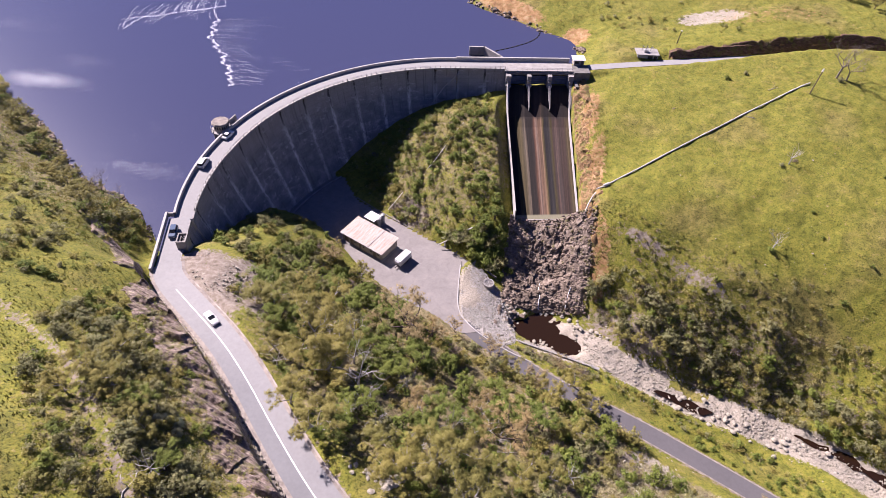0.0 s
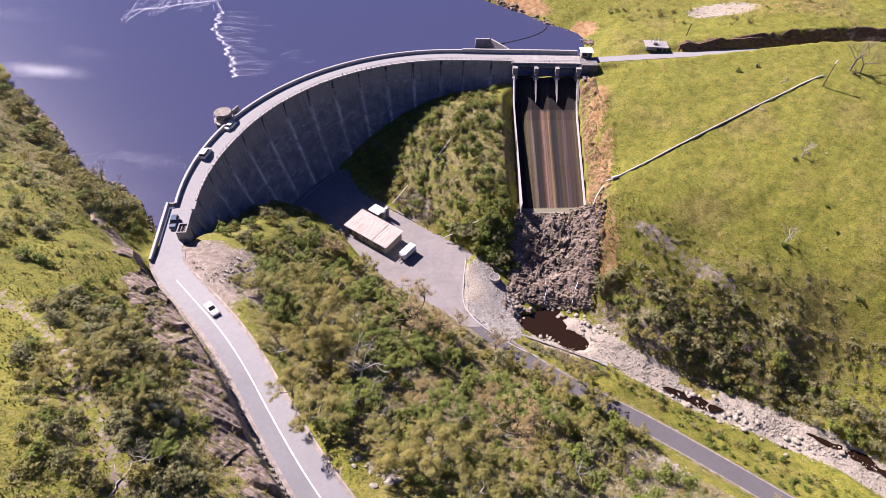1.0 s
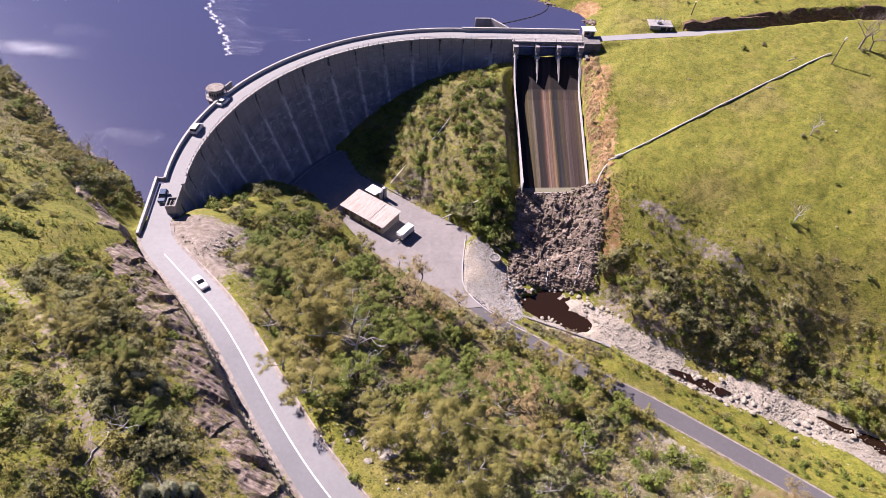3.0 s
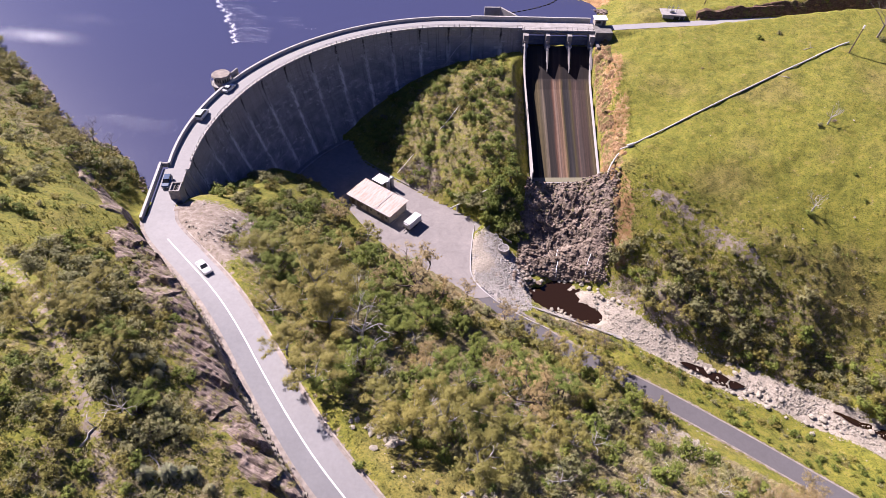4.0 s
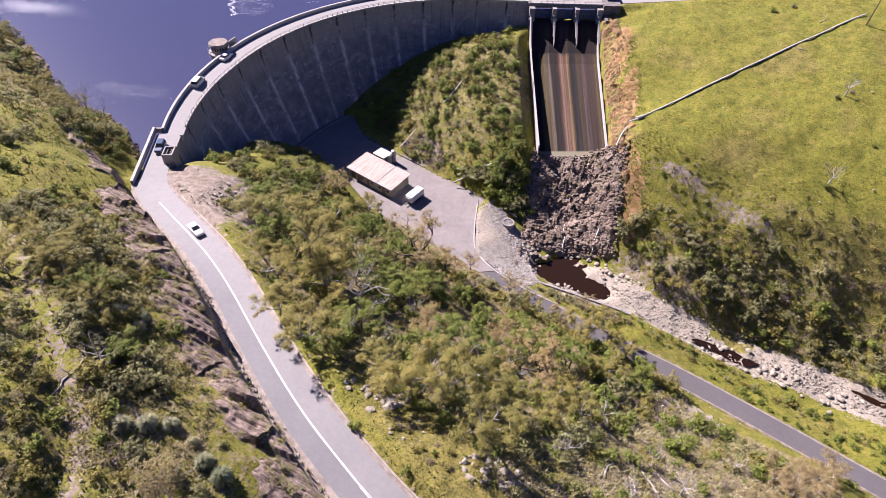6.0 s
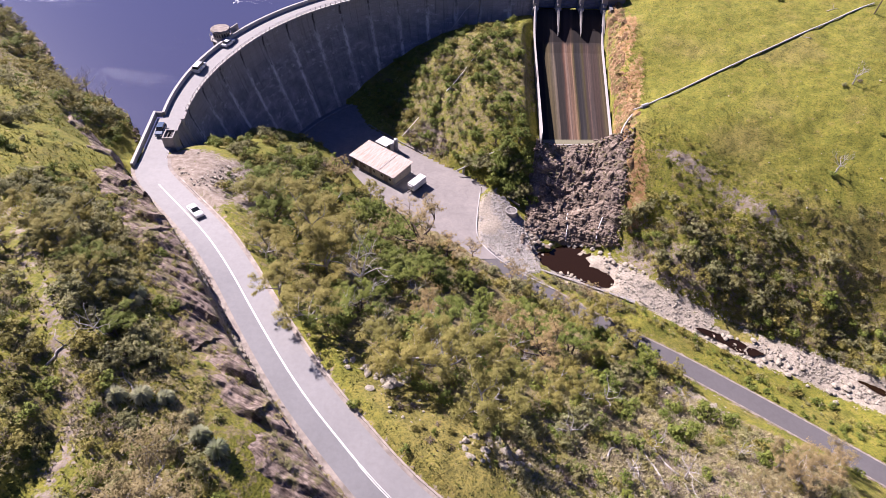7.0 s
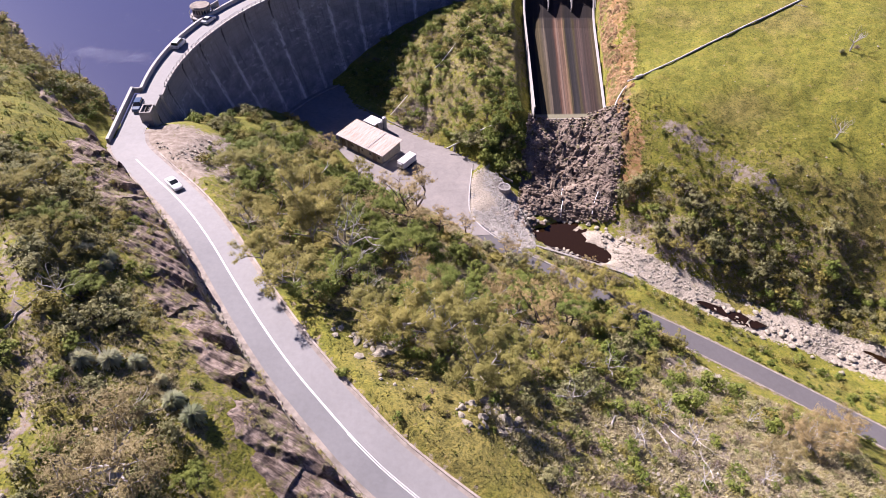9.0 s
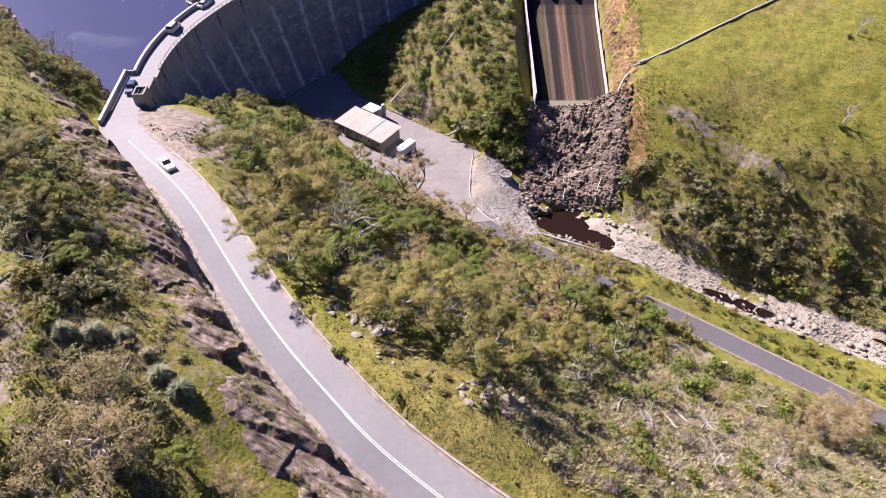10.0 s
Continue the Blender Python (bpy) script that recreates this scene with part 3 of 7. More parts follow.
KNOWN = np.array(LEFT_HILL + UNDER_WATER + SPUR + RIPRAP_BANK + KNOLL + FAR_SIDE + AROUND, float)


def spline_of(known, soft):
    """A thin plate through the known heights."""
    xy, n = known[:, :2] / 100.0, len(known)
    r2 = ((xy[:, None] - xy[None]) ** 2).sum(2)
    k = 0.5 * r2 * np.log(r2 + 1e-12) + np.eye(n) * soft
    p = np.c_[np.ones(n), xy]
    w = np.linalg.solve(np.block([[k, p], [p.T, np.zeros((3, 3))]]), np.r_[known[:, 2], np.zeros(3)])

    def height(px, py):
        out = np.empty(len(px))
        for i in range(0, len(px), 20000):
            q = np.c_[px[i:i + 20000], py[i:i + 20000]] / 100.0
            d2 = ((q[:, None] - xy[None]) ** 2).sum(2)
            out[i:i + 20000] = (0.5 * d2 * np.log(d2 + 1e-12)) @ w[:n] + w[n] + q @ w[n + 1:]
        return out
    return height


plate = spline_of(KNOWN, 0.0004)


def crest_frame(px, py):
    """Metres downstream of the dam's upstream edge; very large off its ends."""
    ang = np.degrees(np.arctan2(py - CY, px - CX)) % 360
    r = np.hypot(px - CX, py - CY)
    s, n = (px - OX) * TX + (py - OY) * TY, (px - OX) * TY - (py - OY) * TX
    arc = (ang > 99.6) & (ang < 200)
    return np.where(arc, RU - r, np.where((s > -1) & (s < 52) & (n > -40) & (n < 70), n, 99.0))


def land(px, py, detail=True):
    """The height of the ground at many points."""
    px, py = np.asarray(px, float).ravel(), np.asarray(py, float).ravel()
    far = np.hypot(px + 10, py - 150)
    z = plate(np.clip(px, -420, 420), np.clip(py, -170, 540))
    z = z * (1 - smooth(far, 420, 900)) + smooth(far, 420, 900) * (30 + 45 * rough(px, py, 600.0, 5, 3) * smooth(far, 500, 1400))
    if detail:
        z = z + 0.45 * rough(px, py, 9.0, 11) + 0.12 * rough(px, py, 1.7, 21, 2)
    # the lake's basin stays under water
    lake = (px < -40) & (py > 190) & (far > 150) & (far < 900) & (px + py * 0.2 < 20)
    z = np.where(lake, np.minimum(z, -2.0), z)
    # the creek
    d, zc, _, run = near(px, py, CREEK)
    half = np.interp(run, [0, 15, 40, 80], [6.5, 6.0, 5.0, 4.0]) + 1.2 * np.sin(run / 7.0)
    z = np.where(d < half + 24, np.where(d < half, np.minimum(z, zc + 1.0 + 0.35 * rough(px, py, 3.0, 33)), np.minimum(z, zc + 1.0 + (d - half) * 0.93)), z)
    d = np.hypot((px - 16.6 + 0.3 * (py - 123)) / 8.8, (py - 123.0) / 5.8) + 0.4 * rough(px, py, 4.0, 77, 4)
    d = np.minimum(d, np.hypot((px - 24.6 + 0.5 * (py - 118.5)) / 6.2, (py - 118.5) / 3.8) + 0.3 * rough(px, py, 3.0, 79, 4))
    z = np.where(d < 1.2, np.minimum(z, POND - 1.2 + 1.6 * d * d), z)
    # the spillway and the cut beside it
    ax, ay, bx, by = CH_TL[0], CH_TL[1], CH_BL[0], CH_BL[1]
    v = ((px - ax) * (bx - ax) + (py - ay) * (by - ay)) / ((bx - ax) ** 2 + (by - ay) ** 2)
    lx, rx = ax + (bx - ax) * v, CH_TR[0] + (CH_BR[0] - CH_TR[0]) * v
    fl = np.interp(v, [a for a, _ in CHUTE_Z], [b for _, b in CHUTE_Z])
    run_in = (v > -0.12) & (v < 1.0)
    z = np.where(run_in & (px > lx - 1) & (px < rx + 1), np.minimum(z, fl - 1.0), z)
    z = np.where(run_in & (px <= lx - 1) & (px > lx - 7), np.minimum(z, fl + 0.3 + np.maximum(0, lx - 2.6 - px) * 2.2), z)
    z = np.where(run_in & (px >= rx + 1) & (px < rx + 9), np.minimum(z, fl + 1.6 + (px - rx - 1) * 1.4), z)
    # yard and roads are cut level
    flat = inside(px, py, YARD_EDGE)
    z = np.where(flat, YARD - 0.05, z)
    for line, half, soft in ((LOWER, 3.0, 2.5), (UPPER, 2.6, 2.5), (ROAD, 4.7, 1.4), (TRACK, 1.6, 3.0)):
        d, zr, side, run = near(px, py, line)
        grow = smooth(d, half, half + soft)
        z = np.where(d < half + soft, (zr - 0.08) * (1 - grow) + z * grow, z)
    # the bank cut behind the upper road
    d, zr, side, run = near(px, py, UPPER)
    cutting = (side < 0) & (d > 2.4) & (d < 13) & (px > 58) & (px < 200)
    z = np.where(cutting, np.maximum(z, zr + np.minimum((d - 2.4) * 2.0, 2.7 + 0.7 * rough(px, py, 6.0, 91, 3)) * (1 - smooth(d, 7, 13)) + (z - zr) * smooth(d, 7, 13)), z)
    # below the dam's own body the ground is out of the way
    n = crest_frame(px, py)
    body = (n > 0.5) & (n < 6.0) & (py > 113)
    z = np.where(body, np.minimum(z, 10.0), z)
    return z

# ---- ground ----
def spread(lo, hi, step_m, outer):
    out = np.cumsum([step_m * 1.22 ** k for k in range(60)])
    out = out[out < outer]
    return np.r_[(lo - out)[::-1], np.arange(lo, hi + 0.01, step_m), hi + out]


GX, GY = spread(-185, 150, 1.0, 2400), spread(10, 300, 1.0, 2400)
gx, gy = (a.ravel() for a in np.meshgrid(GX, GY))
gz = land(gx, gy)
nx, ny = len(GX), len(GY)
gi = np.arange(nx * ny).reshape(ny, nx)
quads = np.stack([gi[:-1, :-1], gi[:-1, 1:], gi[1:, 1:], gi[1:, :-1]], -1).reshape(-1, 4)
ground = link_mesh("ground", np.c_[gx, gy, gz].tolist(), quads.tolist(), M_GROUND, smooth=True)
tagged(ground, "green hillsides with patchy dry grass, bare earth and creek gravel", "ground", kind="structure")


def ground_at(x, y):
    """The ground sheet's own height at a place."""
    i, j = int(np.searchsorted(GX, x)) - 1, int(np.searchsorted(GY, y)) - 1
    u, v = (x - GX[i]) / (GX[i + 1] - GX[i]), (y - GY[j]) / (GY[j + 1] - GY[j])
    q = gz.reshape(ny, nx)
    return float((q[j, i] * (1 - u) + q[j, i + 1] * u) * (1 - v) + (q[j + 1, i] * (1 - u) + q[j + 1, i + 1] * u) * v)


def cover(px, py):
    """What lies on the ground: bare earth, gravel and orange clay, 0 to 1 each."""
    earth, gravel, clay = (np.zeros(len(px)) for _ in range(3))

    def blot(target, x, y, rx, ry, turn=0.0, top=1.0):
        c, s = math.cos(radians(turn)), math.sin(radians(turn))
        dx, dy = (px - x) * c + (py - y) * s, -(px - x) * s + (py - y) * c
        np.maximum(target, top * (1 - smooth(np.hypot(dx / rx, dy / ry), 0.6, 1.15)), out=target)
    d, _, side, run = near(px, py, ROAD)
    np.maximum(earth, 1.0 * (1 - smooth(d, 4.4, 5.0)) * (run > 10) * 0.6, out=earth)
    np.maximum(gravel, 0.8 * (1 - smooth(d, 5.2, 6.6)) * (side > 0) * (run > 8) * (run < 110), out=gravel)
    blot(earth, -66, 96, 12, 10, 40)                     # bare spur by the dam
    blot(earth, -60, 92, 12, 3.5, -42, 0.8)
    blot(earth, -74, 99, 9, 8, 0, 0.95)
    blot(earth, -66, 89, 11, 5, -38, 0.9)
    d, _, _, run = near(px, py, TRACK)
    np.maximum(earth, 0.5 * (1 - smooth(d, 0.6, 1.9)), out=earth)
    d, _, _, run = near(px, py, CREEK)
    np.maximum(gravel, 1.0 - smooth(d, 3.8, 6.6), out=gravel)
    blot(gravel, 35, 118.5, 11, 5.5, -25)
    blot(gravel, 0, 124, 10, 13, 20)                   # stone-pitched bank
    d, _, _, _ = near(px, py, LOWER)
    np.maximum(earth, 0.6 * (1 - smooth(d, 3.0, 4.2)), out=earth)
    blot(earth, 44, 76, 9, 5, -30, 0.8)
    blot(earth, 35, 52, 8, 14, 30, 0.55)
    blot(clay, 27.5, 200, 3.6, 16, -6, 0.75)                 # cut bank beside the spillway
    blot(clay, 29.5, 172, 3.8, 22, -6, 0.75)
    blot(clay, 32.5, 145, 3.4, 14, 8, 0.65)
    blot(earth, 45, 124, 20, 5, -18, 0.6)
    d, _, side, run = near(px, py, UPPER)
    np.maximum(clay, 0.85 * ((d > 2.2) & (d < 4.6) & (side < 0) & (px > 58)) * 1.0, out=clay)
    blot(gravel, 78, 268, 17, 6, 5, 0.75)
    blot(clay, 100, 268, 26, 8, 5, 0.35)
    blot(clay, 22, 259, 7, 7, 0, 0.8)
    blot(clay, -8, 280, 22, 6, -32, 0.8)
    blot(earth, 16, 143, 15, 15, 0, 0.95)
    blot(gravel, 22, 114.5, 13, 4, -12, 0.8)
    blot(earth, 27, 42, 24, 9, 10, 0.4)
    blot(earth, 46, 50, 16, 10, 20, 0.4)
    blot(earth, -33, 17, 7, 5, 0, 0.5)
    blot(gravel, 46, 79, 7, 4, -30, 0.7)
    blot(gravel, -7, 127, 6, 15, 0)
    blot(earth, 46, 147, 9, 2.5, -25, 0.7)
    blot(earth, 62, 138, 12, 3, -28, 0.55)
    blot(earth, -32, 160, 8, 6, -28, 0.9)              # dry foot of the knoll
    gravel *= smooth(np.hypot(((px - 61) * 0.96 + (py - 111) * -0.28) / 7.5, ((px - 61) * 0.28 + (py - 111) * 0.96) / 2.3) + 0.5 * rough(px, py, 2.5, 39, 3), 0.6, 1.2)
    scrub = np.zeros(len(px))
    blot(scrub, -15, 85, 62, 34, -38)
    blot(scrub, 40, 60, 40, 28, -25)
    blot(scrub, 66, 122, 46, 13, -14, 0.5)
    blot(scrub, -48, 38, 40, 16, -42, 0.45)
    blot(scrub, -20, 178, 34, 28, 60, 0.55)
    blot(scrub, -140, 136, 62, 14, -38, 0.6)
    blot(scrub, 60, 140, 40, 8, -20, 0.3)
    np.minimum(scrub, np.where((np.hypot((px + 9) / 14, (py - 42) / 8) < 1), 0.2, 1.0), out=scrub)
    d, _, _, _ = near(px, py, LOWER)
    scrub = np.where((d < 9) & (px > 40) & (py > 72), scrub * 0.25, scrub)
    return earth, gravel, clay, scrub


ce, cg, cc, cs = cover(gx, gy)
layer = ground.data.color_attributes.new("cover", "FLOAT_COLOR", "POINT")
layer.data.foreach_set("color", np.c_[ce, cg, cc, cs].ravel().tolist())

arc_in = [(CX + (RU - 2) * math.cos(a), CY + (RU - 2) * math.sin(a)) for a in np.linspace(radians(203), A1, 40)]
shore = arc_in + [straight(s, 2) for s in (10, 30, 50)] + [(60, 262), (60, 330), (-20, 480), (-100, 900), (-900, 900), (-900, 200), (-260, 150), (-140, 118), (-104, 100)]
lake = link_mesh("water", [(x, y, LAKE) for x, y in shore], [range(len(shore))], M_LAKE)
tagged(lake, "dark violet rippled reservoir water behind the dam", "water", kind="structure")
ring = [(18.5 + 12.5 * math.cos(a), 122.0 + 11 * math.sin(a), POND) for a in np.linspace(0, math.tau, 40, endpoint=False)]
tagged(link_mesh("water", ring, [range(40)], M_POND), "reddish brown still pond below the spillway rocks", "pond", kind="structure")


def ribbon(name, line, lo, hi, lift, mat, parent=None, label="", thick=0.0):
    """A strip that follows a line between two offsets to its right; with a thickness it is a low kerb."""
    t = np.gradient(line[:, :2], axis=0)
    t /= np.linalg.norm(t, axis=1)[:, None]
    q = np.c_[t[:, 1], -t[:, 0]]
    prof = [(lo, lift), (hi, lift)] if not thick else [(lo, lift - thick), (lo, lift), (hi, lift), (hi, lift - thick)]
    k = len(prof)
    verts = [(p[0] + n[0] * o, p[1] + n[1] * o, p[2] + z) for p, n in zip(line, q) for o, z in prof]
    faces = [(k * i + j, k * i + j + 1, k * i + k + j + 1, k * i + k + j) for i in range(len(line) - 1) for j in range(k - 1)]
    return link_mesh(name, verts, faces, mat, parent, label=label)


def cut(line, lo, hi):
    """The stretch of a line between two shares of its points."""
    return line[int(lo * (len(line) - 1)):int(hi * (len(line) - 1)) + 1]


crest_mid = np.array([(CX + (RU - 3.6) * math.cos(a), CY + (RU - 3.6) * math.sin(a), CREST) for a in np.linspace(radians(197), A1, 60)] + [(*straight(s, 3.6), CREST) for s in (8, 16, 24, 32, 40, 50)])
road = tagged(ribbon("road", ROAD, -3.5, 3.3, 0.03, M_ROAD), "sunlit pale grey asphalt road with white centre line", "road", kind="structure")
ribbon("shoulder", ROAD, 3.3, 4.2, 0.02, M_SHOULDER, road, "pinkish gravel road edge")
ribbon("shoulder", ROAD, -4.3, -3.5, 0.02, M_SHOULDER, road, "pinkish gravel road edge")
ribbon("kerb", cut(ROAD, 0.05, 0.75), -4.45, -4.15, 0.16, M_KERB, road, "low weathered concrete kerb", 0.4)
ribbon("kerb", cut(ROAD, 0.07, 0.6), 3.75, 3.95, 0.1, M_SHOULDER, road, "crumbling road edge", 0.3)
ribbon("lane", ROAD, -3.6, -0.05, 0.036, M_LANE, road, "paler worn asphalt lane")
ribbon("centre_line", cut(ROAD, 0.05, 0.4), 0.02, 0.3, 0.045, M_LINE, road, "white painted line")
ribbon("centre_line", cut(ROAD, 0.395, 1.0), 0.0, 0.13, 0.045, M_LINE, road, "white painted line")
ribbon("centre_line", cut(ROAD, 0.395, 1.0), 0.25, 0.38, 0.045, M_LINE, road, "white painted line")
service = tagged(ribbon("road", LOWER[LOWER[:, 0] > -7], -2.4, 2.4, 0.03, M_ROAD_DARK), "narrow dark asphalt service road along the creek", "road", kind="structure")
ribbon("verge", LOWER[LOWER[:, 0] > 2], -2.85, -2.4, 0.015, M_SHOULDER, service, "gravel verge")
ribbon("verge", LOWER[LOWER[:, 0] > 2], 2.4, 2.8, 0.015, M_SHOULDER, service, "gravel verge")
tagged(ribbon("road", UPPER, -2.0, 2.0, 0.03, M_ROAD), "narrow pale road on the far bank", "road", kind="structure")
yard = tagged(link_mesh("pavement", [(x, y, YARD + 0.02) for x, y in YARD_EDGE], [range(len(YARD_EDGE))], M_YARD), "grey asphalt yard at the foot of the dam", "yard", kind="structure")


# ---- the dam ----
dam = thing("dam", pose(0, 0, 0), "curved grey concrete arch dam with streaked face and crest road", "dam")


def face_in(z):
    """How far the downstream face stands out below the crest."""
    return 10.4 * (max(0.0, CREST - 1.2 - z) / 29.5) ** 1.2


LEVELS = [CREST, CREST - 1.0, CREST - 1.01, 12.5, 10, 7, 4, 1, -2, -5, -8, -11, -14, -17]


def crest_width(x, y):
    """The crest narrows towards the near end."""
    return float(np.interp(y, [110, 150], [4.9, 6.6]))


def monolith(a, b, ua, ub, place):
    """One block of the wall from a to b; place(s, n) gives the plan at a share s, n metres downstream."""
    bm = bmesh.new()
    uv = bm.loops.layers.uv.new("UVMap")
    cols, steps = [], 5
    for i in range(steps + 1):
        s = i / steps
        ease = 0.05 if i in (0, steps) else 0.0
        col = []
        for k, z in enumerate(LEVELS):
            over = 0.25 if k < 2 else 0.0
            at = a + (b - a) * s
            col.append((bm.verts.new((*place(at, crest_width(*place(at, 0.0)) + over + face_in(z) - ease), z)), ua + (ub - ua) * s, z))
        col.append((bm.verts.new((*place(a + (b - a) * s, 0.0), LEVELS[-1])), 0, 0))
        col.append((bm.verts.new((*place(a + (b - a) * s, 0.0), CREST)), 0, CREST))
        cols.append(col)
    m = len(cols[0])
    for c, d in zip(cols, cols[1:]):
        for k in range(m):
            four = (c[k], c[(k + 1) % m], d[(k + 1) % m], d[k])
            f = bm.faces.new([q[0] for q in four])
            for loop, q in zip(f.loops, four):
                loop[uv].uv = (q[1], q[2])
    for col in (cols[0], cols[-1]):
        bm.faces.new([q[0] for q in col])
    return part("monolith", bm, M_DAM, dam)


def on_arc(deg, n):
    a = radians(deg)
    return CX + (RU - n) * math.cos(a), CY + (RU - n) * math.sin(a)


JOINTS = [198.6] + [130.2 + 8.1 * k for k in range(8, -4, -1)] + [99.6]
for p, q in zip(JOINTS, JOINTS[1:]):
    monolith(p, q, (130.2 - p) / 8.1 * 10.69, (130.2 - q) / 8.1 * 10.69, on_arc)
for p, q in ((0, 9.5), (9.5, 18.8)):
    monolith(p, q, 32.07 + p, 32.07 + q, straight)


def on_wing(s, n):
    """The straight end by the road: from the arch back to the hillside."""
    ax, ay, bx, by = -89.6, 113.2, -84.2, 94.0
    d = math.hypot(bx - ax, by - ay)
    ux, uy = (bx - ax) / d, (by - ay) / d
    return ax + ux * s - uy * n, ay + uy * s + ux * n


monolith(0, 19.5, -112, -92.5, on_wing)
# crest: road surface, upstream parapet with coping, downstream kerb, posts and rails
def crest_strip(places, top):
    """The paved top between the parapet and the outer kerb."""
    vs = [(*p, CREST + top) for pair in places for p in pair]
    return link_mesh("crest_road", vs, [(2 * i, 2 * i + 1, 2 * i + 3, 2 * i + 2) for i in range(len(places) - 1)], M_ROAD, dam, label="pale grey asphalt")


crest_strip([(on_arc(a, 0.45), on_arc(a, crest_width(*on_arc(a, 0)) - 0.2)) for a in np.linspace(198.6, 99.6, 60)] + [(straight(s, 0.45), straight(s, 6.4)) for s in (9, 18.8)], 0.012)
crest_strip([(on_wing(s, -0.7), on_wing(s, 4.9)) for s in (-1.0, 6, 12, 19.4)], 0.016)


def wall_along(name, line, lo, hi, top, mat, label=""):
    """A solid wall on the crest between two offsets, with closed ends."""
    bm, t = bmesh.new(), np.gradient(line[:, :2], axis=0)
    t /= np.linalg.norm(t, axis=1)[:, None]
    rows = []
    for p, d in zip(line, t):
        n = (d[1], -d[0])
        rows.append([bm.verts.new((p[0] + n[0] * o, p[1] + n[1] * o, p[2] + z)) for o, z in ((lo, -0.3), (lo, top), (hi, top), (hi, -0.3))])
    for a, b in zip(rows, rows[1:]):
        for k in range(4):
            bm.faces.new((a[k], a[(k + 1) % 4], b[(k + 1) % 4], b[k]))
    bm.faces.new(rows[0][::-1])
    bm.faces.new(rows[-1])
    return part(name, bm, mat, dam, label)


edge_up = np.array([(*on_arc(a, 0.0), CREST) for a in np.linspace(197.2, 99.6, 60)])
edge_st = np.array([(*straight(s, 0.0), CREST) for s in (0, 12, 24, 36, 44.5)])
edge_wing = np.array([(*on_wing(s, -1.25), CREST) for s in (-2.6, 6, 12, 19)])
for line, top in ((edge_up, 0.95), (edge_st, 1.35), (edge_wing, 1.05)):
    wall_along("parapet", line, 0.0, 0.45, top, M_CONC, "pale concrete parapet")
    wall_along("coping", line, -0.08, 0.53, top + 0.14, M_COPING, "light coping")
corner = np.array([(*on_arc(197.2, 0.0), CREST), (*on_wing(-2.4, -1.25), CREST)])
wall_along("parapet", corner, -0.2, 0.25, 0.98, M_CONC, "pale concrete parapet")
edge_dn = np.array([(*on_arc(a, crest_width(*on_arc(a, 0)) + 0.1), CREST) for a in np.linspace(196.0, 99.6, 60)] + [(*straight(s, 6.7), CREST) for s in (6, 12, 18.5)])
wall_along("kerb", edge_dn, -0.35, 0.1, 0.28, M_COPING, "low concrete kerb")
dn = along(edge_dn, 1.9)
post_mesh = None
for p in dn:
    if post_mesh is None:
        bm = box(0, 0, 0.2, 0.14, 0.14, 0.95)
        first = part("post", bm, M_COPING, dam)
        post_mesh = first.data
        first.location = p
    else:
        ob = new("post", post_mesh)
        ob.parent, ob.location = dam, p
for h in (0.6, 1.1):
    part("rail", tube([(x, y, z + h) for x, y, z in dn], 0.05, 4), M_COPING, dam)
# stair rail that climbs the face beside the knoll
for n, off in (("stair_rail", 0.0),):
    part(n, tube([(*straight(0.6, 7.4), 14.2), (*on_arc(103.5, 9.0), 9.0), (*on_arc(107.5, 12.0), 3.6)], 0.16, 5), M_COPING, dam, "pale diagonal pipe on the wall")

# concrete block with fittings at the near end of the crest
gatehouse = thing("valve_block", pose(-82.1, 105.2, CREST, 0, 0, 14), "pale concrete box with open top beside the crest road", "concrete block")
bm = bmesh.new()
for x, y, sx, sy in ((-1.1, 0, 0.3, 3.6), (1.1, 0, 0.3, 3.6), (0, -1.65, 1.9, 0.3), (0, 1.65, 1.9, 0.3)):
    add_box(bm, x, y, -3.0, sx, sy, 5.6)
part("wall", bm, M_CONC, gatehouse)
part("floor", box(0, 0, 2.0, 1.9, 3.0, 0.15), M_CONC_DARK, gatehouse)
for y in (-0.8, 0.0, 0.8):
    part("valve", tube([(0, y, 2.1), (0, y, 2.5), (0.1, y, 2.75)], [0.22, 0.2, 0.1], 8), M_DARK, gatehouse, "dark valve wheel")

# intake tower on the upstream side
ta = radians(167.6)
tower = thing("intake_tower", Matrix.Translation((CX + (RU + 2.4) * math.cos(ta), CY + (RU + 2.4) * math.sin(ta), 0)) @ Matrix.Rotation(ta, 4, "Z"), "round concrete intake tower with glazed control room", "intake tower")


def drum(r0, r1, z0, z1, sides=16):
    return tube([(0, 0, z0), (0, 0, z1)], [r0, r1], sides)


part("shaft", drum(3.0, 3.0, -6, CREST - 0.2), M_CONC_DARK, tower)
part("deck", drum(3.5, 3.5, CREST - 0.2, CREST + 0.15), M_CONC, tower)
part("wall", drum(2.5, 2.5, CREST + 0.15, CREST + 2.7, 10), M_CREAM, tower)
part("roof", drum(3.0, 2.7, CREST + 2.7, CREST + 3.1, 10), M_SHOULDER, tower, "weathered pinkish flat roof")
for k in range(10):
    a = (k + 0.5) * math.tau / 10
    part("window", box(2.38 * math.cos(a), 2.38 * math.sin(a), CREST + 1.1, 0.12, 1.15, 1.1, math.degrees(a)), M_GLASS, tower, "dark glass pane")
for k in range(14):
    a = k * math.tau / 14
    if abs(math.sin(a / 2 + math.pi / 2)) > 0.3:
        part("post", box(3.4 * math.cos(a), 3.4 * math.sin(a), CREST + 0.1, 0.09, 0.09, 1.1), M_STEEL, tower)
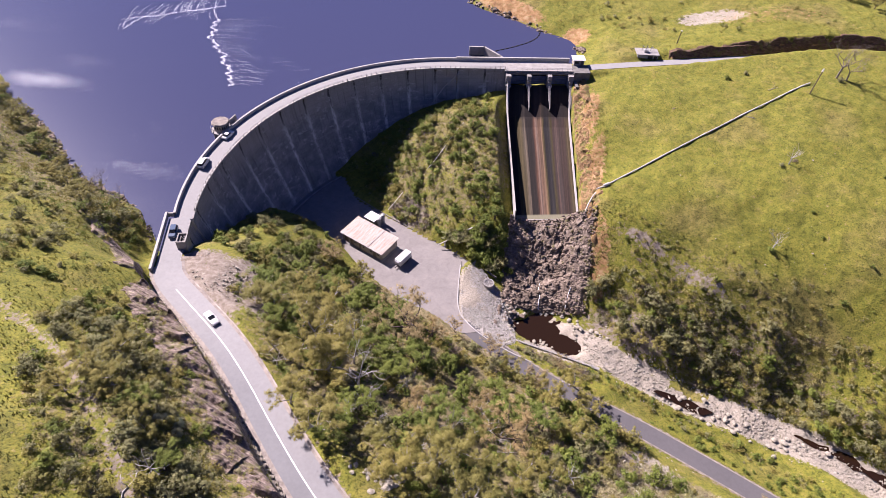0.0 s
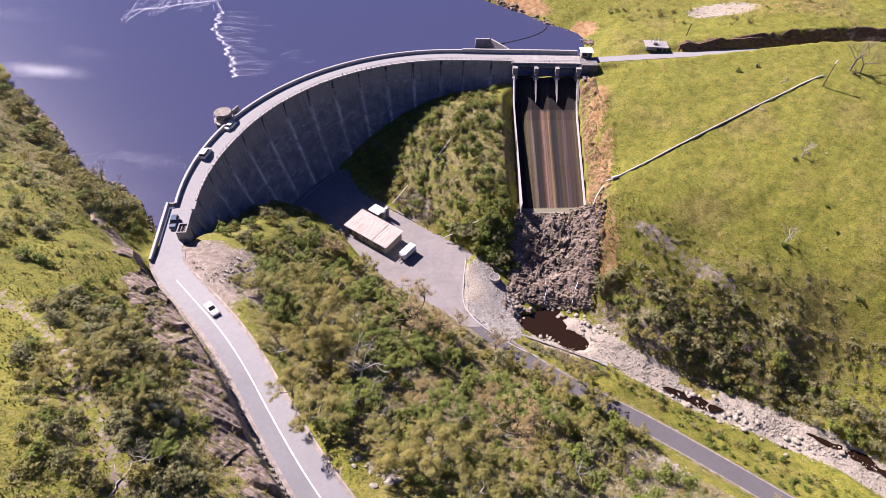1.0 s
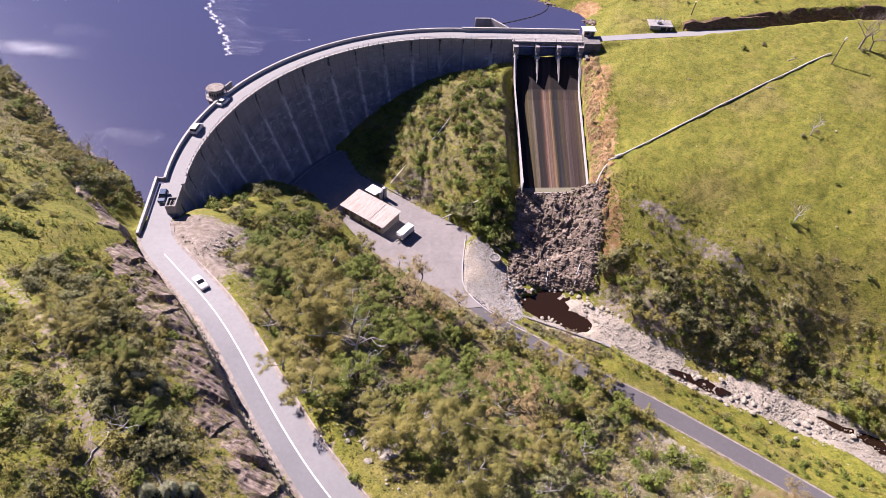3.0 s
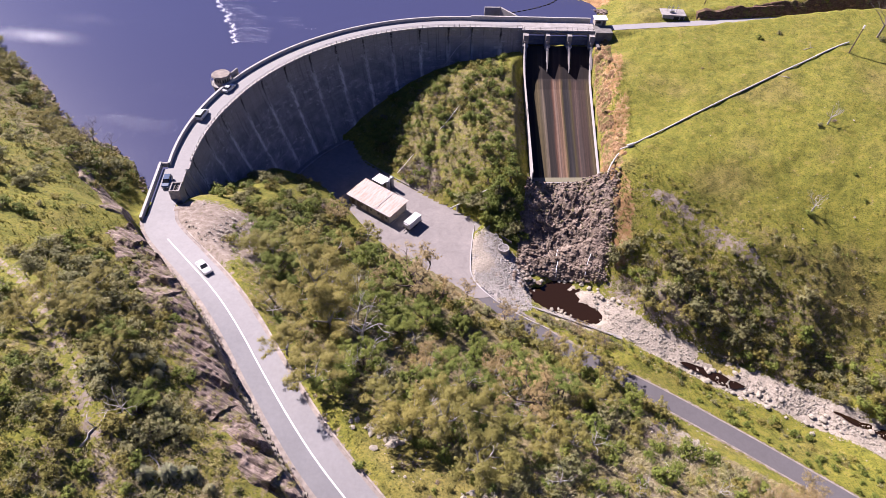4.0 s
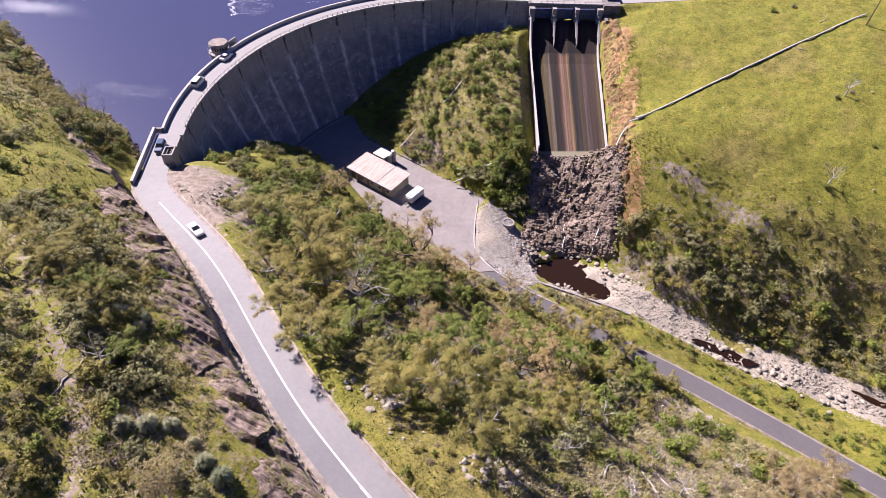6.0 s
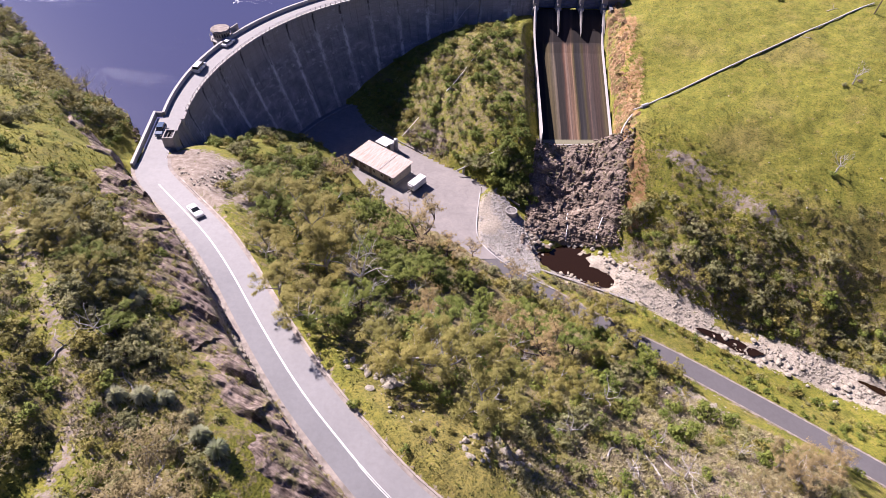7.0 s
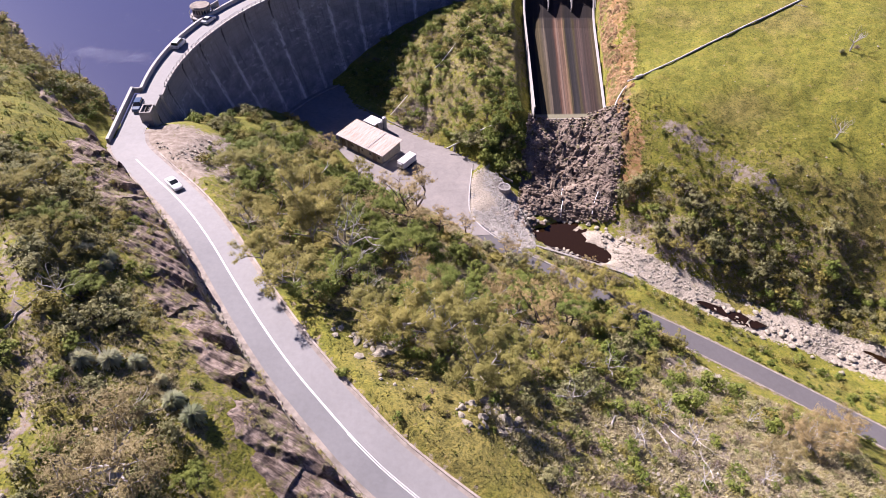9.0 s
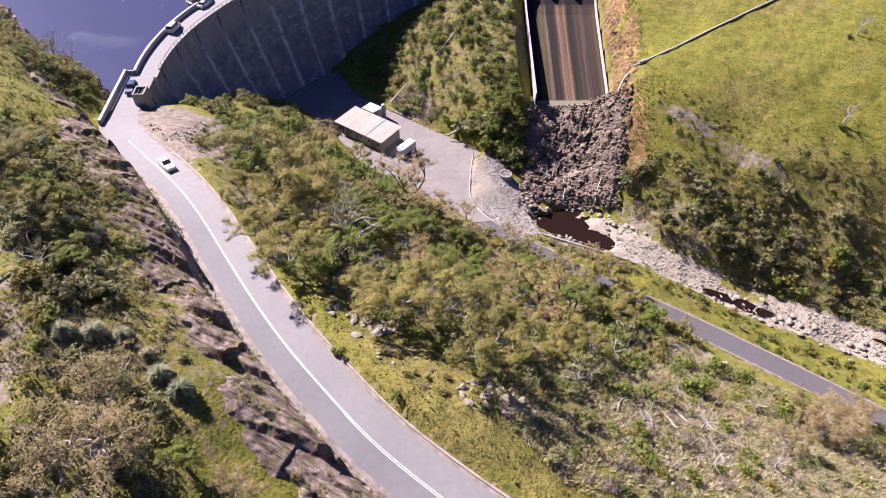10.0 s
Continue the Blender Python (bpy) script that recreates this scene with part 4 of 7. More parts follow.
part("rail", tube([(3.4 * math.cos(a), 3.4 * math.sin(a), CREST + 1.2) for a in np.linspace(-2.4, 2.4, 24)], 0.05, 4), M_STEEL, tower)
part("screen_wall", box(-1.2, -4.6, CREST, 0.4, 3.4, 2.2), M_CONC, tower)

# ---- spillway ----
spill = thing("spillway", pose(0, 0, 0), "three-bay gated concrete spillway with stained chute", "spillway")
bm = bmesh.new()
uv = bm.loops.layers.uv.new("UVMap")
rows = []
for v in np.r_[np.linspace(0, 0.3, 16), np.linspace(0.33, 1, 24)]:
    z = chute_floor(v)
    rows.append([(bm.verts.new((*chute(u, v), z)), u * 22.0, v * 61.0) for u in np.linspace(0, 1, 9)])
for a, b in zip(rows, rows[1:]):
    for k in range(8):
        four = (a[k], a[k + 1], b[k + 1], b[k])
        f = bm.faces.new([q[0] for q in four])
        for loop, q in zip(f.loops, four):
            loop[uv].uv = (q[1], q[2])
part("chute_floor", bm, M_CHUTE, spill, "chute floor streaked black, rust and ochre, with shade painted in")


def side_wall(u, out, height, grow=0.0):
    bm, rows = bmesh.new(), []
    for v in np.linspace(-0.02, 1.0, 26):
        z, (x, y) = chute_floor(max(v, 0)), chute(u, v)
        high = height * (1 + grow * max(v, 0.0))
        top = max(z + high, 11.5 - 40 * v) if v < 0.2 else z + high
        rows.append([bm.verts.new(p) for p in ((x, y, z - 3), (x, y, top), (x + out, y, top), (x + out, y, z - 3))])
    for a, b in zip(rows, rows[1:]):
        for k in range(4):
            bm.faces.new((a[k], a[(k + 1) % 4], b[(k + 1) % 4], b[k]))
    bm.faces.new(rows[0][::-1])
    bm.faces.new(rows[-1])
    return part("side_wall", bm, M_COPING, spill, "pale chute wall")


side_wall(0.0, -0.28, 2.6, 0.55)
side_wall(1.0, 0.38, 1.5)
bm = bmesh.new()
a, b = chute(-0.02, 1.0), chute(1.02, 1.0)
for p, q, z0, z1 in ((a, b, -6.6, -5.18),):
    add_box(bm, (p[0] + q[0]) / 2, (p[1] + q[1]) / 2 + 0.4, z0, math.dist(p, q), 1.0, z1 - z0, math.degrees(math.atan2(q[1] - p[1], q[0] - p[0])))
part("lip", bm, M_COPING, spill, "concrete end sill")
TURN = math.degrees(math.atan2(TY, TX))
BAYS = [19.6, 27.6, 35.6, 43.8]
for i, s in enumerate(BAYS):
    bm = bmesh.new()
    add_box(bm, *straight(s, 8.4), 7.0, 1.5 if i in (1, 2) else 1.9, 4.2, 8.0, TURN)
    add_box(bm, *straight(s, 10.7), 7.0, 1.1, 0.9, 6.0, TURN)
    # fin that thins out down the slope
    ends = [straight(s - 0.45, 11), straight(s + 0.45, 11), straight(s + 0.12 - 0.3, 19), straight(s - 0.12 - 0.3, 19)]
    low = [bm.verts.new((x, y, z)) for (x, y), z in zip(ends, (6.5, 6.5, 1.5, 1.5))]
    top = [bm.verts.new((x, y, z)) for (x, y), z in zip(ends, (12.0, 12.0, 6.6, 6.6))]
    bm.faces.new(top)
    for k in range(4):
        bm.faces.new((low[k], low[(k + 1) % 4], top[(k + 1) % 4], top[k]))
    part("pier", bm, M_CONC, spill, "pale concrete pier")
    part("corbel", box(*straight(s, 11.0), 11.0, 2.0, 1.2, 0.7, TURN, 0.1), M_COPING, spill)
for s, e in zip(BAYS, BAYS[1:]):
    mid, wide = (s + e) / 2, e - s - 1.5
    gate = part("gate", box(*straight(mid, 7.6), 10.4, wide, 0.4, 3.3, TURN), M_GATE, spill, "blue-grey steel gate")
    for h in (11.2, 12.2, 13.2):
        part("rib", box(*straight(mid, 7.9), h, wide, 0.2, 0.14, TURN), M_GATE, gate)
part("deck", box(*straight(31.7, 4.6), 15.0, 27.0, 6.6, 0.92, TURN), M_CONC, spill, "concrete bridge deck")
part("beam", box(*straight(31.7, 8.1), 14.5, 25.0, 0.7, 0.8, TURN), M_CONC_DARK, spill)
for k in range(14):
    part("post", box(*straight(19 + k * 1.95, 7.6), CREST, 0.12, 0.12, 1.05, TURN), M_COPING, spill)
for h in (0.55, 1.05):
    part("rail", tube([(*straight(18.8, 7.6), CREST + h), (*straight(44.6, 7.6), CREST + h)], 0.05, 4), M_COPING, spill)
for k, s in enumerate((22.0, 25.2, 30.2, 33.0, 38.2, 41.0)):
    part("hoist", box(*straight(s, 7.3), 14.2, 0.7, 0.6, 0.8, TURN, 0.05), M_STEEL, spill, "gate hoist housing")
bm = box(*straight(48.0, 6.6), 4.0, 6.2, 6.0, 12.2, TURN)
part("abutment", bm, M_CONC_DARK, spill, "tall concrete abutment block")
part("abutment_wall", box(*straight(45.6, 11.5), 3.0, 1.0, 6.0, 10.0, TURN), M_CONC_DARK, spill)

hut = thing("gate_hut", Matrix.Translation((*straight(47.6, 2.0), CREST)) @ Matrix.Rotation(radians(TURN), 4, "Z"), "small flat white-roofed control hut on the abutment", "hut")
part("wall", box(0, 0, 0, 4.0, 3.2, 2.4), M_CREAM, hut)
part("roof", box(0, 0, 2.4, 5.0, 4.2, 0.2, 0, 0.04), M_WHITE, hut, "flat white roof")
part("window", box(-0.8, -1.62, 1.0, 1.6, 0.06, 0.9), M_GLASS, hut)
part("door", box(1.2, -1.62, 0.0, 0.9, 0.06, 2.05), M_DOOR, hut)

# training wall, boom and its anchor in the lake
bm = bmesh.new()
ends = [(-21.3, 236.0), (-15.5, 237.3), (-8.5, 231.0), (-5.5, 227.5)]
for (x1, y1), (x2, y2) in zip(ends, ends[1:]):
    add_box(bm, (x1 + x2) / 2, (y1 + y2) / 2, 2, math.dist((x1, y1), (x2, y2)) + 0.5, 0.7, 12.6, math.degrees(math.atan2(y2 - y1, x2 - x1)))
tagged(part("training_wall", bm, M_CONC), "low angled concrete wall standing in the reservoir", "wall")
boom = thing("debris_boom", pose(0, 0, 0), "string of dark floats across the spillway approach", "boom")
line = along([(-13, 240, LAKE), (-1.3, 248.6, LAKE), (5.4, 256, LAKE), (7.2, 264, LAKE), (5.5, 272.2, LAKE)], 1.25)
part("cable", tube([tuple(p) for p in line], 0.12, 5), M_DARK, boom)
for p, q in zip(line[::2], line[1::2]):
    part("float", tube([tuple(p), tuple(q)], 0.3, 6), M_DARK, boom)
anchor = box(5.8, 274.5, LAKE - 2, 5.0, 2.2, 2.8, -8, 0.05)
tagged(part("boom_anchor", anchor, M_CONC), "concrete anchor block at the far shore", "concrete block")

# ---- foam and painted sun glints on the lake ----
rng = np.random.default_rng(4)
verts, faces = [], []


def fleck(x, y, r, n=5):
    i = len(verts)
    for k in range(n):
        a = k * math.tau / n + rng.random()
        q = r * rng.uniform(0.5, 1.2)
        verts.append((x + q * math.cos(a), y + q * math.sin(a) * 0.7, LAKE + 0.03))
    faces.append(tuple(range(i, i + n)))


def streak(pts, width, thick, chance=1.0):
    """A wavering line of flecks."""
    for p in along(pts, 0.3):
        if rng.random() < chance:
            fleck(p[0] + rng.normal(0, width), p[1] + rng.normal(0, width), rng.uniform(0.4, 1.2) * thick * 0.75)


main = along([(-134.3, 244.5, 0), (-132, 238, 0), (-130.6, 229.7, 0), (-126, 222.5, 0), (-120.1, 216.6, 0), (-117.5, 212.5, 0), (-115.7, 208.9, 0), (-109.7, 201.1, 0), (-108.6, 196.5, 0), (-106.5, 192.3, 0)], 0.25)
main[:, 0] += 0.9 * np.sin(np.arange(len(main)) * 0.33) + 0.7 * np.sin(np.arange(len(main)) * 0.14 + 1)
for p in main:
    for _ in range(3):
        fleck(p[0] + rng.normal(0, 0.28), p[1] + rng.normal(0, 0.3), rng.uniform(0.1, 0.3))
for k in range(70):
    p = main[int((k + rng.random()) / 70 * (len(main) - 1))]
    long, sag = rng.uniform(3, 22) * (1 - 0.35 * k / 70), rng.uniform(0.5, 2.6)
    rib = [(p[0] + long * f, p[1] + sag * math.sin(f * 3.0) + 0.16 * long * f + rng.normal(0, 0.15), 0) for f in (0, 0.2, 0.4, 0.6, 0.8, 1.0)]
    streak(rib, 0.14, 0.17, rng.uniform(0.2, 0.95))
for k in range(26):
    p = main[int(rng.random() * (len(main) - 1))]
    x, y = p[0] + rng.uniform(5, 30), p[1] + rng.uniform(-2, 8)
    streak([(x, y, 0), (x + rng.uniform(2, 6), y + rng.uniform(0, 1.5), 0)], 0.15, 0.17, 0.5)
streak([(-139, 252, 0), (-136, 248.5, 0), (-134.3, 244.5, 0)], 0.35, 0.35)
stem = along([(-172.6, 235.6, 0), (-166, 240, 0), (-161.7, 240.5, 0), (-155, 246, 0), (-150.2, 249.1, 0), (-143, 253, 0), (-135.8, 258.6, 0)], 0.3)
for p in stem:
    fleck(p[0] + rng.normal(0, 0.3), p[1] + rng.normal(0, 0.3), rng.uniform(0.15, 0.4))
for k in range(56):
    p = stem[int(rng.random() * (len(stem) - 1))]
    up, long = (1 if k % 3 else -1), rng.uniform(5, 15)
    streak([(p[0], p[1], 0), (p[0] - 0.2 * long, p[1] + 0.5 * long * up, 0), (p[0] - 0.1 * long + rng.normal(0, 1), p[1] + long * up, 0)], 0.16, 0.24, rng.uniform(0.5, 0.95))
# patches of white flecks stand in for sun glints on the water
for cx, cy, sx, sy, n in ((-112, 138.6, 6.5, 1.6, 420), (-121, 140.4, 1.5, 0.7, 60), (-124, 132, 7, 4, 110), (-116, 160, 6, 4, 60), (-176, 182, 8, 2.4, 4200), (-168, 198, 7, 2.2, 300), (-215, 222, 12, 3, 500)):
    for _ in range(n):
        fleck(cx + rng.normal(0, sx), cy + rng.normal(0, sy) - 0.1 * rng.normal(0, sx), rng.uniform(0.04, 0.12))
tagged(link_mesh("foam", verts, faces, M_FOAM_GLINT), "white foam flecks drifting on the reservoir", "foam", kind="stuff")


# ---- rock faces ----
def rock_sheet(name, px, py, nz, push, mat, label):
    """A grid of points pushed out of the ground, as one rough rock face."""
    n, m = px.shape
    z = land(px, py, False).reshape(n, m) + nz
    pts = np.stack([px + push[0], py + push[1], z + push[2]], -1).reshape(-1, 3)
    gi = np.arange(n * m).reshape(n, m)
    f = np.stack([gi[:-1, :-1], gi[1:, :-1], gi[1:, 1:], gi[:-1, 1:]], -1).reshape(-1, 4)
    return tagged(link_mesh(name, pts.tolist(), f.tolist(), mat), label, "rock", kind="structure")


def beds(x, y, z, seed, period, amp, lip=0.07, joints=True):
    """Straight tilted beds cut by cross joints: flat tops that fall away from the sun, and a steep broken end to each."""
    q = (0.2 * x + 0.95 * y + 0.2 * z + 0.22 * period * rough(x, y, 16.0, seed, 2) + 0.16 * rough(x, y, 1.1, seed + 7, 2)) / period
    bed = np.floor(q)
    f = q - bed
    saw = np.where(f < lip, f / lip, (1 - f) / (1 - lip))
    piece = np.floor((0.95 * x - 0.2 * y) / (period * 0.95) + 0.61 * bed)
    if not joints:
        return amp * saw * (0.6 + 0.4 * rough(x, y, 3.0 * period, seed, 2))
    tall = 0.5 + 0.5 * np.sin(bed * 12.9898 + piece * 78.233 + seed)
    step_ = np.sin(bed * 39.35 + piece * 11.13 + seed)
    return amp * (saw * (0.25 + 0.75 * tall) + 0.12 * step_)


def cutting(line, lo, reach, name, label, seed, amp=1.0, mat=None):
    """Layered rock that climbs away to the right of a line, from lo metres off it."""
    t = np.gradient(line[:, :2], axis=0)
    t /= np.linalg.norm(t, axis=1)[:, None]
    out = np.linspace(0, 1, 84)
    w = lo + 0.35 * rough(line[:, 0], line[:, 1], 5.0, 73, 3)[:, None] + out[None] * (reach + 1.3 * rough(line[:, 0], line[:, 1], 7.0, 71, 3))[:, None]
    px, py = line[:, 0:1] + t[:, 1:2] * w, line[:, 1:2] - t[:, 0:1] * w
    base = land(px, py, False).reshape(px.shape)
    ends = smooth(np.arange(len(line)), 0, 14) * (1 - smooth(np.arange(len(line)), len(line) - 15, len(line) - 1))
    frayed = out[None] + 0.22 * rough(px, py, 3.5, 63, 3)
    toe = smooth(out, 0.0, 0.3)[None] * ends[:, None] * amp
    lump = beds(px, py, base, seed, 5.2, 3.0, 0.15) * (1 - 0.9 * out[None]) * toe + (beds(px, py, base, seed + 3, 1.9, 0.7, 0.2, False) + beds(px, py, base, seed + 5, 0.9, 0.16, 0.5, False) + 0.12 * rough(px, py, 2.2, 61, 3)) * toe
    lump = lump - 0.1 + 0.2 * (1 - smooth(out, 0.0, 0.15))[None] - 1.1 * smooth(frayed, 0.6, 1.0) - 0.8 * (1 - ends)[:, None]
    lump[:, 0] = -1.6
    rock_sheet(name, px, py, 0.45, (-t[:, 1:2] * lump * 0.1, t[:, 0:1] * lump * 0.1, lump * 0.8), mat or M_CUT, label)
    return np.stack([px - t[:, 1:2] * lump * 0.1, py + t[:, 0:1] * lump * 0.1, base + 0.35 + lump * 0.8], -1), lump


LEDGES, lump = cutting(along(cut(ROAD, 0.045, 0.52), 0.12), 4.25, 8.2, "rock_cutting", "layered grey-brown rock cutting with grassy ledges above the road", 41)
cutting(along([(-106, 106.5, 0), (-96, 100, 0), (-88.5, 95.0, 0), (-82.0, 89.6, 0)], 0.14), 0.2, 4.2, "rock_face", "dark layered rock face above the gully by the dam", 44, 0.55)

cutting(along([(200, 242.5, 0), (140, 248, 0), (115, 246, 0), (83, 240.5, 0), (58, 235, 0)], 0.3), 2.3, 3.6, "rock_face", "dark red-brown earth scarp behind the upper road", 46, 0.25, M_SCARP)

gx2, gy2 = np.meshgrid(np.arange(2, 31.5, 0.28), np.arange(129, 159, 0.28))
e = np.minimum.reduce([smooth(gx2, 2, 5), 1 - smooth(gx2, 28, 31), smooth(gy2, 129, 132), 1 - smooth(gy2, 155.5, 158)])
ledge = np.floor(gy2 / 3.1 + 1.1 * rough(gx2, gy2, 9.0, 95, 3))
chunk = np.sin(ledge * 12.99 + np.floor(gx2 / 2.6 + 0.7 * ledge + 0.7 * rough(gx2, gy2, 5.0, 99, 2)) * 78.23)
crag = 0.75 * np.abs(rough(gx2, gy2, 8.5, 83, 4)) + 0.3 * chunk + beds(gx2, gy2, -gy2 * 0.2, 91, 4.6, 0.5, 0.25) + 0.16 * rough(gx2, gy2, 1.4, 87, 3) - 0.1
crag_spill = crag.copy()
tagged(rock_sheet("spill_rocks", gx2, gy2, 0.55, (0, -crag * e * 0.5, crag * e - 0.9 * (1 - e)), M_WETROCK, "dark broken rock below the spillway lip"), "dark broken wet rock below the spillway lip")
gv, gw = np.meshgrid(np.linspace(-0.06, 1.32, 150), np.linspace(0.0, 1.0, 30), indexing="ij")
qx = CH_TR[0] + (CH_BR[0] - CH_TR[0]) * gv + 1.2 + gw * (6.2 + 1.8 * np.sin(gv * 9.0))
qy = CH_TR[1] + (CH_BR[1] - CH_TR[1]) * gv
e = smooth(gw, 0, 0.12) * (1 - smooth(gw, 0.8, 1.0)) * smooth(gv, -0.06, 0.0) * (1 - smooth(gv, 1.2, 1.32))
crag = 1.5 * np.abs(rough(qx, qy, 4.5, 103, 5)) + 0.4 * np.abs(rough(qx, qy, 1.0, 107, 2)) - 0.35
crag = crag - 1.5 * smooth(gw + 0.3 * rough(qx, qy, 5.0, 109, 4), 0.5, 0.95)
rock_sheet("clay_bank", qx, qy, 0.05, (-crag * e * 0.6, 0, crag * e * 0.7 - 0.5 * (1 - e)), M_CLAYROCK, "eroded orange clay and rock bank beside the spillway")
for pts in ([(15.3, 138.2, 0), (15.0, 136.4, 0), (15.8, 134.6, 0), (15.4, 132.4, 0), (15.6, 130.6, 0)], [(25.0, 136.5, 0), (24.2, 134.0, 0), (24.0, 131.4, 0)]):
    q = along(pts, 0.4)
    zz = land(q[:, 0], q[:, 1], False) + 1.5 - 0.5 * np.linspace(0, 1, len(q))
    q[:, 2] = zz
    tagged(part("waterfall", tube([tuple(p) for p in q], [0.09 + 0.05 * math.sin(i * 2.1) for i in range(len(q))], 5), M_FOAM_GLINT), "thin white trickle of water over dark rock", "waterfall")


# water standing in the creek bed
for lo, hi, wide, drop, side in ((0.36, 0.52, 1.7, 1.28, -2.2), (0.55, 0.68, 2.0, 1.28, 1.5), (0.17, 0.25, 1.3, 1.3, 2.4)):
    strip = along(cut(CREEK, lo, hi), 0.6)
    t = np.gradient(strip[:, :2], axis=0)
    t /= np.linalg.norm(t, axis=1)[:, None]
    run = np.linspace(0, 1, len(strip))
    half = wide * np.sin(np.pi * run) ** 0.6 * (1 + 0.5 * rough(strip[:, 0], strip[:, 1], 3.0, 19, 3))
    mid = side + 1.2 * rough(strip[:, 0], strip[:, 1], 7.0, 29, 2)
    edge = [[(p[0] + n[1] * o, p[1] - n[0] * o, p[2] + drop) for p, n, o in zip(strip, t, mid + k * half)] for k in (-1, 1)]
    m = len(strip)
    tagged(link_mesh("water", edge[0] + edge[1], [(i, i + 1, m + i + 1, m + i) for i in range(m - 1)], M_POND), "dark reddish brown creek water between stones", "creek", kind="structure")


# ---- loose stones ----
def stone_mesh(name, seed, mat):
    r = random.Random(seed)
    bm = bmesh.new()
    bmesh.ops.create_icosphere(bm, subdivisions=1, radius=0.5)
    for v in bm.verts:
        v.co *= r.uniform(0.7, 1.15)
        v.co.z *= 0.72
    me = bpy.data.meshes.new(name)
    bm.to_mesh(me)
    bm.free()
    me.materials.append(mat)
    return me


STONES = [stone_mesh("stone", k, M_STONE) for k in range(6)]
DARKS = [stone_mesh("stone", k + 20, M_WETROCK) for k in range(3)]


def stones(name, spots, label, mat, seed, lift=0.0):
    """Many loose stones in one mesh: spots of x, y, size."""
    r = np.random.default_rng(seed)
    spots = np.array(spots)
    zz = land(spots[:, 0], spots[:, 1], False) + lift
    shapes = []
    for me in STONES:
        shapes.append(np.array([v.co[:] for v in me.vertices]))
    tri = np.array([p.vertices[:] for p in STONES[0].polygons])
    vs, fs = [], []
    for i, (x, y, s) in enumerate(spots):
        a = r.uniform(0, math.tau)
        p = shapes[i % 6] * s * r.uniform(0.75, 1.25, 3)
        c, d = math.cos(a), math.sin(a)
        vs.append(np.c_[p[:, 0] * c - p[:, 1] * d + x, p[:, 0] * d + p[:, 1] * c + y, p[:, 2] + zz[i] + s * 0.12])
        fs.append(tri + 12 * i)
    me = bpy.data.meshes.new(name)
    me.from_pydata(np.vstack(vs).tolist(), [], np.vstack(fs).tolist())
    me.materials.append(mat)
    return tagged(new(name, me), label, "stones", kind="stuff")


r = np.random.default_rng(8)
RIPRAP = [(-9.8, 138.8), (-9.6, 128), (-8, 119.5), (-2.4, 114.2), (5, 109.5), (9, 114), (8.5, 124), (5.5, 131), (-4, 139.5)]
qx, qy = r.uniform(-10, 9, 8500), r.uniform(109, 140, 8500)
ok = inside(qx, qy, RIPRAP)
stones("riprap", [(x, y, s) for x, y, s in zip(qx[ok], qy[ok], 0.25 + 0.5 * r.random(ok.sum()) ** 1.5)], "pale pitched stone bank beside the yard", M_PITCH, 1)
run = r.uniform(0, 1, 9000) ** 0.8 * 0.62
at = CREEK[(run * (len(CREEK) - 1)).astype(int)]
qx, qy = at[:, 0] + r.normal(0, 3.3, 9000), at[:, 1] + r.normal(0, 3.0, 9000)
ok = np.hypot((qx - 19.5) / 10.5, (qy - 124) / 7) > 1
ok &= near(qx, qy, LOWER)[0] > 4.2
ok &= np.hypot(((qx - 61) * 0.96 - (qy - 111) * 0.28) / 7.0, ((qx - 61) * 0.28 + (qy - 111) * 0.96) / 2.1) + 0.3 * rough(qx, qy, 2.5, 39, 3) > 0.9
stones("creek_stones", [(x, y, s) for x, y, s in zip(qx[ok], qy[ok], 0.14 + 0.6 * r.random(ok.sum()) ** 4)], "pale cobbles and stones along the creek bed", M_STONE, 2)
spots = [(r.normal(6.5, 2.2), r.normal(126.5, 4.0), r.uniform(0.9, 2.0)) for _ in range(46)] + [(r.normal(60 + 14 * k, 4), r.normal(105.5 - 3.2 * k, 2.2), r.uniform(0.8, 1.9)) for k in (0, 1, 2) for _ in range(16)] + \
        [(r.normal(32, 3), r.normal(124, 1.5), r.uniform(0.8, 1.6)) for _ in range(12)] + [(19.5 + 9.2 * math.cos(a) + r.normal(0, 0.7), 124 + 6.3 * math.sin(a) + r.normal(0, 0.6), r.uniform(0.5, 1.5)) for a in r.uniform(-2.2, 1.9, 44)]
for i, (x, y, s) in enumerate(spots):
    dark = i < 46 and r.random() < 0.4
    ob = new("boulder", (DARKS if dark else STONES)[i % 3])
    ob.matrix_world = Matrix.Translation((x, y, ground_at(x, y) + 0.2 * s)) @ Matrix.Rotation(r.uniform(0, 6), 4, "Z") @ Matrix.Diagonal((s * 1.2, s, s * 0.9, 1))
    tagged(ob, "dark wet angular boulder beside the pond" if dark else "pale angular boulder on the creek bed", "boulder", "creek boulders")
for i in range(44):
    x, y = (r.normal(2, 2.6), r.normal(40.5, 1.6)) if i < 16 else (r.normal(-16, 2.5), r.normal(49.5, 1.2))
    s = r.uniform(0.6, 1.7)
    ob = new("boulder", STONES[i % 6])
    ob.matrix_world = Matrix.Translation((x, y, ground_at(x, y) + 0.1 * s)) @ Matrix.Rotation(r.uniform(0, 6), 4, "Z") @ Matrix.Rotation(r.uniform(-0.3, 0.3), 4, "X") @ Matrix.Diagonal((s * 1.4, s, s * 0.6, 1))
    tagged(ob, "flat grey boulder on the grassy bank below the road", "boulder", "bank boulders")


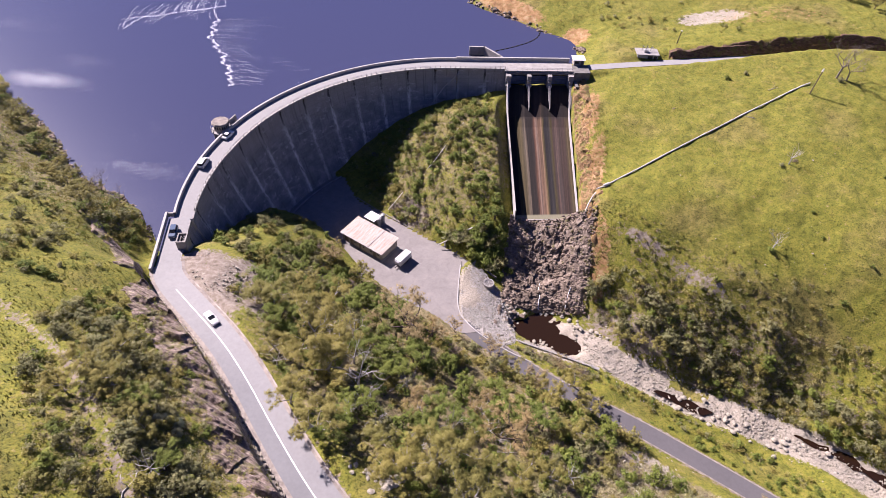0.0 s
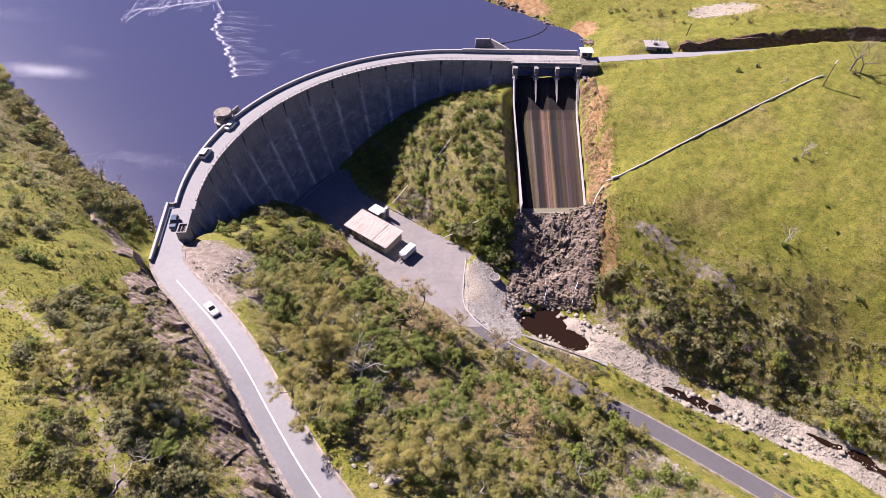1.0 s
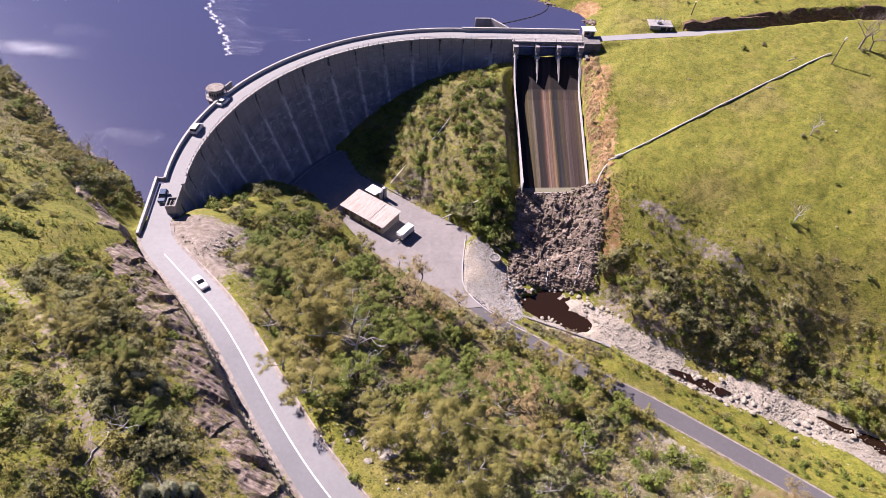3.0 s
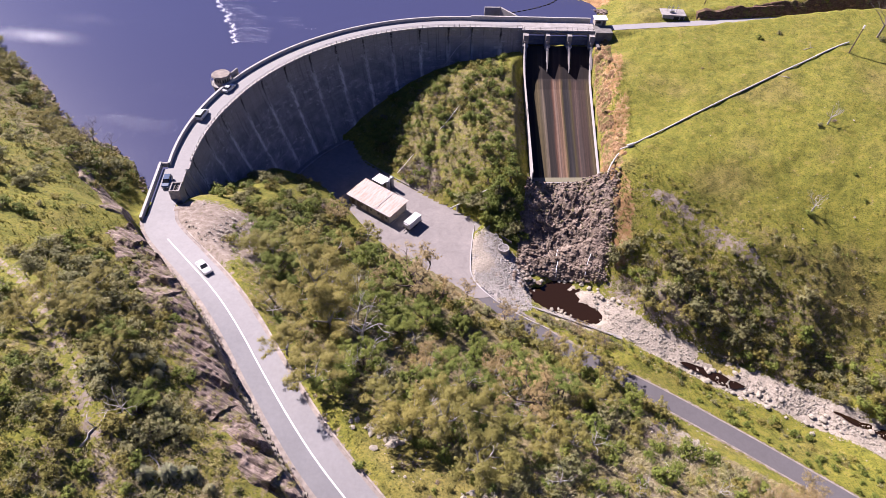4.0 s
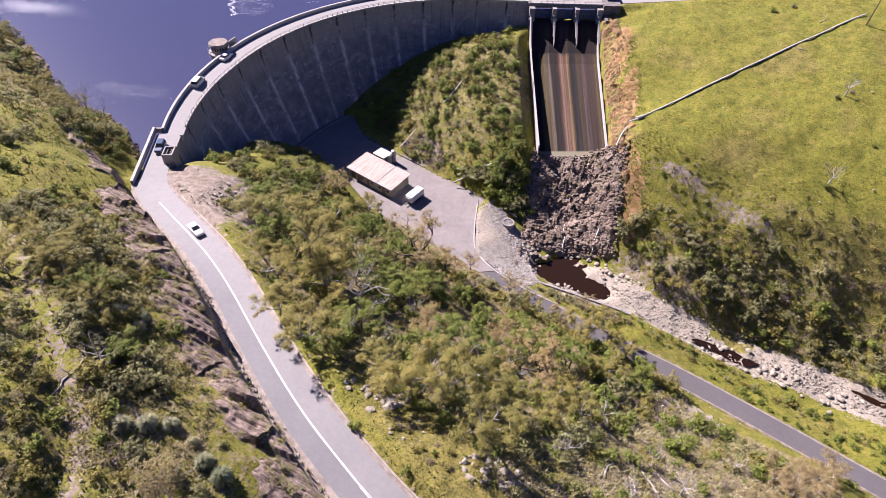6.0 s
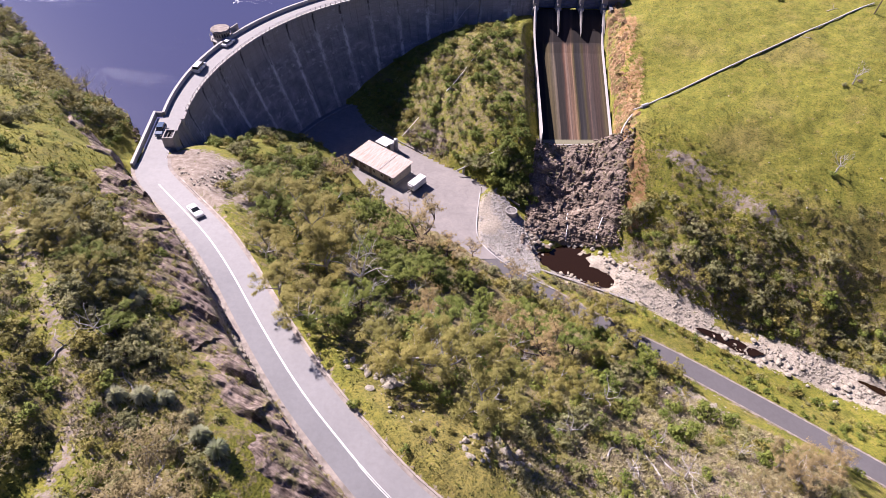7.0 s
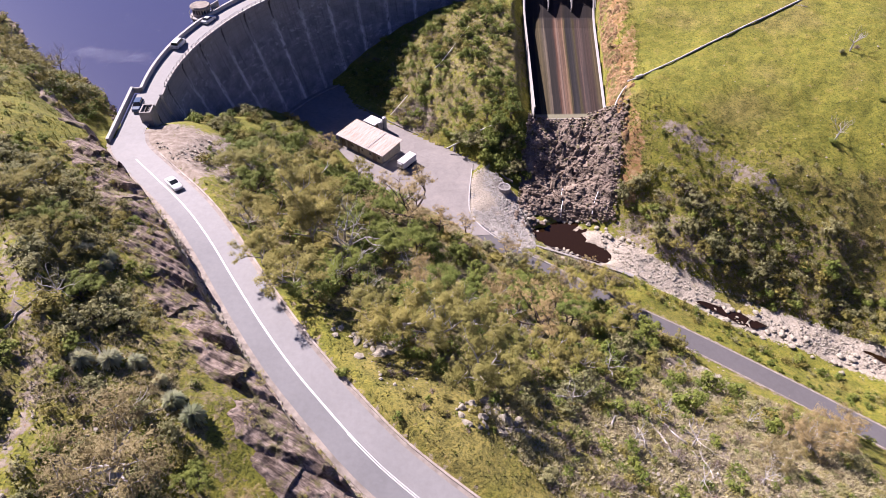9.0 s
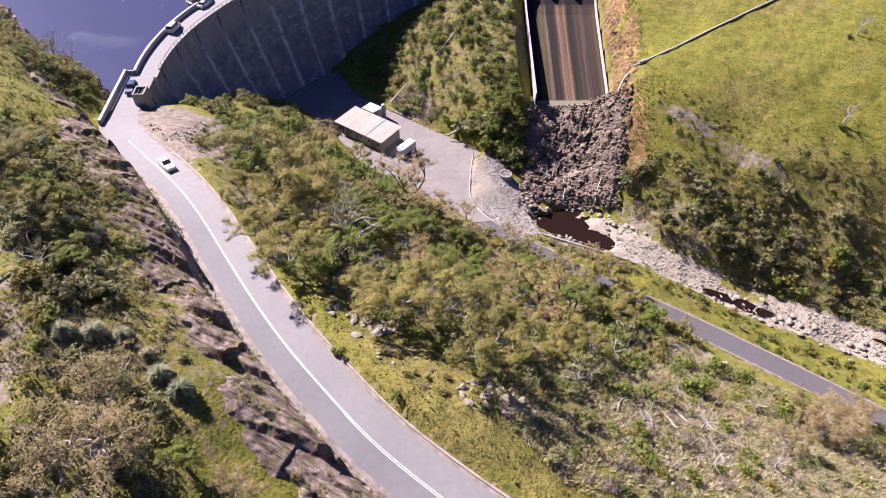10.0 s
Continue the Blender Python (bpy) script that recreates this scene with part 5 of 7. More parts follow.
# broken rock on the spill slope: pale at the top and beside the clay bank, dark and wet below
qi, qj = r.integers(4, gx2.shape[0] - 4, 4600), r.integers(4, gx2.shape[1] - 4, 4600)
e = np.minimum.reduce([smooth(gx2, 2, 5), 1 - smooth(gx2, 28, 31), smooth(gy2, 129, 132), 1 - smooth(gy2, 155.5, 158)])
qx, qy, ql = gx2[qi, qj], gy2[qi, qj], 0.5 + (crag_spill * e)[qi, qj]
pale = (smooth(qy, 138, 152) + smooth(qx, 17, 27) + 0.5 * rough(qx, qy, 4.0, 15, 2)) > 0.5
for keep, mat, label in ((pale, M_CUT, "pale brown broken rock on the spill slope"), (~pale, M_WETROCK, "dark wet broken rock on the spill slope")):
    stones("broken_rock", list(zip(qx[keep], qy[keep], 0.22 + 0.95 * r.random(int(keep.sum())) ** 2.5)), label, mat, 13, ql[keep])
# rubble along the foot of the cutting, on the spur and on the dry lower slope
even = along(cut(ROAD, 0.05, 0.52), 0.05)
qi = r.integers(0, len(even) - 8, 900)
qs, qa = even[qi], even[qi + 6] - even[qi]
qn = np.hypot(qa[:, 0], qa[:, 1]) + 1e-6
qo = r.normal(4.55, 0.3, 900)
foot = [(x + b / n * o, y - a / n * o, z) for x, y, a, b, n, o, z in zip(qs[:, 0], qs[:, 1], qa[:, 0], qa[:, 1], qn, qo, 0.1 + 0.4 * r.random(900) ** 4)]
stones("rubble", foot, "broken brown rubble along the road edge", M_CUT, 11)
scree = [(r.normal(x, sx), r.normal(y, sy), 0.15 + big * r.random() ** 3) for x, y, sx, sy, big, n in ((46, 79, 3.5, 2.0, 0.8, 260), (40, 72, 3, 3, 0.6, 120), (2.5, 39.8, 3.2, 1.3, 1.2, 150), (-18, 50.5, 3.2, 1.0, 1.2, 110), (20, 38, 6, 2.5, 0.6, 150),
         (30, 43, 6, 4, 0.5, 160), (-66, 96, 4.5, 4, 0.7, 420), (-73, 99, 3, 3, 0.6, 160), (-10, 45, 3, 2, 0.5, 60), (47, 47, 6, 4, 0.5, 120), (92, 150, 22, 22, 0.5, 110), (-33, 22, 6, 4, 0.5, 90)) for _ in range(n)]
sx, sy = np.array([q[0] for q in scree]), np.array([q[1] for q in scree])
scree = [q for q, far in zip(scree, near(sx, sy, ROAD)[0] > 5.2) if far]
stones("scree", scree, "loose pale stones lying on the dry slope", M_STONE, 12)


# stony shores of the lake
qx, qy = r.uniform(0, 1, 420), r.normal(0, 1.3, 420)
near_shore = along([(26, 246, 0), (17, 257, 0), (7.5, 263.5, 0), (-8, 274.5, 0), (-25, 287, 0), (-40, 297, 0)], 0.5)
at = near_shore[(qx * (len(near_shore) - 1)).astype(int)]
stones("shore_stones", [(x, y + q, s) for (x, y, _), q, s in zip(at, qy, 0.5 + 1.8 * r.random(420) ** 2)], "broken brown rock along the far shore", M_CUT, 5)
near_shore = along([(-94.5, 109, 0), (-98.5, 115, 0), (-103.5, 120, 0), (-111, 125.6, 0), (-122, 127.4, 0), (-140, 141, 0), (-150, 150, 0), (-187, 177.5, 0)], 0.5)
at = near_shore[(qx * (len(near_shore) - 1)).astype(int)]
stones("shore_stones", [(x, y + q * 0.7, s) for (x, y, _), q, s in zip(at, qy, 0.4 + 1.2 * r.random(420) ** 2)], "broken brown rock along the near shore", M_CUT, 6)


# ---- yard ----
SH = Matrix.Translation((-42.85, 145.0, YARD)) @ Matrix.Rotation(radians(-27), 4, "Z")
shed = thing("shed", SH, "long low shed with rusty corrugated roof and cream walls", "shed")
part("slab", box(0, 0, 0, 18.2, 9.4, 0.14), M_CONC, shed)
bm = bmesh.new()
for y, h in ((4.1, 3.9), (-4.1, 3.3)):
    add_box(bm, 0, y, 0.1, 16.8, 0.2, h)
for x in (-8.3, 8.3):
    add_box(bm, x, 0, 0.1, 0.2, 8.0, 3.35)
part("wall", bm, M_CREAM, shed)
bm = bmesh.new()
prev = None
for i in range(91):
    x = -9.05 + 18.1 * i / 90
    h = 0.05 * (i % 2)
    row = [bm.verts.new((x, y, z + h)) for y, z in ((-4.6, 3.45), (0, 3.78), (4.6, 4.12))]
    low = [bm.verts.new((x, y, z + h - 0.08)) for y, z in ((-4.6, 3.45), (0, 3.78), (4.6, 4.12))]
    if prev:
        for a, b in ((0, 1), (1, 2)):
            bm.faces.new((prev[0][a], row[a], row[b], prev[0][b]))
            bm.faces.new((prev[1][a], prev[1][b], low[b], low[a]))
    prev = (row, low)
part("roof", bm, M_ROOF, shed, "rust-streaked corrugated iron roof")
bm = box(2.9, 0, 0, 0.3, 9.2, 0.05)
for v in bm.verts:
    v.co.z += 3.87 + v.co.y * 0.0728
part("flashing", bm, M_COPING, shed, "pale joint between roof sheets")
for x in (-6.6, -4.2, -0.6, 2.0, 5.6):
    door = part("door", box(x, -4.23, 0.15, 1.5 if x not in (-0.6,) else 0.9, 0.08, 2.4), M_DOOR if x != 2.0 else M_CREAM, shed, "brown door")
    part("handle", box(x + 0.5, -4.29, 1.1, 0.08, 0.06, 0.14), M_STEEL, door)
for x in (-3.0, 1.0, 4.0, 7.2):
    part("window", box(x, -4.23, 1.4, 0.9, 0.06, 0.8), M_GLASS, shed)
for y in (-2.5, 0.2, 2.6):
    part("door", box(8.42, y, 0.15, 0.08, 1.9, 2.6), M_CREAM, shed, "cream roller door")
part("gutter", box(0, -4.66, 3.33, 18.0, 0.14, 0.12), M_STEEL, shed)

cabin = thing("pump_cabin", Matrix.Translation((-44.3, 155.3, YARD)) @ Matrix.Rotation(radians(-27), 4, "Z"), "small white flat-roofed cabin behind the shed", "cabin")
part("wall", box(0, 0, 0, 3.8, 3.2, 2.7), M_CREAM, cabin)
part("roof", box(0, 0, 2.7, 4.6, 4.0, 0.22, 0, 0.04), M_WHITE, cabin, "white flat roof")
part("door", box(0.4, -1.62, 0, 0.9, 0.06, 2.05), M_DOOR, cabin)
for x, y, h in ((-41.6, 153.9, 3.6), (-40.6, 155.2, 4.4)):
    tank = thing("tank", pose(x, y, YARD), "upright grey steel tank beside the cabin", "tank", "yard tanks")
    part("shell", tube([(0, 0, 0), (0, 0, h - 0.4), (0, 0, h), (0, 0, h + 0.15)], [0.7, 0.7, 0.62, 0.2], 14), M_STEEL, tank)
    part("outlet", tube([(0.6, 0, 0.5), (1.0, 0, 0.5), (1.0, 0, 0.0)], 0.09, 6), M_STEEL, tank)

TR = Matrix.Translation((-30.1, 138.4, YARD)) @ Matrix.Rotation(radians(63), 4, "Z")
trailer = thing("box_trailer", TR, "white box trailer parked beside the shed", "trailer")
part("box", box(0, 0, 0.75, 5.9, 2.4, 2.15, 0, 0.05), M_WHITE, trailer)
part("chassis", box(0, 0, 0.5, 6.0, 1.6, 0.25), M_DARK, trailer)
part("drawbar", box(-3.7, 0, 0.55, 1.6, 0.25, 0.15), M_DARK, trailer)
part("step", box(3.3, 0.3, 0.5, 0.8, 1.2, 0.15), M_STEEL, trailer)
part("fridge_unit", box(-3.2, 0, 1.5, 0.5, 1.6, 1.1, 0, 0.06), M_STEEL, trailer, "grey cooling unit")
for x, y in ((-0.6, 1.1), (0.6, 1.1), (-0.6, -1.1), (0.6, -1.1)):
    part("wheel", tube([(x, y - 0.13, 0.38), (x, y + 0.13, 0.38)], 0.38, 12), M_RUBBER, trailer)

well = thing("well_ring", pose(-1.15, 134.5, ground_at(-1.15, 134.5) + 0.45), "round concrete well with grated top among stones", "well")
bm = bmesh.new()
for r0, r1, z0, z1 in ((1.75, 1.75, -1.0, 0.8),):
    add_tube(bm, [(0, 0, z0), (0, 0, z1)], [r0, r1], 24, False)
    add_tube(bm, [(0, 0, z0), (0, 0, z1)], [r0 - 0.3, r1 - 0.3], 24, False)
    rim = [bm.verts.new((r0 * math.cos(a), r0 * math.sin(a), z1)) for a in np.linspace(0, math.tau, 24, endpoint=False)]
    rin = [bm.verts.new(((r0 - 0.3) * math.cos(a), (r0 - 0.3) * math.sin(a), z1)) for a in np.linspace(0, math.tau, 24, endpoint=False)]
    for k in range(24):
        bm.faces.new((rim[k], rim[(k + 1) % 24], rin[(k + 1) % 24], rin[k]))
part("ring", bm, M_CONC, well)
part("cover", tube([(0, 0, 0.5), (0, 0, 0.56)], 1.45, 20), M_CONC_DARK, well)
for a in (20, 110):
    part("bar", box(0, 0, 0.56, 2.9, 0.16, 0.1, a), M_CONC, well)
# kerb walls round the yard
kerb_out = along([(-11.2, 140.2, YARD), (-10.6, 128.5, YARD), (-9.3, 119.8, YARD - 0.1), (-3.0, 113.8, YARD - 0.3), (5, 109.6, YARD - 0.8), (14, 106.6, -16)], 1.0)
tagged(wall_along("kerb_wall", kerb_out, -0.15, 0.15, 0.25, M_COPING), "low pale kerb between yard and stone bank", "kerb", kind="structure").parent = None
kerb_dam = np.array([(*on_arc(a, 18.6), YARD) for a in np.linspace(176, 136, 40)])
tagged(wall_along("kerb_wall", kerb_dam, -0.2, 0.2, 0.35, M_CONC), "curved pale kerb along the foot of the dam", "kerb", kind="structure").parent = None
kerb_in = along([(-53.3, 167.3, YARD), (-41.9, 160.4, YARD), (-29.2, 153.7, YARD), (-15.7, 147.7, YARD), (-8.2, 143.0, YARD), (1, 137.4, YARD - 0.8)], 1.0)
tagged(wall_along("kerb_wall", kerb_in, -0.2, 0.15, 0.4, M_CONC_DARK), "low dark kerb at the foot of the knoll", "kerb", kind="structure").parent = None
retain = along([(-52, 137, YARD), (-42.8, 130.4, YARD), (-28.8, 121.0, YARD), (-17, 116.3, YARD), (-8.5, 111.4, YARD)], 1.0)
tagged(wall_along("retaining_wall", retain, -0.1, 0.35, 1.0, M_CONC), "broken pale retaining wall along the yard edge", "wall", kind="structure").parent = None
bank = along([(8, 116.0, -18.5), (20, 113.4, -18.8), (33, 110.4, -19.3)], 1.0)
tagged(wall_along("creek_wall", bank, -0.3, 0.3, 0.3, M_CONC), "concrete wall holding the service road above the pond", "wall", kind="structure").parent = None
bm = bmesh.new()
for p in bank:
    add_box(bm, p[0], p[1], p[2] - 4.0, 1.1, 0.5, 4.0, -12)
tagged(part("creek_wall_face", bm, M_CONC_DARK), "stained face of the creek wall", "wall", kind="structure")
pillar = box(33.2, 110.2, -23.2, 2.4, 1.0, 4.3, -12, 0.06)
tagged(part("wall_end", pillar, M_CONC), "pale concrete block ending the creek wall", "concrete block")
rails = thing("creek_fence", pose(0, 0, 0), "thin steel rail fence on the creek wall", "fence")
for p in bank[::2]:
    part("post", box(p[0], p[1], p[2] + 0.25, 0.08, 0.08, 1.0), M_STEEL, rails)
part("rail", tube([(x, y, z + 1.2) for x, y, z in bank], 0.04, 4), M_STEEL, rails)
bollard = thing("bollard_post", pose(-10.9, 139.9, YARD), "tall thin pale post at the end of the kerb", "post")
part("pole", tube([(0, 0, 0), (0, 0, 2.4)], 0.12, 6), M_PIPE, bollard)


# ---- pipes ----
def pipeline(name, pts, radius, label, lift, gap):
    ob = thing(name, pose(0, 0, 0), label, "pipe")
    line = along(pts, 1.2)
    g = land(line[:, 0], line[:, 1])
    zz = np.maximum(line[:, 2], g + lift)
    k = np.ones(9) / 9
    zz = np.convolve(np.pad(zz, 4, "edge"), k, "valid")
    part("pipe", tube([(x, y, z) for (x, y, _), z in zip(line, zz)], radius, 8), M_PIPE, ob)
    for i in range(2, len(line) - 2, gap):
        x, y = line[i][:2]
        part("support", box(x, y, g[i] - 0.4, 0.5, 0.35, zz[i] - g[i] + 0.3, 35), M_CONC, ob)
    return ob


pipeline("water_pipe", [(30.0, 164.0, 5), (33.2, 165.9, 6), (47, 176.7, 8), (72.2, 195.1, 15), (92.8, 210.8, 20), (104.5, 218.3, 23)], 0.24, "long pale pipe on blocks across the grass slope", 0.3, 7)
ob = pipeline("water_pipe", [(30.0, 164.0, 5), (28.6, 161.6, 3.6), (27.4, 158.6, -1.5), (27.0, 156.6, -4.0)], 0.22, "thin pipe dropping beside the spillway chute", 0.2, 50)
joint = thing("pipe_joint", pose(33.0, 165.6, ground_at(33.0, 165.6)), "pale flanged joint on the slope pipe", "pipe joint")
part("flange", tube([(-0.9, -0.5, 0.6), (0.9, 0.6, 0.9)], 0.48, 10), M_PIPE, joint)
part("block", box(0, 0, -0.3, 1.2, 0.9, 0.8, 35), M_CONC, joint)
pipeline("drain_pipe", [(-19.8, 147.0, -14.3), (-12, 150.2, -10.0), (-5, 152.8, -6.4)], 0.2, "pale pipe up the foot of the knoll", 0.5, 4)
pipeline("drain_pipe", [(-40, 160.8, -14), (-37.6, 164.5, -10.6), (-35.8, 167.5, -8)], 0.14, "thin pale pipe climbing the knoll", 0.3, 4)
pipeline("drain_pipe", [(-28, 173, -2), (-23, 183, 1.5), (-18, 193, 5.5)], 0.12, "thin pale pipe along the knoll", 0.3, 5)
pole = thing("power_pole", pose(103.2, 212.2, ground_at(103.2, 212.2)), "leaning dark wooden pole with pale cap", "pole")
part("shaft", tube([(0, 0, -0.5), (1.1, 1.2, 8.2)], [0.22, 0.16], 8), M_WOOD, pole)
part("cap", tube([(1.08, 1.18, 8.1), (1.25, 1.35, 9.2)], [0.3, 0.26], 8), M_WHITE, pole)
pole = thing("power_pole", pose(61.5, 247, ground_at(61.5, 247)), "short leaning wooden pole by the upper road", "pole")
part("shaft", tube([(0, 0, -0.5), (0.5, 0.3, 5.2)], [0.2, 0.15], 8), M_WOOD, pole)
part("lamp_head", box(0.5, 0.3, 5.1, 0.7, 0.4, 0.25), M_WHITE, pole)

BL = Matrix.Translation((49.2, 238.6, 16.0)) @ Matrix.Rotation(radians(6), 4, "Z")
plant = thing("switch_house", BL, "small concrete switch house with flat roof by the road", "building")
part("wall", box(0, 0, -1, 8.2, 5.0, 3.6), M_CONC, plant)
part("roof", box(0, 0, 2.6, 9.0, 5.8, 0.25, 0, 0.04), M_CONC, plant, "flat grey roof")
part("door", box(1.0, -2.54, -0.2, 1.9, 0.1, 2.4), M_DARK, plant, "dark doorway")
part("door", box(3.1, -2.54, -0.2, 1.2, 0.1, 2.4), M_DARK, plant, "dark doorway")
for x in (-2.0, -0.5, 1.4):
    frame_part = part("mast", tube([(x, 0.6, 2.8), (x + 0.1, 0.6, 5.2)], 0.09, 5), M_STEEL, plant)
    part("insulator", tube([(x, 0.6, 4.2), (x + 0.9, 0.6, 4.5)], 0.12, 6), M_STEEL, frame_part)
part("cabinet", box(-0.6, -0.6, 2.8, 1.6, 1.0, 1.0, 0, 0.05), M_STEEL, plant)


# ---- vehicles ----
def hull(sections, mat, name, parent, label=""):
    """A body from cross sections: x, half width, bottom, top."""
    bm, rows = bmesh.new(), []
    for x, w, z0, z1 in sections:
        c = min(0.12, (z1 - z0) * 0.3)
        rows.append([bm.verts.new(p) for p in ((x, -w, z0), (x, -w, z1 - c), (x, -w + c * 1.4, z1), (x, w - c * 1.4, z1), (x, w, z1 - c), (x, w, z0))])
    for a, b in zip(rows, rows[1:]):
        for k in range(6):
            bm.faces.new((a[k], a[(k + 1) % 6], b[(k + 1) % 6], b[k]))
    bm.faces.new(rows[0][::-1])
    bm.faces.new(rows[-1])
    return part(name, bm, mat, parent, label)


def car(name, m, label, category, paint, body, roof, wheels, w):
    ob = thing(name, m, label, category)
    hull(body, paint, "body", ob)
    hull(roof, M_GLASS, "glazing", ob, "dark tinted windows")
    xs = [s[0] for s in roof]
    tops = [s for s in roof if s[3] >= max(q[3] for q in roof) - 0.1]
    hull([(tops[0][0] - 0.05, tops[0][1] - 0.02, tops[0][3] - 0.05, tops[0][3] + 0.03), (tops[-1][0] + 0.05, tops[-1][1] - 0.02, tops[-1][3] - 0.05, tops[-1][3] + 0.03)], paint, "roof", ob)
    for x in wheels:
        for y in (-w, w):
            wheel = part("wheel", tube([(x, y - 0.11, 0.33), (x, y + 0.11, 0.33)], 0.33, 14), M_RUBBER, ob)
            part("rim", tube([(x, y - 0.12, 0.33), (x, y + 0.12, 0.33)], 0.19, 10), M_STEEL, wheel)
    x1, x0 = body[-1][0], body[0][0]
    for y in (-w * 0.75, w * 0.75):
        part("headlight", box(x1 - 0.02, y, 0.6, 0.1, 0.34, 0.14), M_COPING, ob, "clear headlight")
        part("tail_light", box(x0 + 0.02, y, 0.7, 0.1, 0.3, 0.16), M_DOOR, ob, "red tail light")
    for y in (-w - 0.12, w + 0.12):
        part("mirror", box(x1 - 1.55, y, 0.95, 0.12, 0.2, 0.14), paint, ob)
    return ob


SEDAN = [(-2.4, 0.8, 0.35, 0.85), (-2.25, 0.88, 0.25, 0.98), (-1.3, 0.92, 0.22, 1.0), (1.0, 0.92, 0.22, 0.98), (2.1, 0.88, 0.22, 0.85), (2.4, 0.76, 0.3, 0.68)]
SEDAN_TOP = [(-1.75, 0.74, 0.9, 1.0), (-1.05, 0.68, 0.9, 1.42), (0.05, 0.68, 0.9, 1.45), (0.95, 0.74, 0.9, 1.0)]
VAN = [(-2.5, 0.88, 0.4, 1.15), (-2.42, 0.92, 0.3, 1.25), (1.3, 0.94, 0.3, 1.25), (2.2, 0.9, 0.3, 1.05), (2.45, 0.8, 0.35, 0.75)]
VAN_TOP = [(-2.42, 0.86, 1.15, 1.3), (-2.25, 0.8, 1.15, 1.98), (0.55, 0.8, 1.15, 2.02), (1.5, 0.86, 1.15, 1.28)]
SUV = [(-2.2, 0.86, 0.4, 1.05), (-2.1, 0.92, 0.3, 1.12), (1.1, 0.94, 0.28, 1.1), (2.1, 0.9, 0.3, 0.98), (2.3, 0.8, 0.35, 0.75)]
SUV_TOP = [(-2.1, 0.8, 1.0, 1.12), (-1.85, 0.74, 1.0, 1.66), (0.2, 0.74, 1.0, 1.7), (1.05, 0.8, 1.0, 1.1)]


def road_pose(x, y, z, dx, dy, slope=0.0):
    return Matrix.Translation((x, y, z)) @ Matrix.Rotation(math.atan2(dy, dx), 4, "Z") @ Matrix.Rotation(-slope, 4, "Y")


car("sedan", road_pose(-63.2, 80.8, 18.42, 11.4, -9.0, 0.11), "white four-door sedan driving on the road", "car", M_CARWHITE, SEDAN, SEDAN_TOP, (-1.45, 1.4), 0.8)
a = radians(180.6)
car("camper_van", road_pose(CX + (RU - 1.9) * math.cos(a), CY + (RU - 1.9) * math.sin(a), CREST + 0.02, math.sin(a), -math.cos(a)), "white van on the crest road beside the parapet", "van", M_CARWHITE, VAN, VAN_TOP, (-1.6, 1.75), 0.85)
a = radians(169.5)
car("utility_truck", road_pose(CX + (RU - 1.8) * math.cos(a), CY + (RU - 1.8) * math.sin(a), CREST + 0.02, math.sin(a), -math.cos(a)), "white utility parked beside the intake tower", "truck", M_CARWHITE, SEDAN, SEDAN_TOP, (-1.45, 1.4), 0.82)
car("family_car", road_pose(-86.6, 108.6, CREST + 0.02, 5.2, -19.0), "dark blue family car on the crest road", "car", M_CARBLUE, SUV, SUV_TOP, (-1.4, 1.35), 0.82)

# ---- plants ----
def leaf_mesh(name, clumps, size, mat, seed, long=1.7, dome=0.0):
    """Leaves in small sprays round clump centres: x, y, z, radius, count. With dome the clump is a cap, open below."""
    g = np.random.default_rng(seed)
    vs, fs = [], []
    start = 0
    for x, y, z, rad, n in clumps:
        m = max(1, n // 9)
        d = g.normal(size=(m, 3))
        d /= np.linalg.norm(d, axis=1)[:, None]
        if dome:
            d[:, 2] = np.where(g.random(m) < dome, np.abs(d[:, 2]), d[:, 2])
        r = rad * g.random(m)[:, None] ** 0.36
        c = np.array((x, y, z)) + d * r * np.array((1.0, 1.0, 0.55 if dome else 0.7))
        pick = g.integers(0, m, n)
        d = d[pick]
        c = c[pick] + g.normal(size=(n, 3)) * min(0.2, rad * 0.17)
        up = d * 0.9 + np.array((0, 0, 0.8)) + g.normal(size=(n, 3)) * 0.38
        ax = np.cross(up, g.normal(size=(n, 3)))
        ax /= np.linalg.norm(ax, axis=1)[:, None]
        side = np.cross(up, ax)
        side /= np.linalg.norm(side, axis=1)[:, None]
        s = size * g.uniform(0.6, 1.4, n)[:, None]
        tri = np.stack([c - ax * s * long / 2 - side * s * 0.5, c - ax * s * long / 2 + side * s * 0.5, c + ax * s * long / 2], 1)
        vs.append(tri.reshape(-1, 3))
        fs.append(np.arange(start, start + 3 * n).reshape(n, 3))
        start += 3 * n
    me = bpy.data.meshes.new(name)
    me.from_pydata(np.vstack(vs).tolist(), [], np.vstack(fs).tolist())
    me.materials.append(mat)
    return me


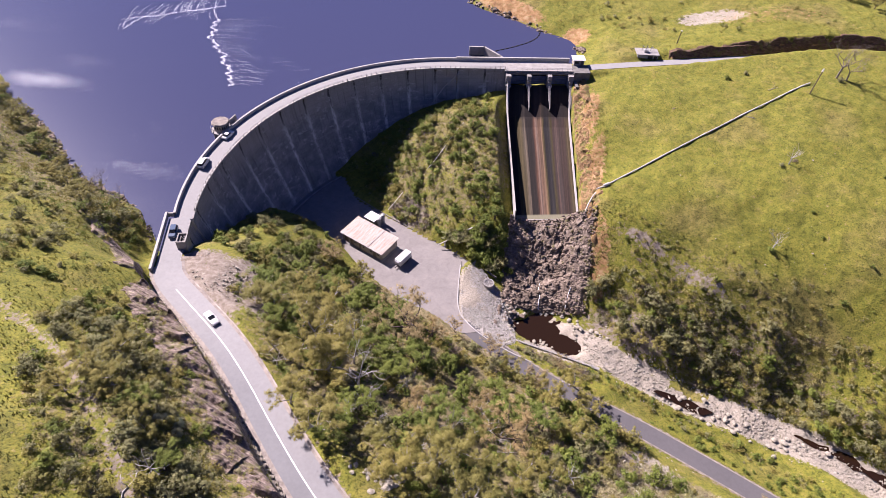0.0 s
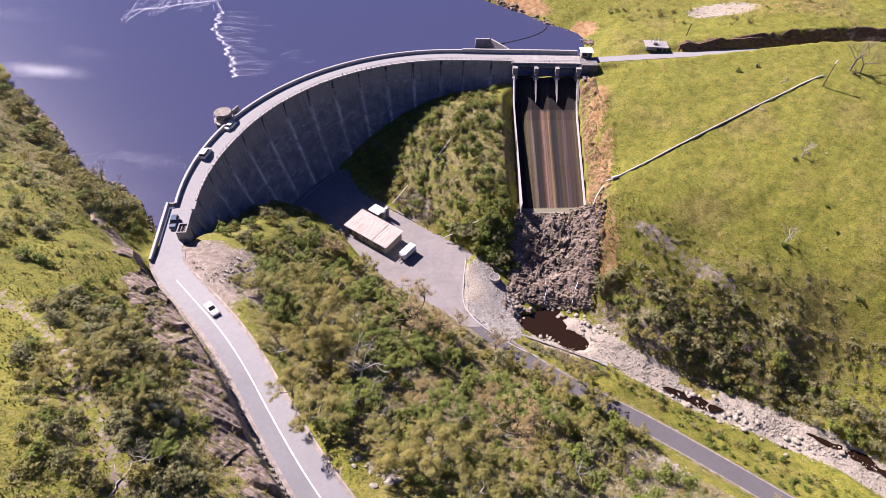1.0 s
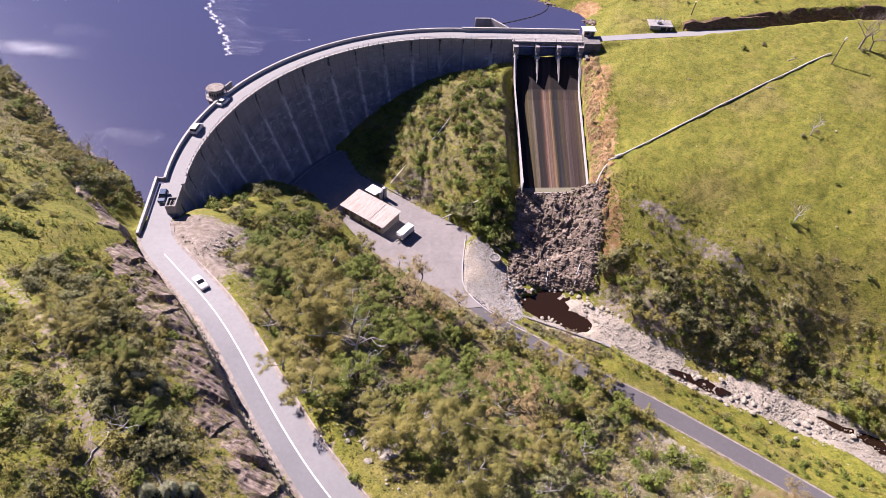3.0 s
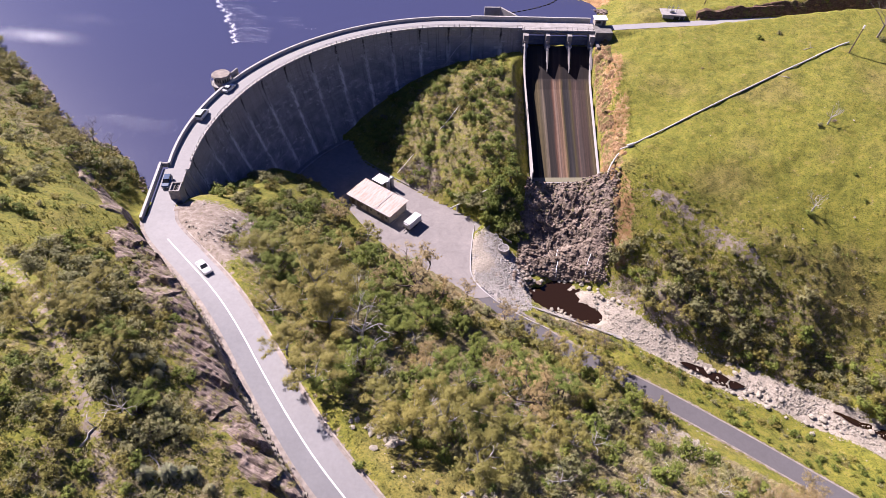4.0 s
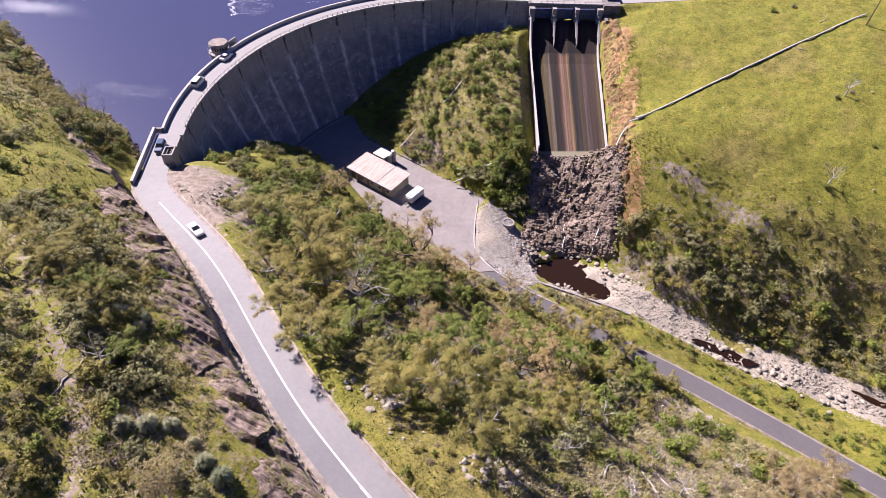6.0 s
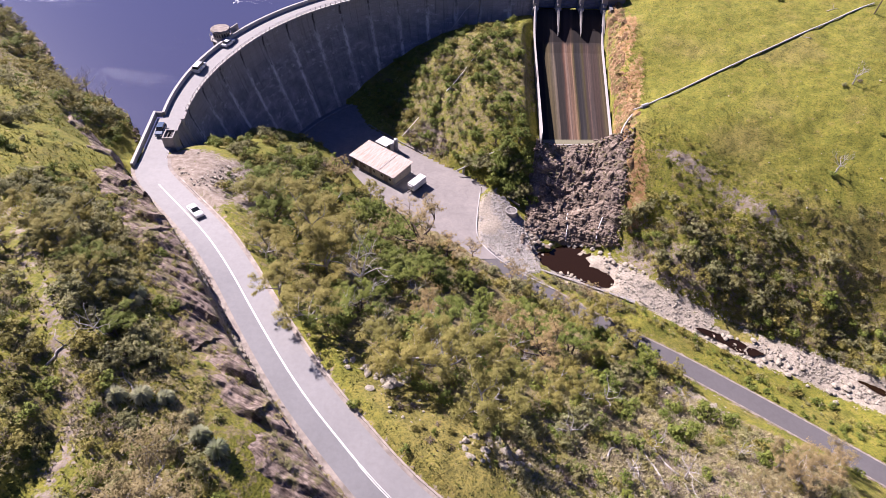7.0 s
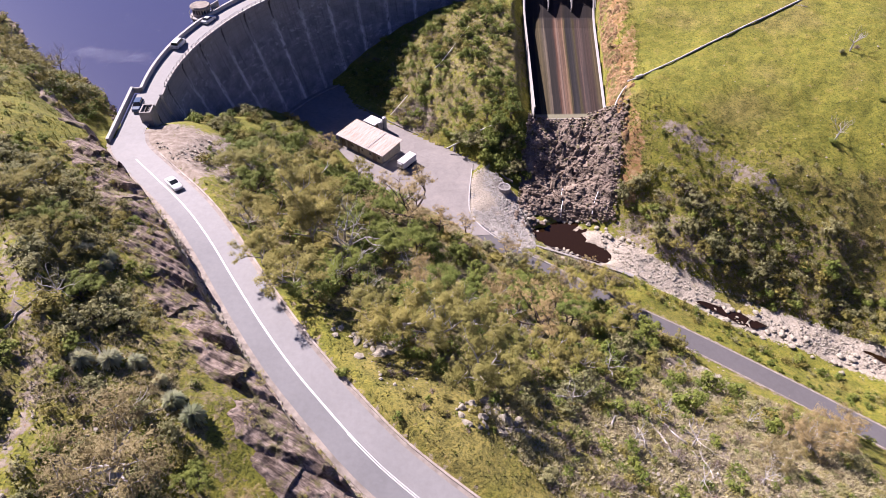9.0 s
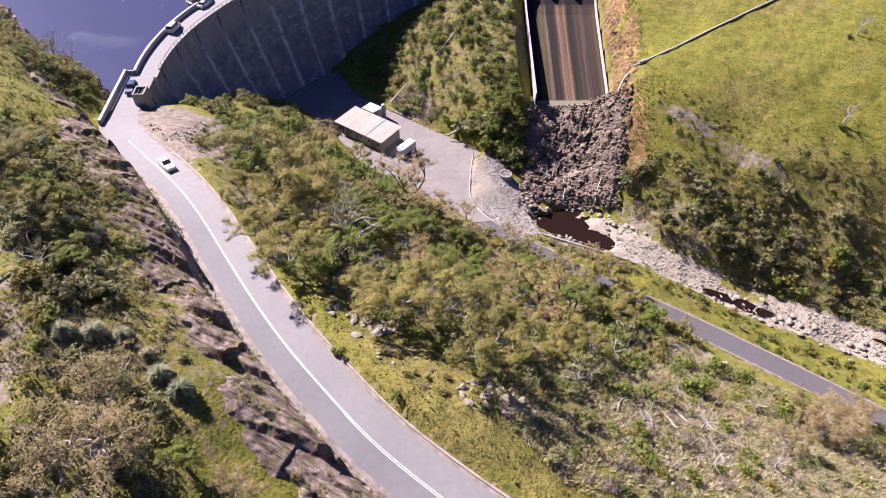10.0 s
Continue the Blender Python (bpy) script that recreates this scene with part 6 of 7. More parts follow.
def limb(bm, rnd, start, way, length, radius, tips, depth, lift):
    """A bent limb that splits twice."""
    pts, rad, p, d = [Vector(start)], [radius], Vector(start), Vector(way).normalized()
    for i in range(4):
        d = (d + Vector((rnd.gauss(0, 0.22), rnd.gauss(0, 0.22), rnd.gauss(lift, 0.14)))).normalized()
        p = p + d * length / 4
        pts.append(p.copy())
        rad.append(radius * (1 - 0.16 * (i + 1)))
    add_tube(bm, pts, rad, 5 if depth > 1 else 4 if depth else 3, False)
    if depth == 0:
        tips.append(pts[-1])
        return
    for k in range(rnd.choice((2, 3, 3))):
        at = pts[rnd.choice((2, 3, 4))]
        turn = Vector((rnd.gauss(0, 1), rnd.gauss(0, 1), rnd.gauss(0.25, 0.4))).normalized()
        limb(bm, rnd, at, d * 0.7 + turn * 0.8, length * rnd.uniform(0.5, 0.75), radius * 0.5, tips, depth - 1, lift)
    tips.append(pts[-1])


def tree(name, seed, label, leaf, bark, height=13.0, spread_m=4.8, dense=230, stems=1, leaf_size=0.14, clump=1.3):
    """A gum tree built at the origin: trunk with bent limbs, and a crown of leafy caps at the limb ends."""
    rnd = random.Random(seed)
    ob = thing(name, pose(0, 0, -200), label, "tree")
    bm, tips = bmesh.new(), []
    for s in range(stems):
        lean = Vector((rnd.uniform(-0.3, 0.3), rnd.uniform(-0.3, 0.3), 1))
        foot, top = Vector((rnd.uniform(-0.5, 0.5) * (stems - 1), rnd.uniform(-0.5, 0.5) * (stems - 1), -0.8)), lean * height * 0.3
        mid = (foot + top) / 2 + Vector((rnd.gauss(0, 0.2), rnd.gauss(0, 0.2), 0))
        add_tube(bm, [foot, mid, top], [height * 0.026, height * 0.022, height * 0.018], 7, False)
        n = 5 if stems == 1 else 3
        for k in range(n):
            a = k * math.tau / n + rnd.uniform(-0.4, 0.4) + s
            limb(bm, rnd, top.lerp(mid, rnd.uniform(0, 0.6)), (math.cos(a) * spread_m / 4.2, math.sin(a) * spread_m / 4.2, rnd.uniform(0.45, 1.2)), height * 0.36, height * 0.015, tips, 2, 0.1)
    part("trunk", bm, bark, ob, "", True)
    clumps = []
    for p in tips:
        q = p + Vector((rnd.gauss(0, 0.4), rnd.gauss(0, 0.4), rnd.uniform(-0.2, 0.5)))
        for _ in range(2):
            c = rnd.uniform(0.4, 0.85)
            clumps.append((q.x + rnd.gauss(0, 0.5), q.y + rnd.gauss(0, 0.5), q.z + rnd.gauss(0, 0.3), clump * c, int(dense * c * c * rnd.uniform(0.7, 1.2))))
    crown = new("crown", leaf_mesh("crown", clumps, leaf_size, leaf, seed, dome=0.85))
    crown.parent = ob
    return ob


def bush(name, seed, label, leaf, bark, height=2.4, width=2.6, count=760, leaf_size=0.18, clumps=11):
    """A bush built at the origin: a few stems and an uneven mass of leaf sprays."""
    rnd = random.Random(seed)
    ob = thing(name, pose(0, 0, -200), label, "shrub")
    bm, cl = bmesh.new(), []
    for k in range(clumps):
        a, r = rnd.uniform(0, math.tau), width * 0.5 * math.sqrt(rnd.random()) * 0.85
        top = height * rnd.uniform(0.4, 0.9) * (1 - 0.35 * r / (width * 0.5))
        p = Vector((r * math.cos(a), r * math.sin(a), top))
        add_tube(bm, [(0, 0, -0.4), (p.x * 0.4, p.y * 0.4, top * 0.5), p], [0.06, 0.045, 0.02], 3, False)
        cl.append((p.x, p.y, p.z * 0.92, width * rnd.uniform(0.13, 0.27), count // clumps))
    cl.append((0, 0, height * 0.35, width * 0.36, count // 5))
    part("stem", bm, bark, ob)
    me = new("foliage", leaf_mesh("foliage", cl, leaf_size, leaf, seed + 500))
    me.parent = ob
    return ob


def bare_tree(seed, label, height, depth=2, mat=None):
    rnd = random.Random(seed)
    ob = thing("dead_tree", pose(0, 0, -200), label, "dead tree")
    bm, tips = bmesh.new(), []
    top = Vector((rnd.uniform(-0.4, 0.4), rnd.uniform(-0.4, 0.4), height * 0.35))
    add_tube(bm, [(0, 0, -0.6), top * 0.5, top], [height * 0.035, height * 0.03, height * 0.024], 6, False)
    for k in range(5):
        a = k * math.tau / 5 + rnd.uniform(-0.4, 0.4)
        limb(bm, rnd, top, (math.cos(a), math.sin(a), rnd.uniform(0.5, 1.3)), height * 0.45, height * 0.016, tips, depth, 0.05)
    part("trunk", bm, mat or M_DEAD, ob, "", True)
    return ob


def grass_tree(seed):
    rnd = random.Random(seed)
    ob = thing("grass_tree", pose(0, 0, -200), "round pale grey-green grass tree with fine spiky leaves", "grass tree", "grass trees on the slope")
    part("trunk", tube([(0, 0, -0.3), (0, 0, 0.5)], [0.2, 0.16], 7), M_BARK, ob)
    vs, fs = [], []
    for k in range(460):
        a, e = rnd.uniform(0, math.tau), math.asin(rnd.uniform(-0.3, 1.0))
        d = Vector((math.cos(a) * math.cos(e), math.sin(a) * math.cos(e), math.sin(e)))
        s = d.cross(Vector((0, 0, 1))).normalized() * 0.045 if abs(d.z) < 0.98 else Vector((0.03, 0, 0))
        long = rnd.uniform(0.85, 1.35)
        tip = d * long + Vector((0, 0, 0.45 - 0.45 * (1 - d.z)))
        mid = d * long * 0.55 + Vector((0, 0, 0.5))
        i = len(vs)
        vs += [tuple(Vector((0, 0, 0.45)) - s * 0.5), tuple(Vector((0, 0, 0.45)) + s * 0.5), tuple(mid + s), tuple(tip), tuple(mid - s)]
        fs.append((i, i + 1, i + 2, i + 3, i + 4))
    link_mesh("leaves", vs, fs, M_LEAF_SPIKY, ob)
    return ob


def sit(proto, x, y, turn, size, tall=1.0, lean=0.0, sink=0.0):
    """A copy of a plant, rooted in the ground at x, y."""
    z = ground_at(x, y) - sink
    m = Matrix.Translation((x, y, z)) @ Matrix.Rotation(turn, 4, "Z") @ Matrix.Rotation(lean, 4, "X") @ Matrix.Diagonal((size, size, size * tall, 1))
    return copy_thing(proto, m)


GUMS = [tree("gum_tree", 3, "spreading gum tree with olive-brown leaves and pale limbs", M_LEAF_OLIVE, M_PALE_BARK, 13, 4.8, 410, 1, 0.112),
        tree("gum_tree", 8, "broad gum tree with dense khaki crown", M_LEAF_OLIVE, M_PALE_BARK, 13, 5.4, 440, 1, 0.112),
        tree("gum_tree", 15, "gum tree with several stems and yellow-green leaves", M_LEAF_GREEN, M_BARK, 12, 4.6, 400, 2, 0.112),
        tree("gum_tree", 23, "tall open gum tree with sparse bronze leaves and dark limbs", M_LEAF_BROWN, M_BARK, 13.5, 4.6, 200, 1, 0.11, 1.15),
        tree("gum_tree", 31, "broad low gum tree with bronze brown leaves", M_LEAF_BROWN, M_PALE_BARK, 12, 6.2, 260, 2, 0.1)]
FAR_GUMS = [tree("gum_tree", 43, "gum tree with small olive crown", M_LEAF_OLIVE, M_PALE_BARK, 13, 5.0, 120, 1, 0.21),
            tree("gum_tree", 58, "bushy gum tree with khaki crown", M_LEAF_OLIVE, M_BARK, 13, 5.2, 135, 1, 0.21),
            tree("gum_tree", 65, "leafy young tree with fresh green crown", M_LEAF_GREEN, M_BARK, 12, 4.6, 130, 2, 0.2),
            tree("gum_tree", 73, "open tree with thin bronze crown", M_LEAF_BROWN, M_BARK, 13, 4.8, 90, 1, 0.18)]
BUSHES = [bush("green_shrub", 2, "dense bright green shrub on the slope", M_LEAF_GREEN, M_BARK, 2.4, 2.6, 720, 0.138, 13),
          bush("olive_shrub", 5, "olive green shrub with uneven top", M_LEAF_OLIVE, M_BARK, 2.2, 2.8, 720, 0.138, 13),
          bush("grey_shrub", 9, "scrubby grey-green shrub on dry ground", M_LEAF_GREY, M_BARK, 2.0, 2.8, 720, 0.132, 13),
          bush("wattle_bush", 12, "tall bright green leafy wattle bush", M_LEAF_GREEN, M_BARK, 3.2, 3.0, 950, 0.142, 16),
          bush("dry_shrub", 17, "dry pinkish brown shrub of bare twigs", M_TWIGS, M_DEAD, 1.5, 2.6, 700, 0.085, 14),
          bush("low_shrub", 21, "low rounded green shrub in grass", M_LEAF_GREEN, M_BARK, 1.3, 1.9, 500, 0.112, 12),
          bush("scrub_bush", 27, "large dark grey-green bush on the bank", M_LEAF_GREY, M_BARK, 3.0, 3.4, 950, 0.148, 16),
          bush("heath_bush", 33, "low pale olive heath bush", M_LEAF_PALE, M_BARK, 1.4, 2.6, 560, 0.112, 14)]
M_GREYWOOD = plain("grey_twigs", (0.24, 0.2, 0.175), 0.95, var=0.3, scale=2.0)
DEADS = [bare_tree(4, "bare white dead tree on the slope", 7.0), bare_tree(11, "bleached leafless tree with crooked limbs", 6.0), bare_tree(19, "grey leafless tree with a dense twiggy crown", 8.0, 4, M_GREYWOOD)]
SPIKY = grass_tree(6)
rnd = random.Random(77)
# the gums that can be told apart: x, y, which, size
NEAR_TREES = [(-53.5, 91.5, 1, 0.8), (-46.8, 93, 0, 0.72), (-37, 80, 0, 1.12), (-41, 94, 1, 0.8), (-34, 74, 1, 0.85), (-21, 99, 3, 1.12), (-14.5, 103, 3, 0.62), (-30.2, 56, 0, 0.7), (-49.8, 86, 2, 0.6), (-58, 96.5, 2, 0.55), (-37.5, 61.5, 1, 0.55),
              (-26.5, 56.5, 2, 0.5), (-12.4, 51, 1, 0.72), (-7.5, 54, 0, 0.8), (-3.5, 58.5, 1, 0.72), (3, 53, 1, 0.9), (0.5, 46.5, 0, 0.78), (9.1, 69, 3, 0.85), (0.1, 79, 4, 0.6), (5, 78, 2, 0.6), (-8.6, 67, 2, 0.62), (19.5, 91, 1, 0.62),
              (-13.5, 70, 4, 0.55), (15.9, 78, 2, 0.55), (11, 58, 1, 0.7), (17, 62, 0, 0.55), (55.3, 62, 4, 0.7), (57.5, 58, 4, 0.85), (66, 66, 4, 0.7), (48.5, 53, 4, 0.65), (70.6, 69, 4, 0.6), (-32.8, 18.5, 4, 1.1), (-20, 17.5, 4, 0.55), (-26, 20, 2, 0.3),
              (-56.3, 46.5, 2, 0.4), (-66.8, 50.4, 0, 0.42), (-62.9, 49, 1, 0.42), (-67.6, 46.0, 0, 0.38), (-57, 45.8, 1, 0.4), (-51.9, 42.2, 0, 0.42), (-47.5, 39.4, 2, 0.4), (-60, 47.6, 0, 0.36), (-54.5, 43, 0, 0.45), (-62, 49, 1, 0.45), (-67, 58, 1, 0.5), (-47, 37.5, 2, 0.32), (26.3, 101, 0, 0.5), (33.4, 96, 1, 0.4), (23.9, 79, 1, 0.55), (8, 100.5, 0, 0.45), (28, 91.5, 1, 0.45), (41, 85.5, 0, 0.4), (14, 97.5, 4, 0.45), (-44, 84, 2, 0.5), (-24, 64, 2, 0.5), (-18, 57, 1, 0.45), (-46, 76, 1, 0.5), (-26, 104, 2, 0.5), (-20, 78, 2, 0.6), (-28, 88, 2, 0.6), (-17, 88, 2, 0.55), (-3, 70, 2, 0.5)]
FAR_TREES = [(-50.6, 129.4, 3, 0.62), (-50.2, 130, 1, 0.45), (-41, 124.8, 0, 0.5), (-36, 112, 2, 0.45), (-30, 108, 2, 0.5), (2, 106.5, 3, 0.5), (22, 107.5, 3, 0.5), (27, 105.5, 3, 0.42), (-9, 110.5, 3, 0.4), (-26, 114.5, 2, 0.4), (12, 96, 1, 0.5), (34, 86, 2, 0.5), (-112, 111, 1, 0.55), (-118, 116, 0, 0.5), (-131, 124, 1, 0.55), (-146, 138, 2, 0.55),
             (-160, 150, 1, 0.65), (-108, 106, 2, 0.4), (-186, 173, 0, 0.55), (-180, 169, 1, 0.5), (-170, 162, 0, 0.45), (-164, 158, 1, 0.4), (-156, 151.5, 0, 0.42), (-150, 146.5, 1, 0.4), (-143, 140, 0, 0.38), (-136, 134.5, 1, 0.4), (-129, 128.5, 0, 0.4), (-121, 123, 1, 0.42), (-116, 120, 0, 0.4), (-125, 121, 0, 0.45), (-175, 158, 0, 0.6), (41, 123, 1, 0.45), (46, 121, 0, 0.45), (52, 120, 1, 0.42), (-66, 109, 2, 0.45),
             (-72, 122, 2, 0.42), (-73, 134, 2, 0.4), (-66, 142, 1, 0.35), (-61, 119, 2, 0.42), (-57, 127, 2, 0.4), (-54, 113, 2, 0.48), (-50, 106, 1, 0.5), (-44, 110, 2, 0.5), (-37, 104, 2, 0.52), (-31, 98, 2, 0.48), (-9, 92, 2, 0.5), (-4, 86, 2, 0.5), (4, 88, 2, 0.5),
             (10, 84, 2, 0.48), (-60, 108, 2, 0.45), (143, 277, 1, 0.6), (150, 283, 1, 0.7), (136, 285, 1, 0.6), (129, 290, 2, 0.6), (147, 292, 1, 0.7), (157, 276, 1, 0.7), (120, 296, 1, 0.6), (132, 312, 1, 0.75), (140, 305, 1, 0.7), (150, 312, 1, 0.75), (146, 322, 1, 0.75), (158, 308, 1, 0.75), (126, 324, 1, 0.7), (136, 330, 1, 0.75), (160, 325, 1, 0.8), (-2, 154, 2, 0.4), (-5, 151, 2, 0.42), (-9, 154, 2, 0.36)]
for kinds, places in ((GUMS, NEAR_TREES), (FAR_GUMS, FAR_TREES)):
    for x, y, k, s in places:
        if kinds is GUMS and y > 45 and (x < 2 or 65 < y and x < 30) or y > 100 and -60 < x < 10:
            s *= 1.32
        if kinds is FAR_GUMS and x < -53 and 100 < y < 150 and x > -80:
            s *= 0.72
        sit(kinds[k], x, y, rnd.uniform(0, 6.3), s * rnd.uniform(0.96, 1.04), rnd.uniform(0.8, 0.95), rnd.uniform(-0.06, 0.06))
for x, y, k, s in ((-26.8, 72.5, 0, 1.5), (-23.5, 66, 0, 1.1), (-26, 62, 1, 0.9), (3.5, 72, 0, 0.8), (6, 70, 1, 0.6), (91, 178, 1, 1.1), (83.5, 148, 0, 0.95), (114.5, 222.5, 2, 1.5), (117.5, 221, 2, 1.1), (-108, 119, 2, 0.7), (-117, 124, 2, 0.9), (-119.5, 124.5, 2, 0.7), (-30, 80, 0, 1.15), (-17, 78, 1, 1.0), (-5, 68, 0, 0.9), (-10, 58, 1, 1.0), (8, 66, 1, 0.9), (-38, 88, 1, 1.1), (22, 64, 0, 0.8), (30, 56, 1, 0.8), (-20, 61, 1, 0.9), (14, 50, 1, 0.9), (-44, 71, 1, 0.9), (34, 50, 0, 0.8), (-33, 92, 0, 1.0), (48, 62, 1, 0.8), (-48, 36, 0, 0.7),
                   (24, 47, 1, 0.75), (33, 42, 0, 0.6), (44, 46, 1, 0.8), (36, 112, 1, 0.5)):
    sit(DEADS[k], x, y, rnd.uniform(0, 6.3), s)


MASS = {}


def scatter(n, poly, kinds, lo, hi, seed, clear=5.0, sparse=0.0, single=True):
    """Bushes within an outline, kept off the roads, in drifts."""
    g = np.random.default_rng(seed)
    p = np.array(poly)
    x, y = g.uniform(p[:, 0].min(), p[:, 0].max(), n * 8), g.uniform(p[:, 1].min(), p[:, 1].max(), n * 8)
    ok = inside(x, y, poly) & (near(x, y, ROAD)[0] > clear) & (near(x, y, LOWER)[0] > 3.6) & (near(x, y, CREEK)[0] > 5.4) & (near(x, y, TRACK)[0] > 2.0)
    ok &= ~inside(x, y, YARD_EDGE) & ~inside(x, y, RIPRAP)
    ok &= rough(x, y, 11.0, seed + 3, 2) > sparse
    for a, b in ((-33.8, 29.7), (-31.6, 27.9), (-29, 26.8), (-37.5, 32), (-40, 29.4)):
        ok &= np.hypot(x - a, y - b) > 2.6
    x, y = x[ok][:n], y[ok][:n]
    for a, b in zip(x, y):
        s = lo + (hi - lo) * g.random() ** 1.6
        k, turn, tall = kinds[g.integers(len(kinds))], g.uniform(0, 6.3), g.uniform(0.8, 1.15)
        if single:
            sit(BUSHES[k], float(a), float(b), turn, s, tall, sink=0.1)
        else:
            MASS.setdefault(k, []).append(Matrix.Translation((float(a), float(b), ground_at(a, b) - 0.1)) @ Matrix.Rotation(turn, 4, "Z") @ Matrix.Diagonal((s, s, s * tall, 1)))


SLOPE = [(-62, 104), (-66, 122), (-58, 132), (-50, 131), (-38, 122), (-20, 113), (-6, 107), (14, 99), (44, 88), (46, 78), (66, 68), (48, 60), (26, 50), (10, 44), (-6, 45), (-18, 50), (-30, 62), (-40, 74), (-52, 84)]
scatter(300, SLOPE, (0, 0, 1, 1, 2, 3, 3, 3, 6, 4), 0.7, 1.7, 31, 5.6, -1.2)
scatter(620, SLOPE, (0, 1, 1, 2, 3, 4, 5, 7), 0.5, 1.3, 32, 5.4, -2, False)
scatter(330, [(-66, 94), (-40, 66), (-20, 50), (-8, 48), (4, 42), (10, 52), (-12, 60), (-34, 80), (-56, 102)], (1, 7, 0, 5, 2, 7), 0.45, 1.15, 30, 6.0, -2, False)
scatter(260, [(-50, 104), (-30, 84), (-8, 62), (16, 60), (30, 84), (6, 100), (-24, 110), (-40, 116)], (0, 1, 3, 2, 7, 4), 0.6, 1.3, 29, 6.0, -2, False)
scatter(150, [(-62, 104), (-79, 113), (-84, 128), (-81, 142), (-62, 146), (-50, 136), (-42, 122), (-46, 104), (-54, 96)], (3, 0, 3, 1, 6), 0.65, 1.3, 34, 6.5, -2)
HILL = [(-84, 78), (-62, 66), (-44, 46), (-30, 27), (-24, 14), (-52, 14), (-66, 36), (-84, 58)]
scatter(150, HILL, (1, 2, 7, 6, 0, 1, 0), 0.45, 1.2, 37, 9.5, -0.6)
scatter(620, HILL, (1, 2, 7, 7, 4, 2, 5, 7), 0.35, 0.85, 36, 9.0, -0.9, False)
scatter(90, [(-84, 70), (-62, 60), (-50, 46), (-42, 36), (-46, 32), (-60, 44), (-82, 60)], (6, 2, 6, 1), 0.7, 1.35, 38, 9.0, -2)
LOW = [(4, 37), (0, 44), (20, 70), (46, 80), (72, 68), (66, 38), (30, 30), (12, 31)]
scatter(90, LOW, (1, 2, 4, 7, 2, 7, 4), 0.45, 1.1, 33, 5.5, -1)
scatter(620, LOW, (4, 7, 7, 4, 7, 2, 5, 0), 0.35, 0.95, 35, 5.5, -1.4, False)
scatter(150, [(-88, 92), (-110, 108), (-150, 142), (-190, 172), (-190, 150), (-140, 100), (-100, 76), (-86, 80)], (1, 5, 2, 5, 0, 6), 0.5, 1.3, 39, 9.0, -0.1, False)
scatter(110, [(-95, 100), (-112, 117), (-143, 142), (-186, 173), (-186, 165), (-140, 132), (-108, 106), (-94, 94)], (1, 2, 6, 0), 0.6, 1.3, 40, 9.0, -0.6, False)
BANK = [(33, 128), (31, 138), (38, 141), (56, 132), (70, 126), (84, 119), (118, 106), (118, 92), (100, 101), (80, 109), (56, 116)]
scatter(330, BANK, (6, 2, 1, 4, 4, 1, 7, 4), 0.6, 1.35, 43, 5.0, -0.9, False)
scatter(110, BANK, (0, 6, 1, 3, 2), 0.7, 1.3, 44, 5.0, -1.0)
scatter(420, [(38, 141), (56, 138), (78, 130), (112, 124), (118, 106), (84, 117), (66, 124), (52, 131)], (4, 7, 4, 2, 7, 1, 5), 0.45, 1.0, 58, 5.0, -1.2, False)
scatter(170, [(34, 140), (36, 156), (60, 150), (90, 140), (120, 130), (118, 112), (75, 126), (50, 134)], (5, 7, 1, 4, 2), 0.25, 0.65, 46, 5.0, -0.3, False)
scatter(110, [(36, 146), (45, 152), (75, 142), (100, 138), (112, 128), (75, 131), (56, 136)], (5, 5, 2, 4, 1), 0.35, 0.8, 45, 5.0, 0.0, False)
KNOLL_EDGE = [(-58, 178), (-60, 183), (-48, 197), (-30, 206), (-12, 211), (-5, 190), (-2, 165), (2, 150), (6, 140), (-6, 144), (-18, 149), (-30, 155), (-42, 162), (-52, 170), (-52, 182)]
scatter(560, KNOLL_EDGE, (0, 1, 5, 2, 7, 4, 3, 0), 0.55, 1.25, 47, 5.0, -0.9, False)
scatter(90, KNOLL_EDGE, (0, 3, 1, 3), 0.7, 1.35, 48, 5.0, -0.4)
scatter(60, [(-4, 150), (0, 152), (6, 140), (0, 138), (-18, 148.5), (-14, 152)], (3, 3, 0, 6), 0.8, 1.5, 49, 5.0, -2)
scatter(60, [(-40, 161), (-30, 155.5), (-22, 152), (-26, 160), (-34, 167)], (4, 4, 4, 2), 0.7, 1.2, 51, 5.0, -2, False)
scatter(130, [(28, 107), (50, 99.5), (80, 88), (100, 78), (104, 83), (80, 94), (56, 103), (32, 111)], (0, 5, 1, 7, 2), 0.4, 0.95, 52, 5.0, -2, False)
scatter(280, [(-90, 90), (-150, 140), (-190, 165), (-190, 120), (-120, 70), (-84, 76)], (5, 7, 1, 2), 0.3, 0.8, 54, 9.0, -0.6, False)
scatter(120, [(-96, 106), (-99, 114), (-104, 119), (-111, 124.5), (-122, 126), (-140, 139.5), (-186, 175), (-186, 166), (-142, 131), (-118, 116), (-106, 109)], (1, 6, 2, 1, 0), 0.6, 1.3, 62, 9.0, -2, False)
scatter(70, [(-96, 101), (-98, 112), (-104, 117), (-112, 118), (-108, 108), (-100, 99)], (1, 6, 1, 0), 0.6, 1.3, 63, 9.0, -2, False)
scatter(46, [(-90, 88), (-104, 98), (-140, 122), (-180, 150), (-170, 118), (-120, 76), (-90, 72)], (1, 0, 2, 6), 0.5, 1.2, 64, 9.0, -0.4)
scatter(40, [(44, 95), (56, 92), (80, 80), (100, 70), (106, 78), (80, 92), (60, 97)], (0, 5, 0, 3), 0.4, 0.9, 53, 5.0, -2)
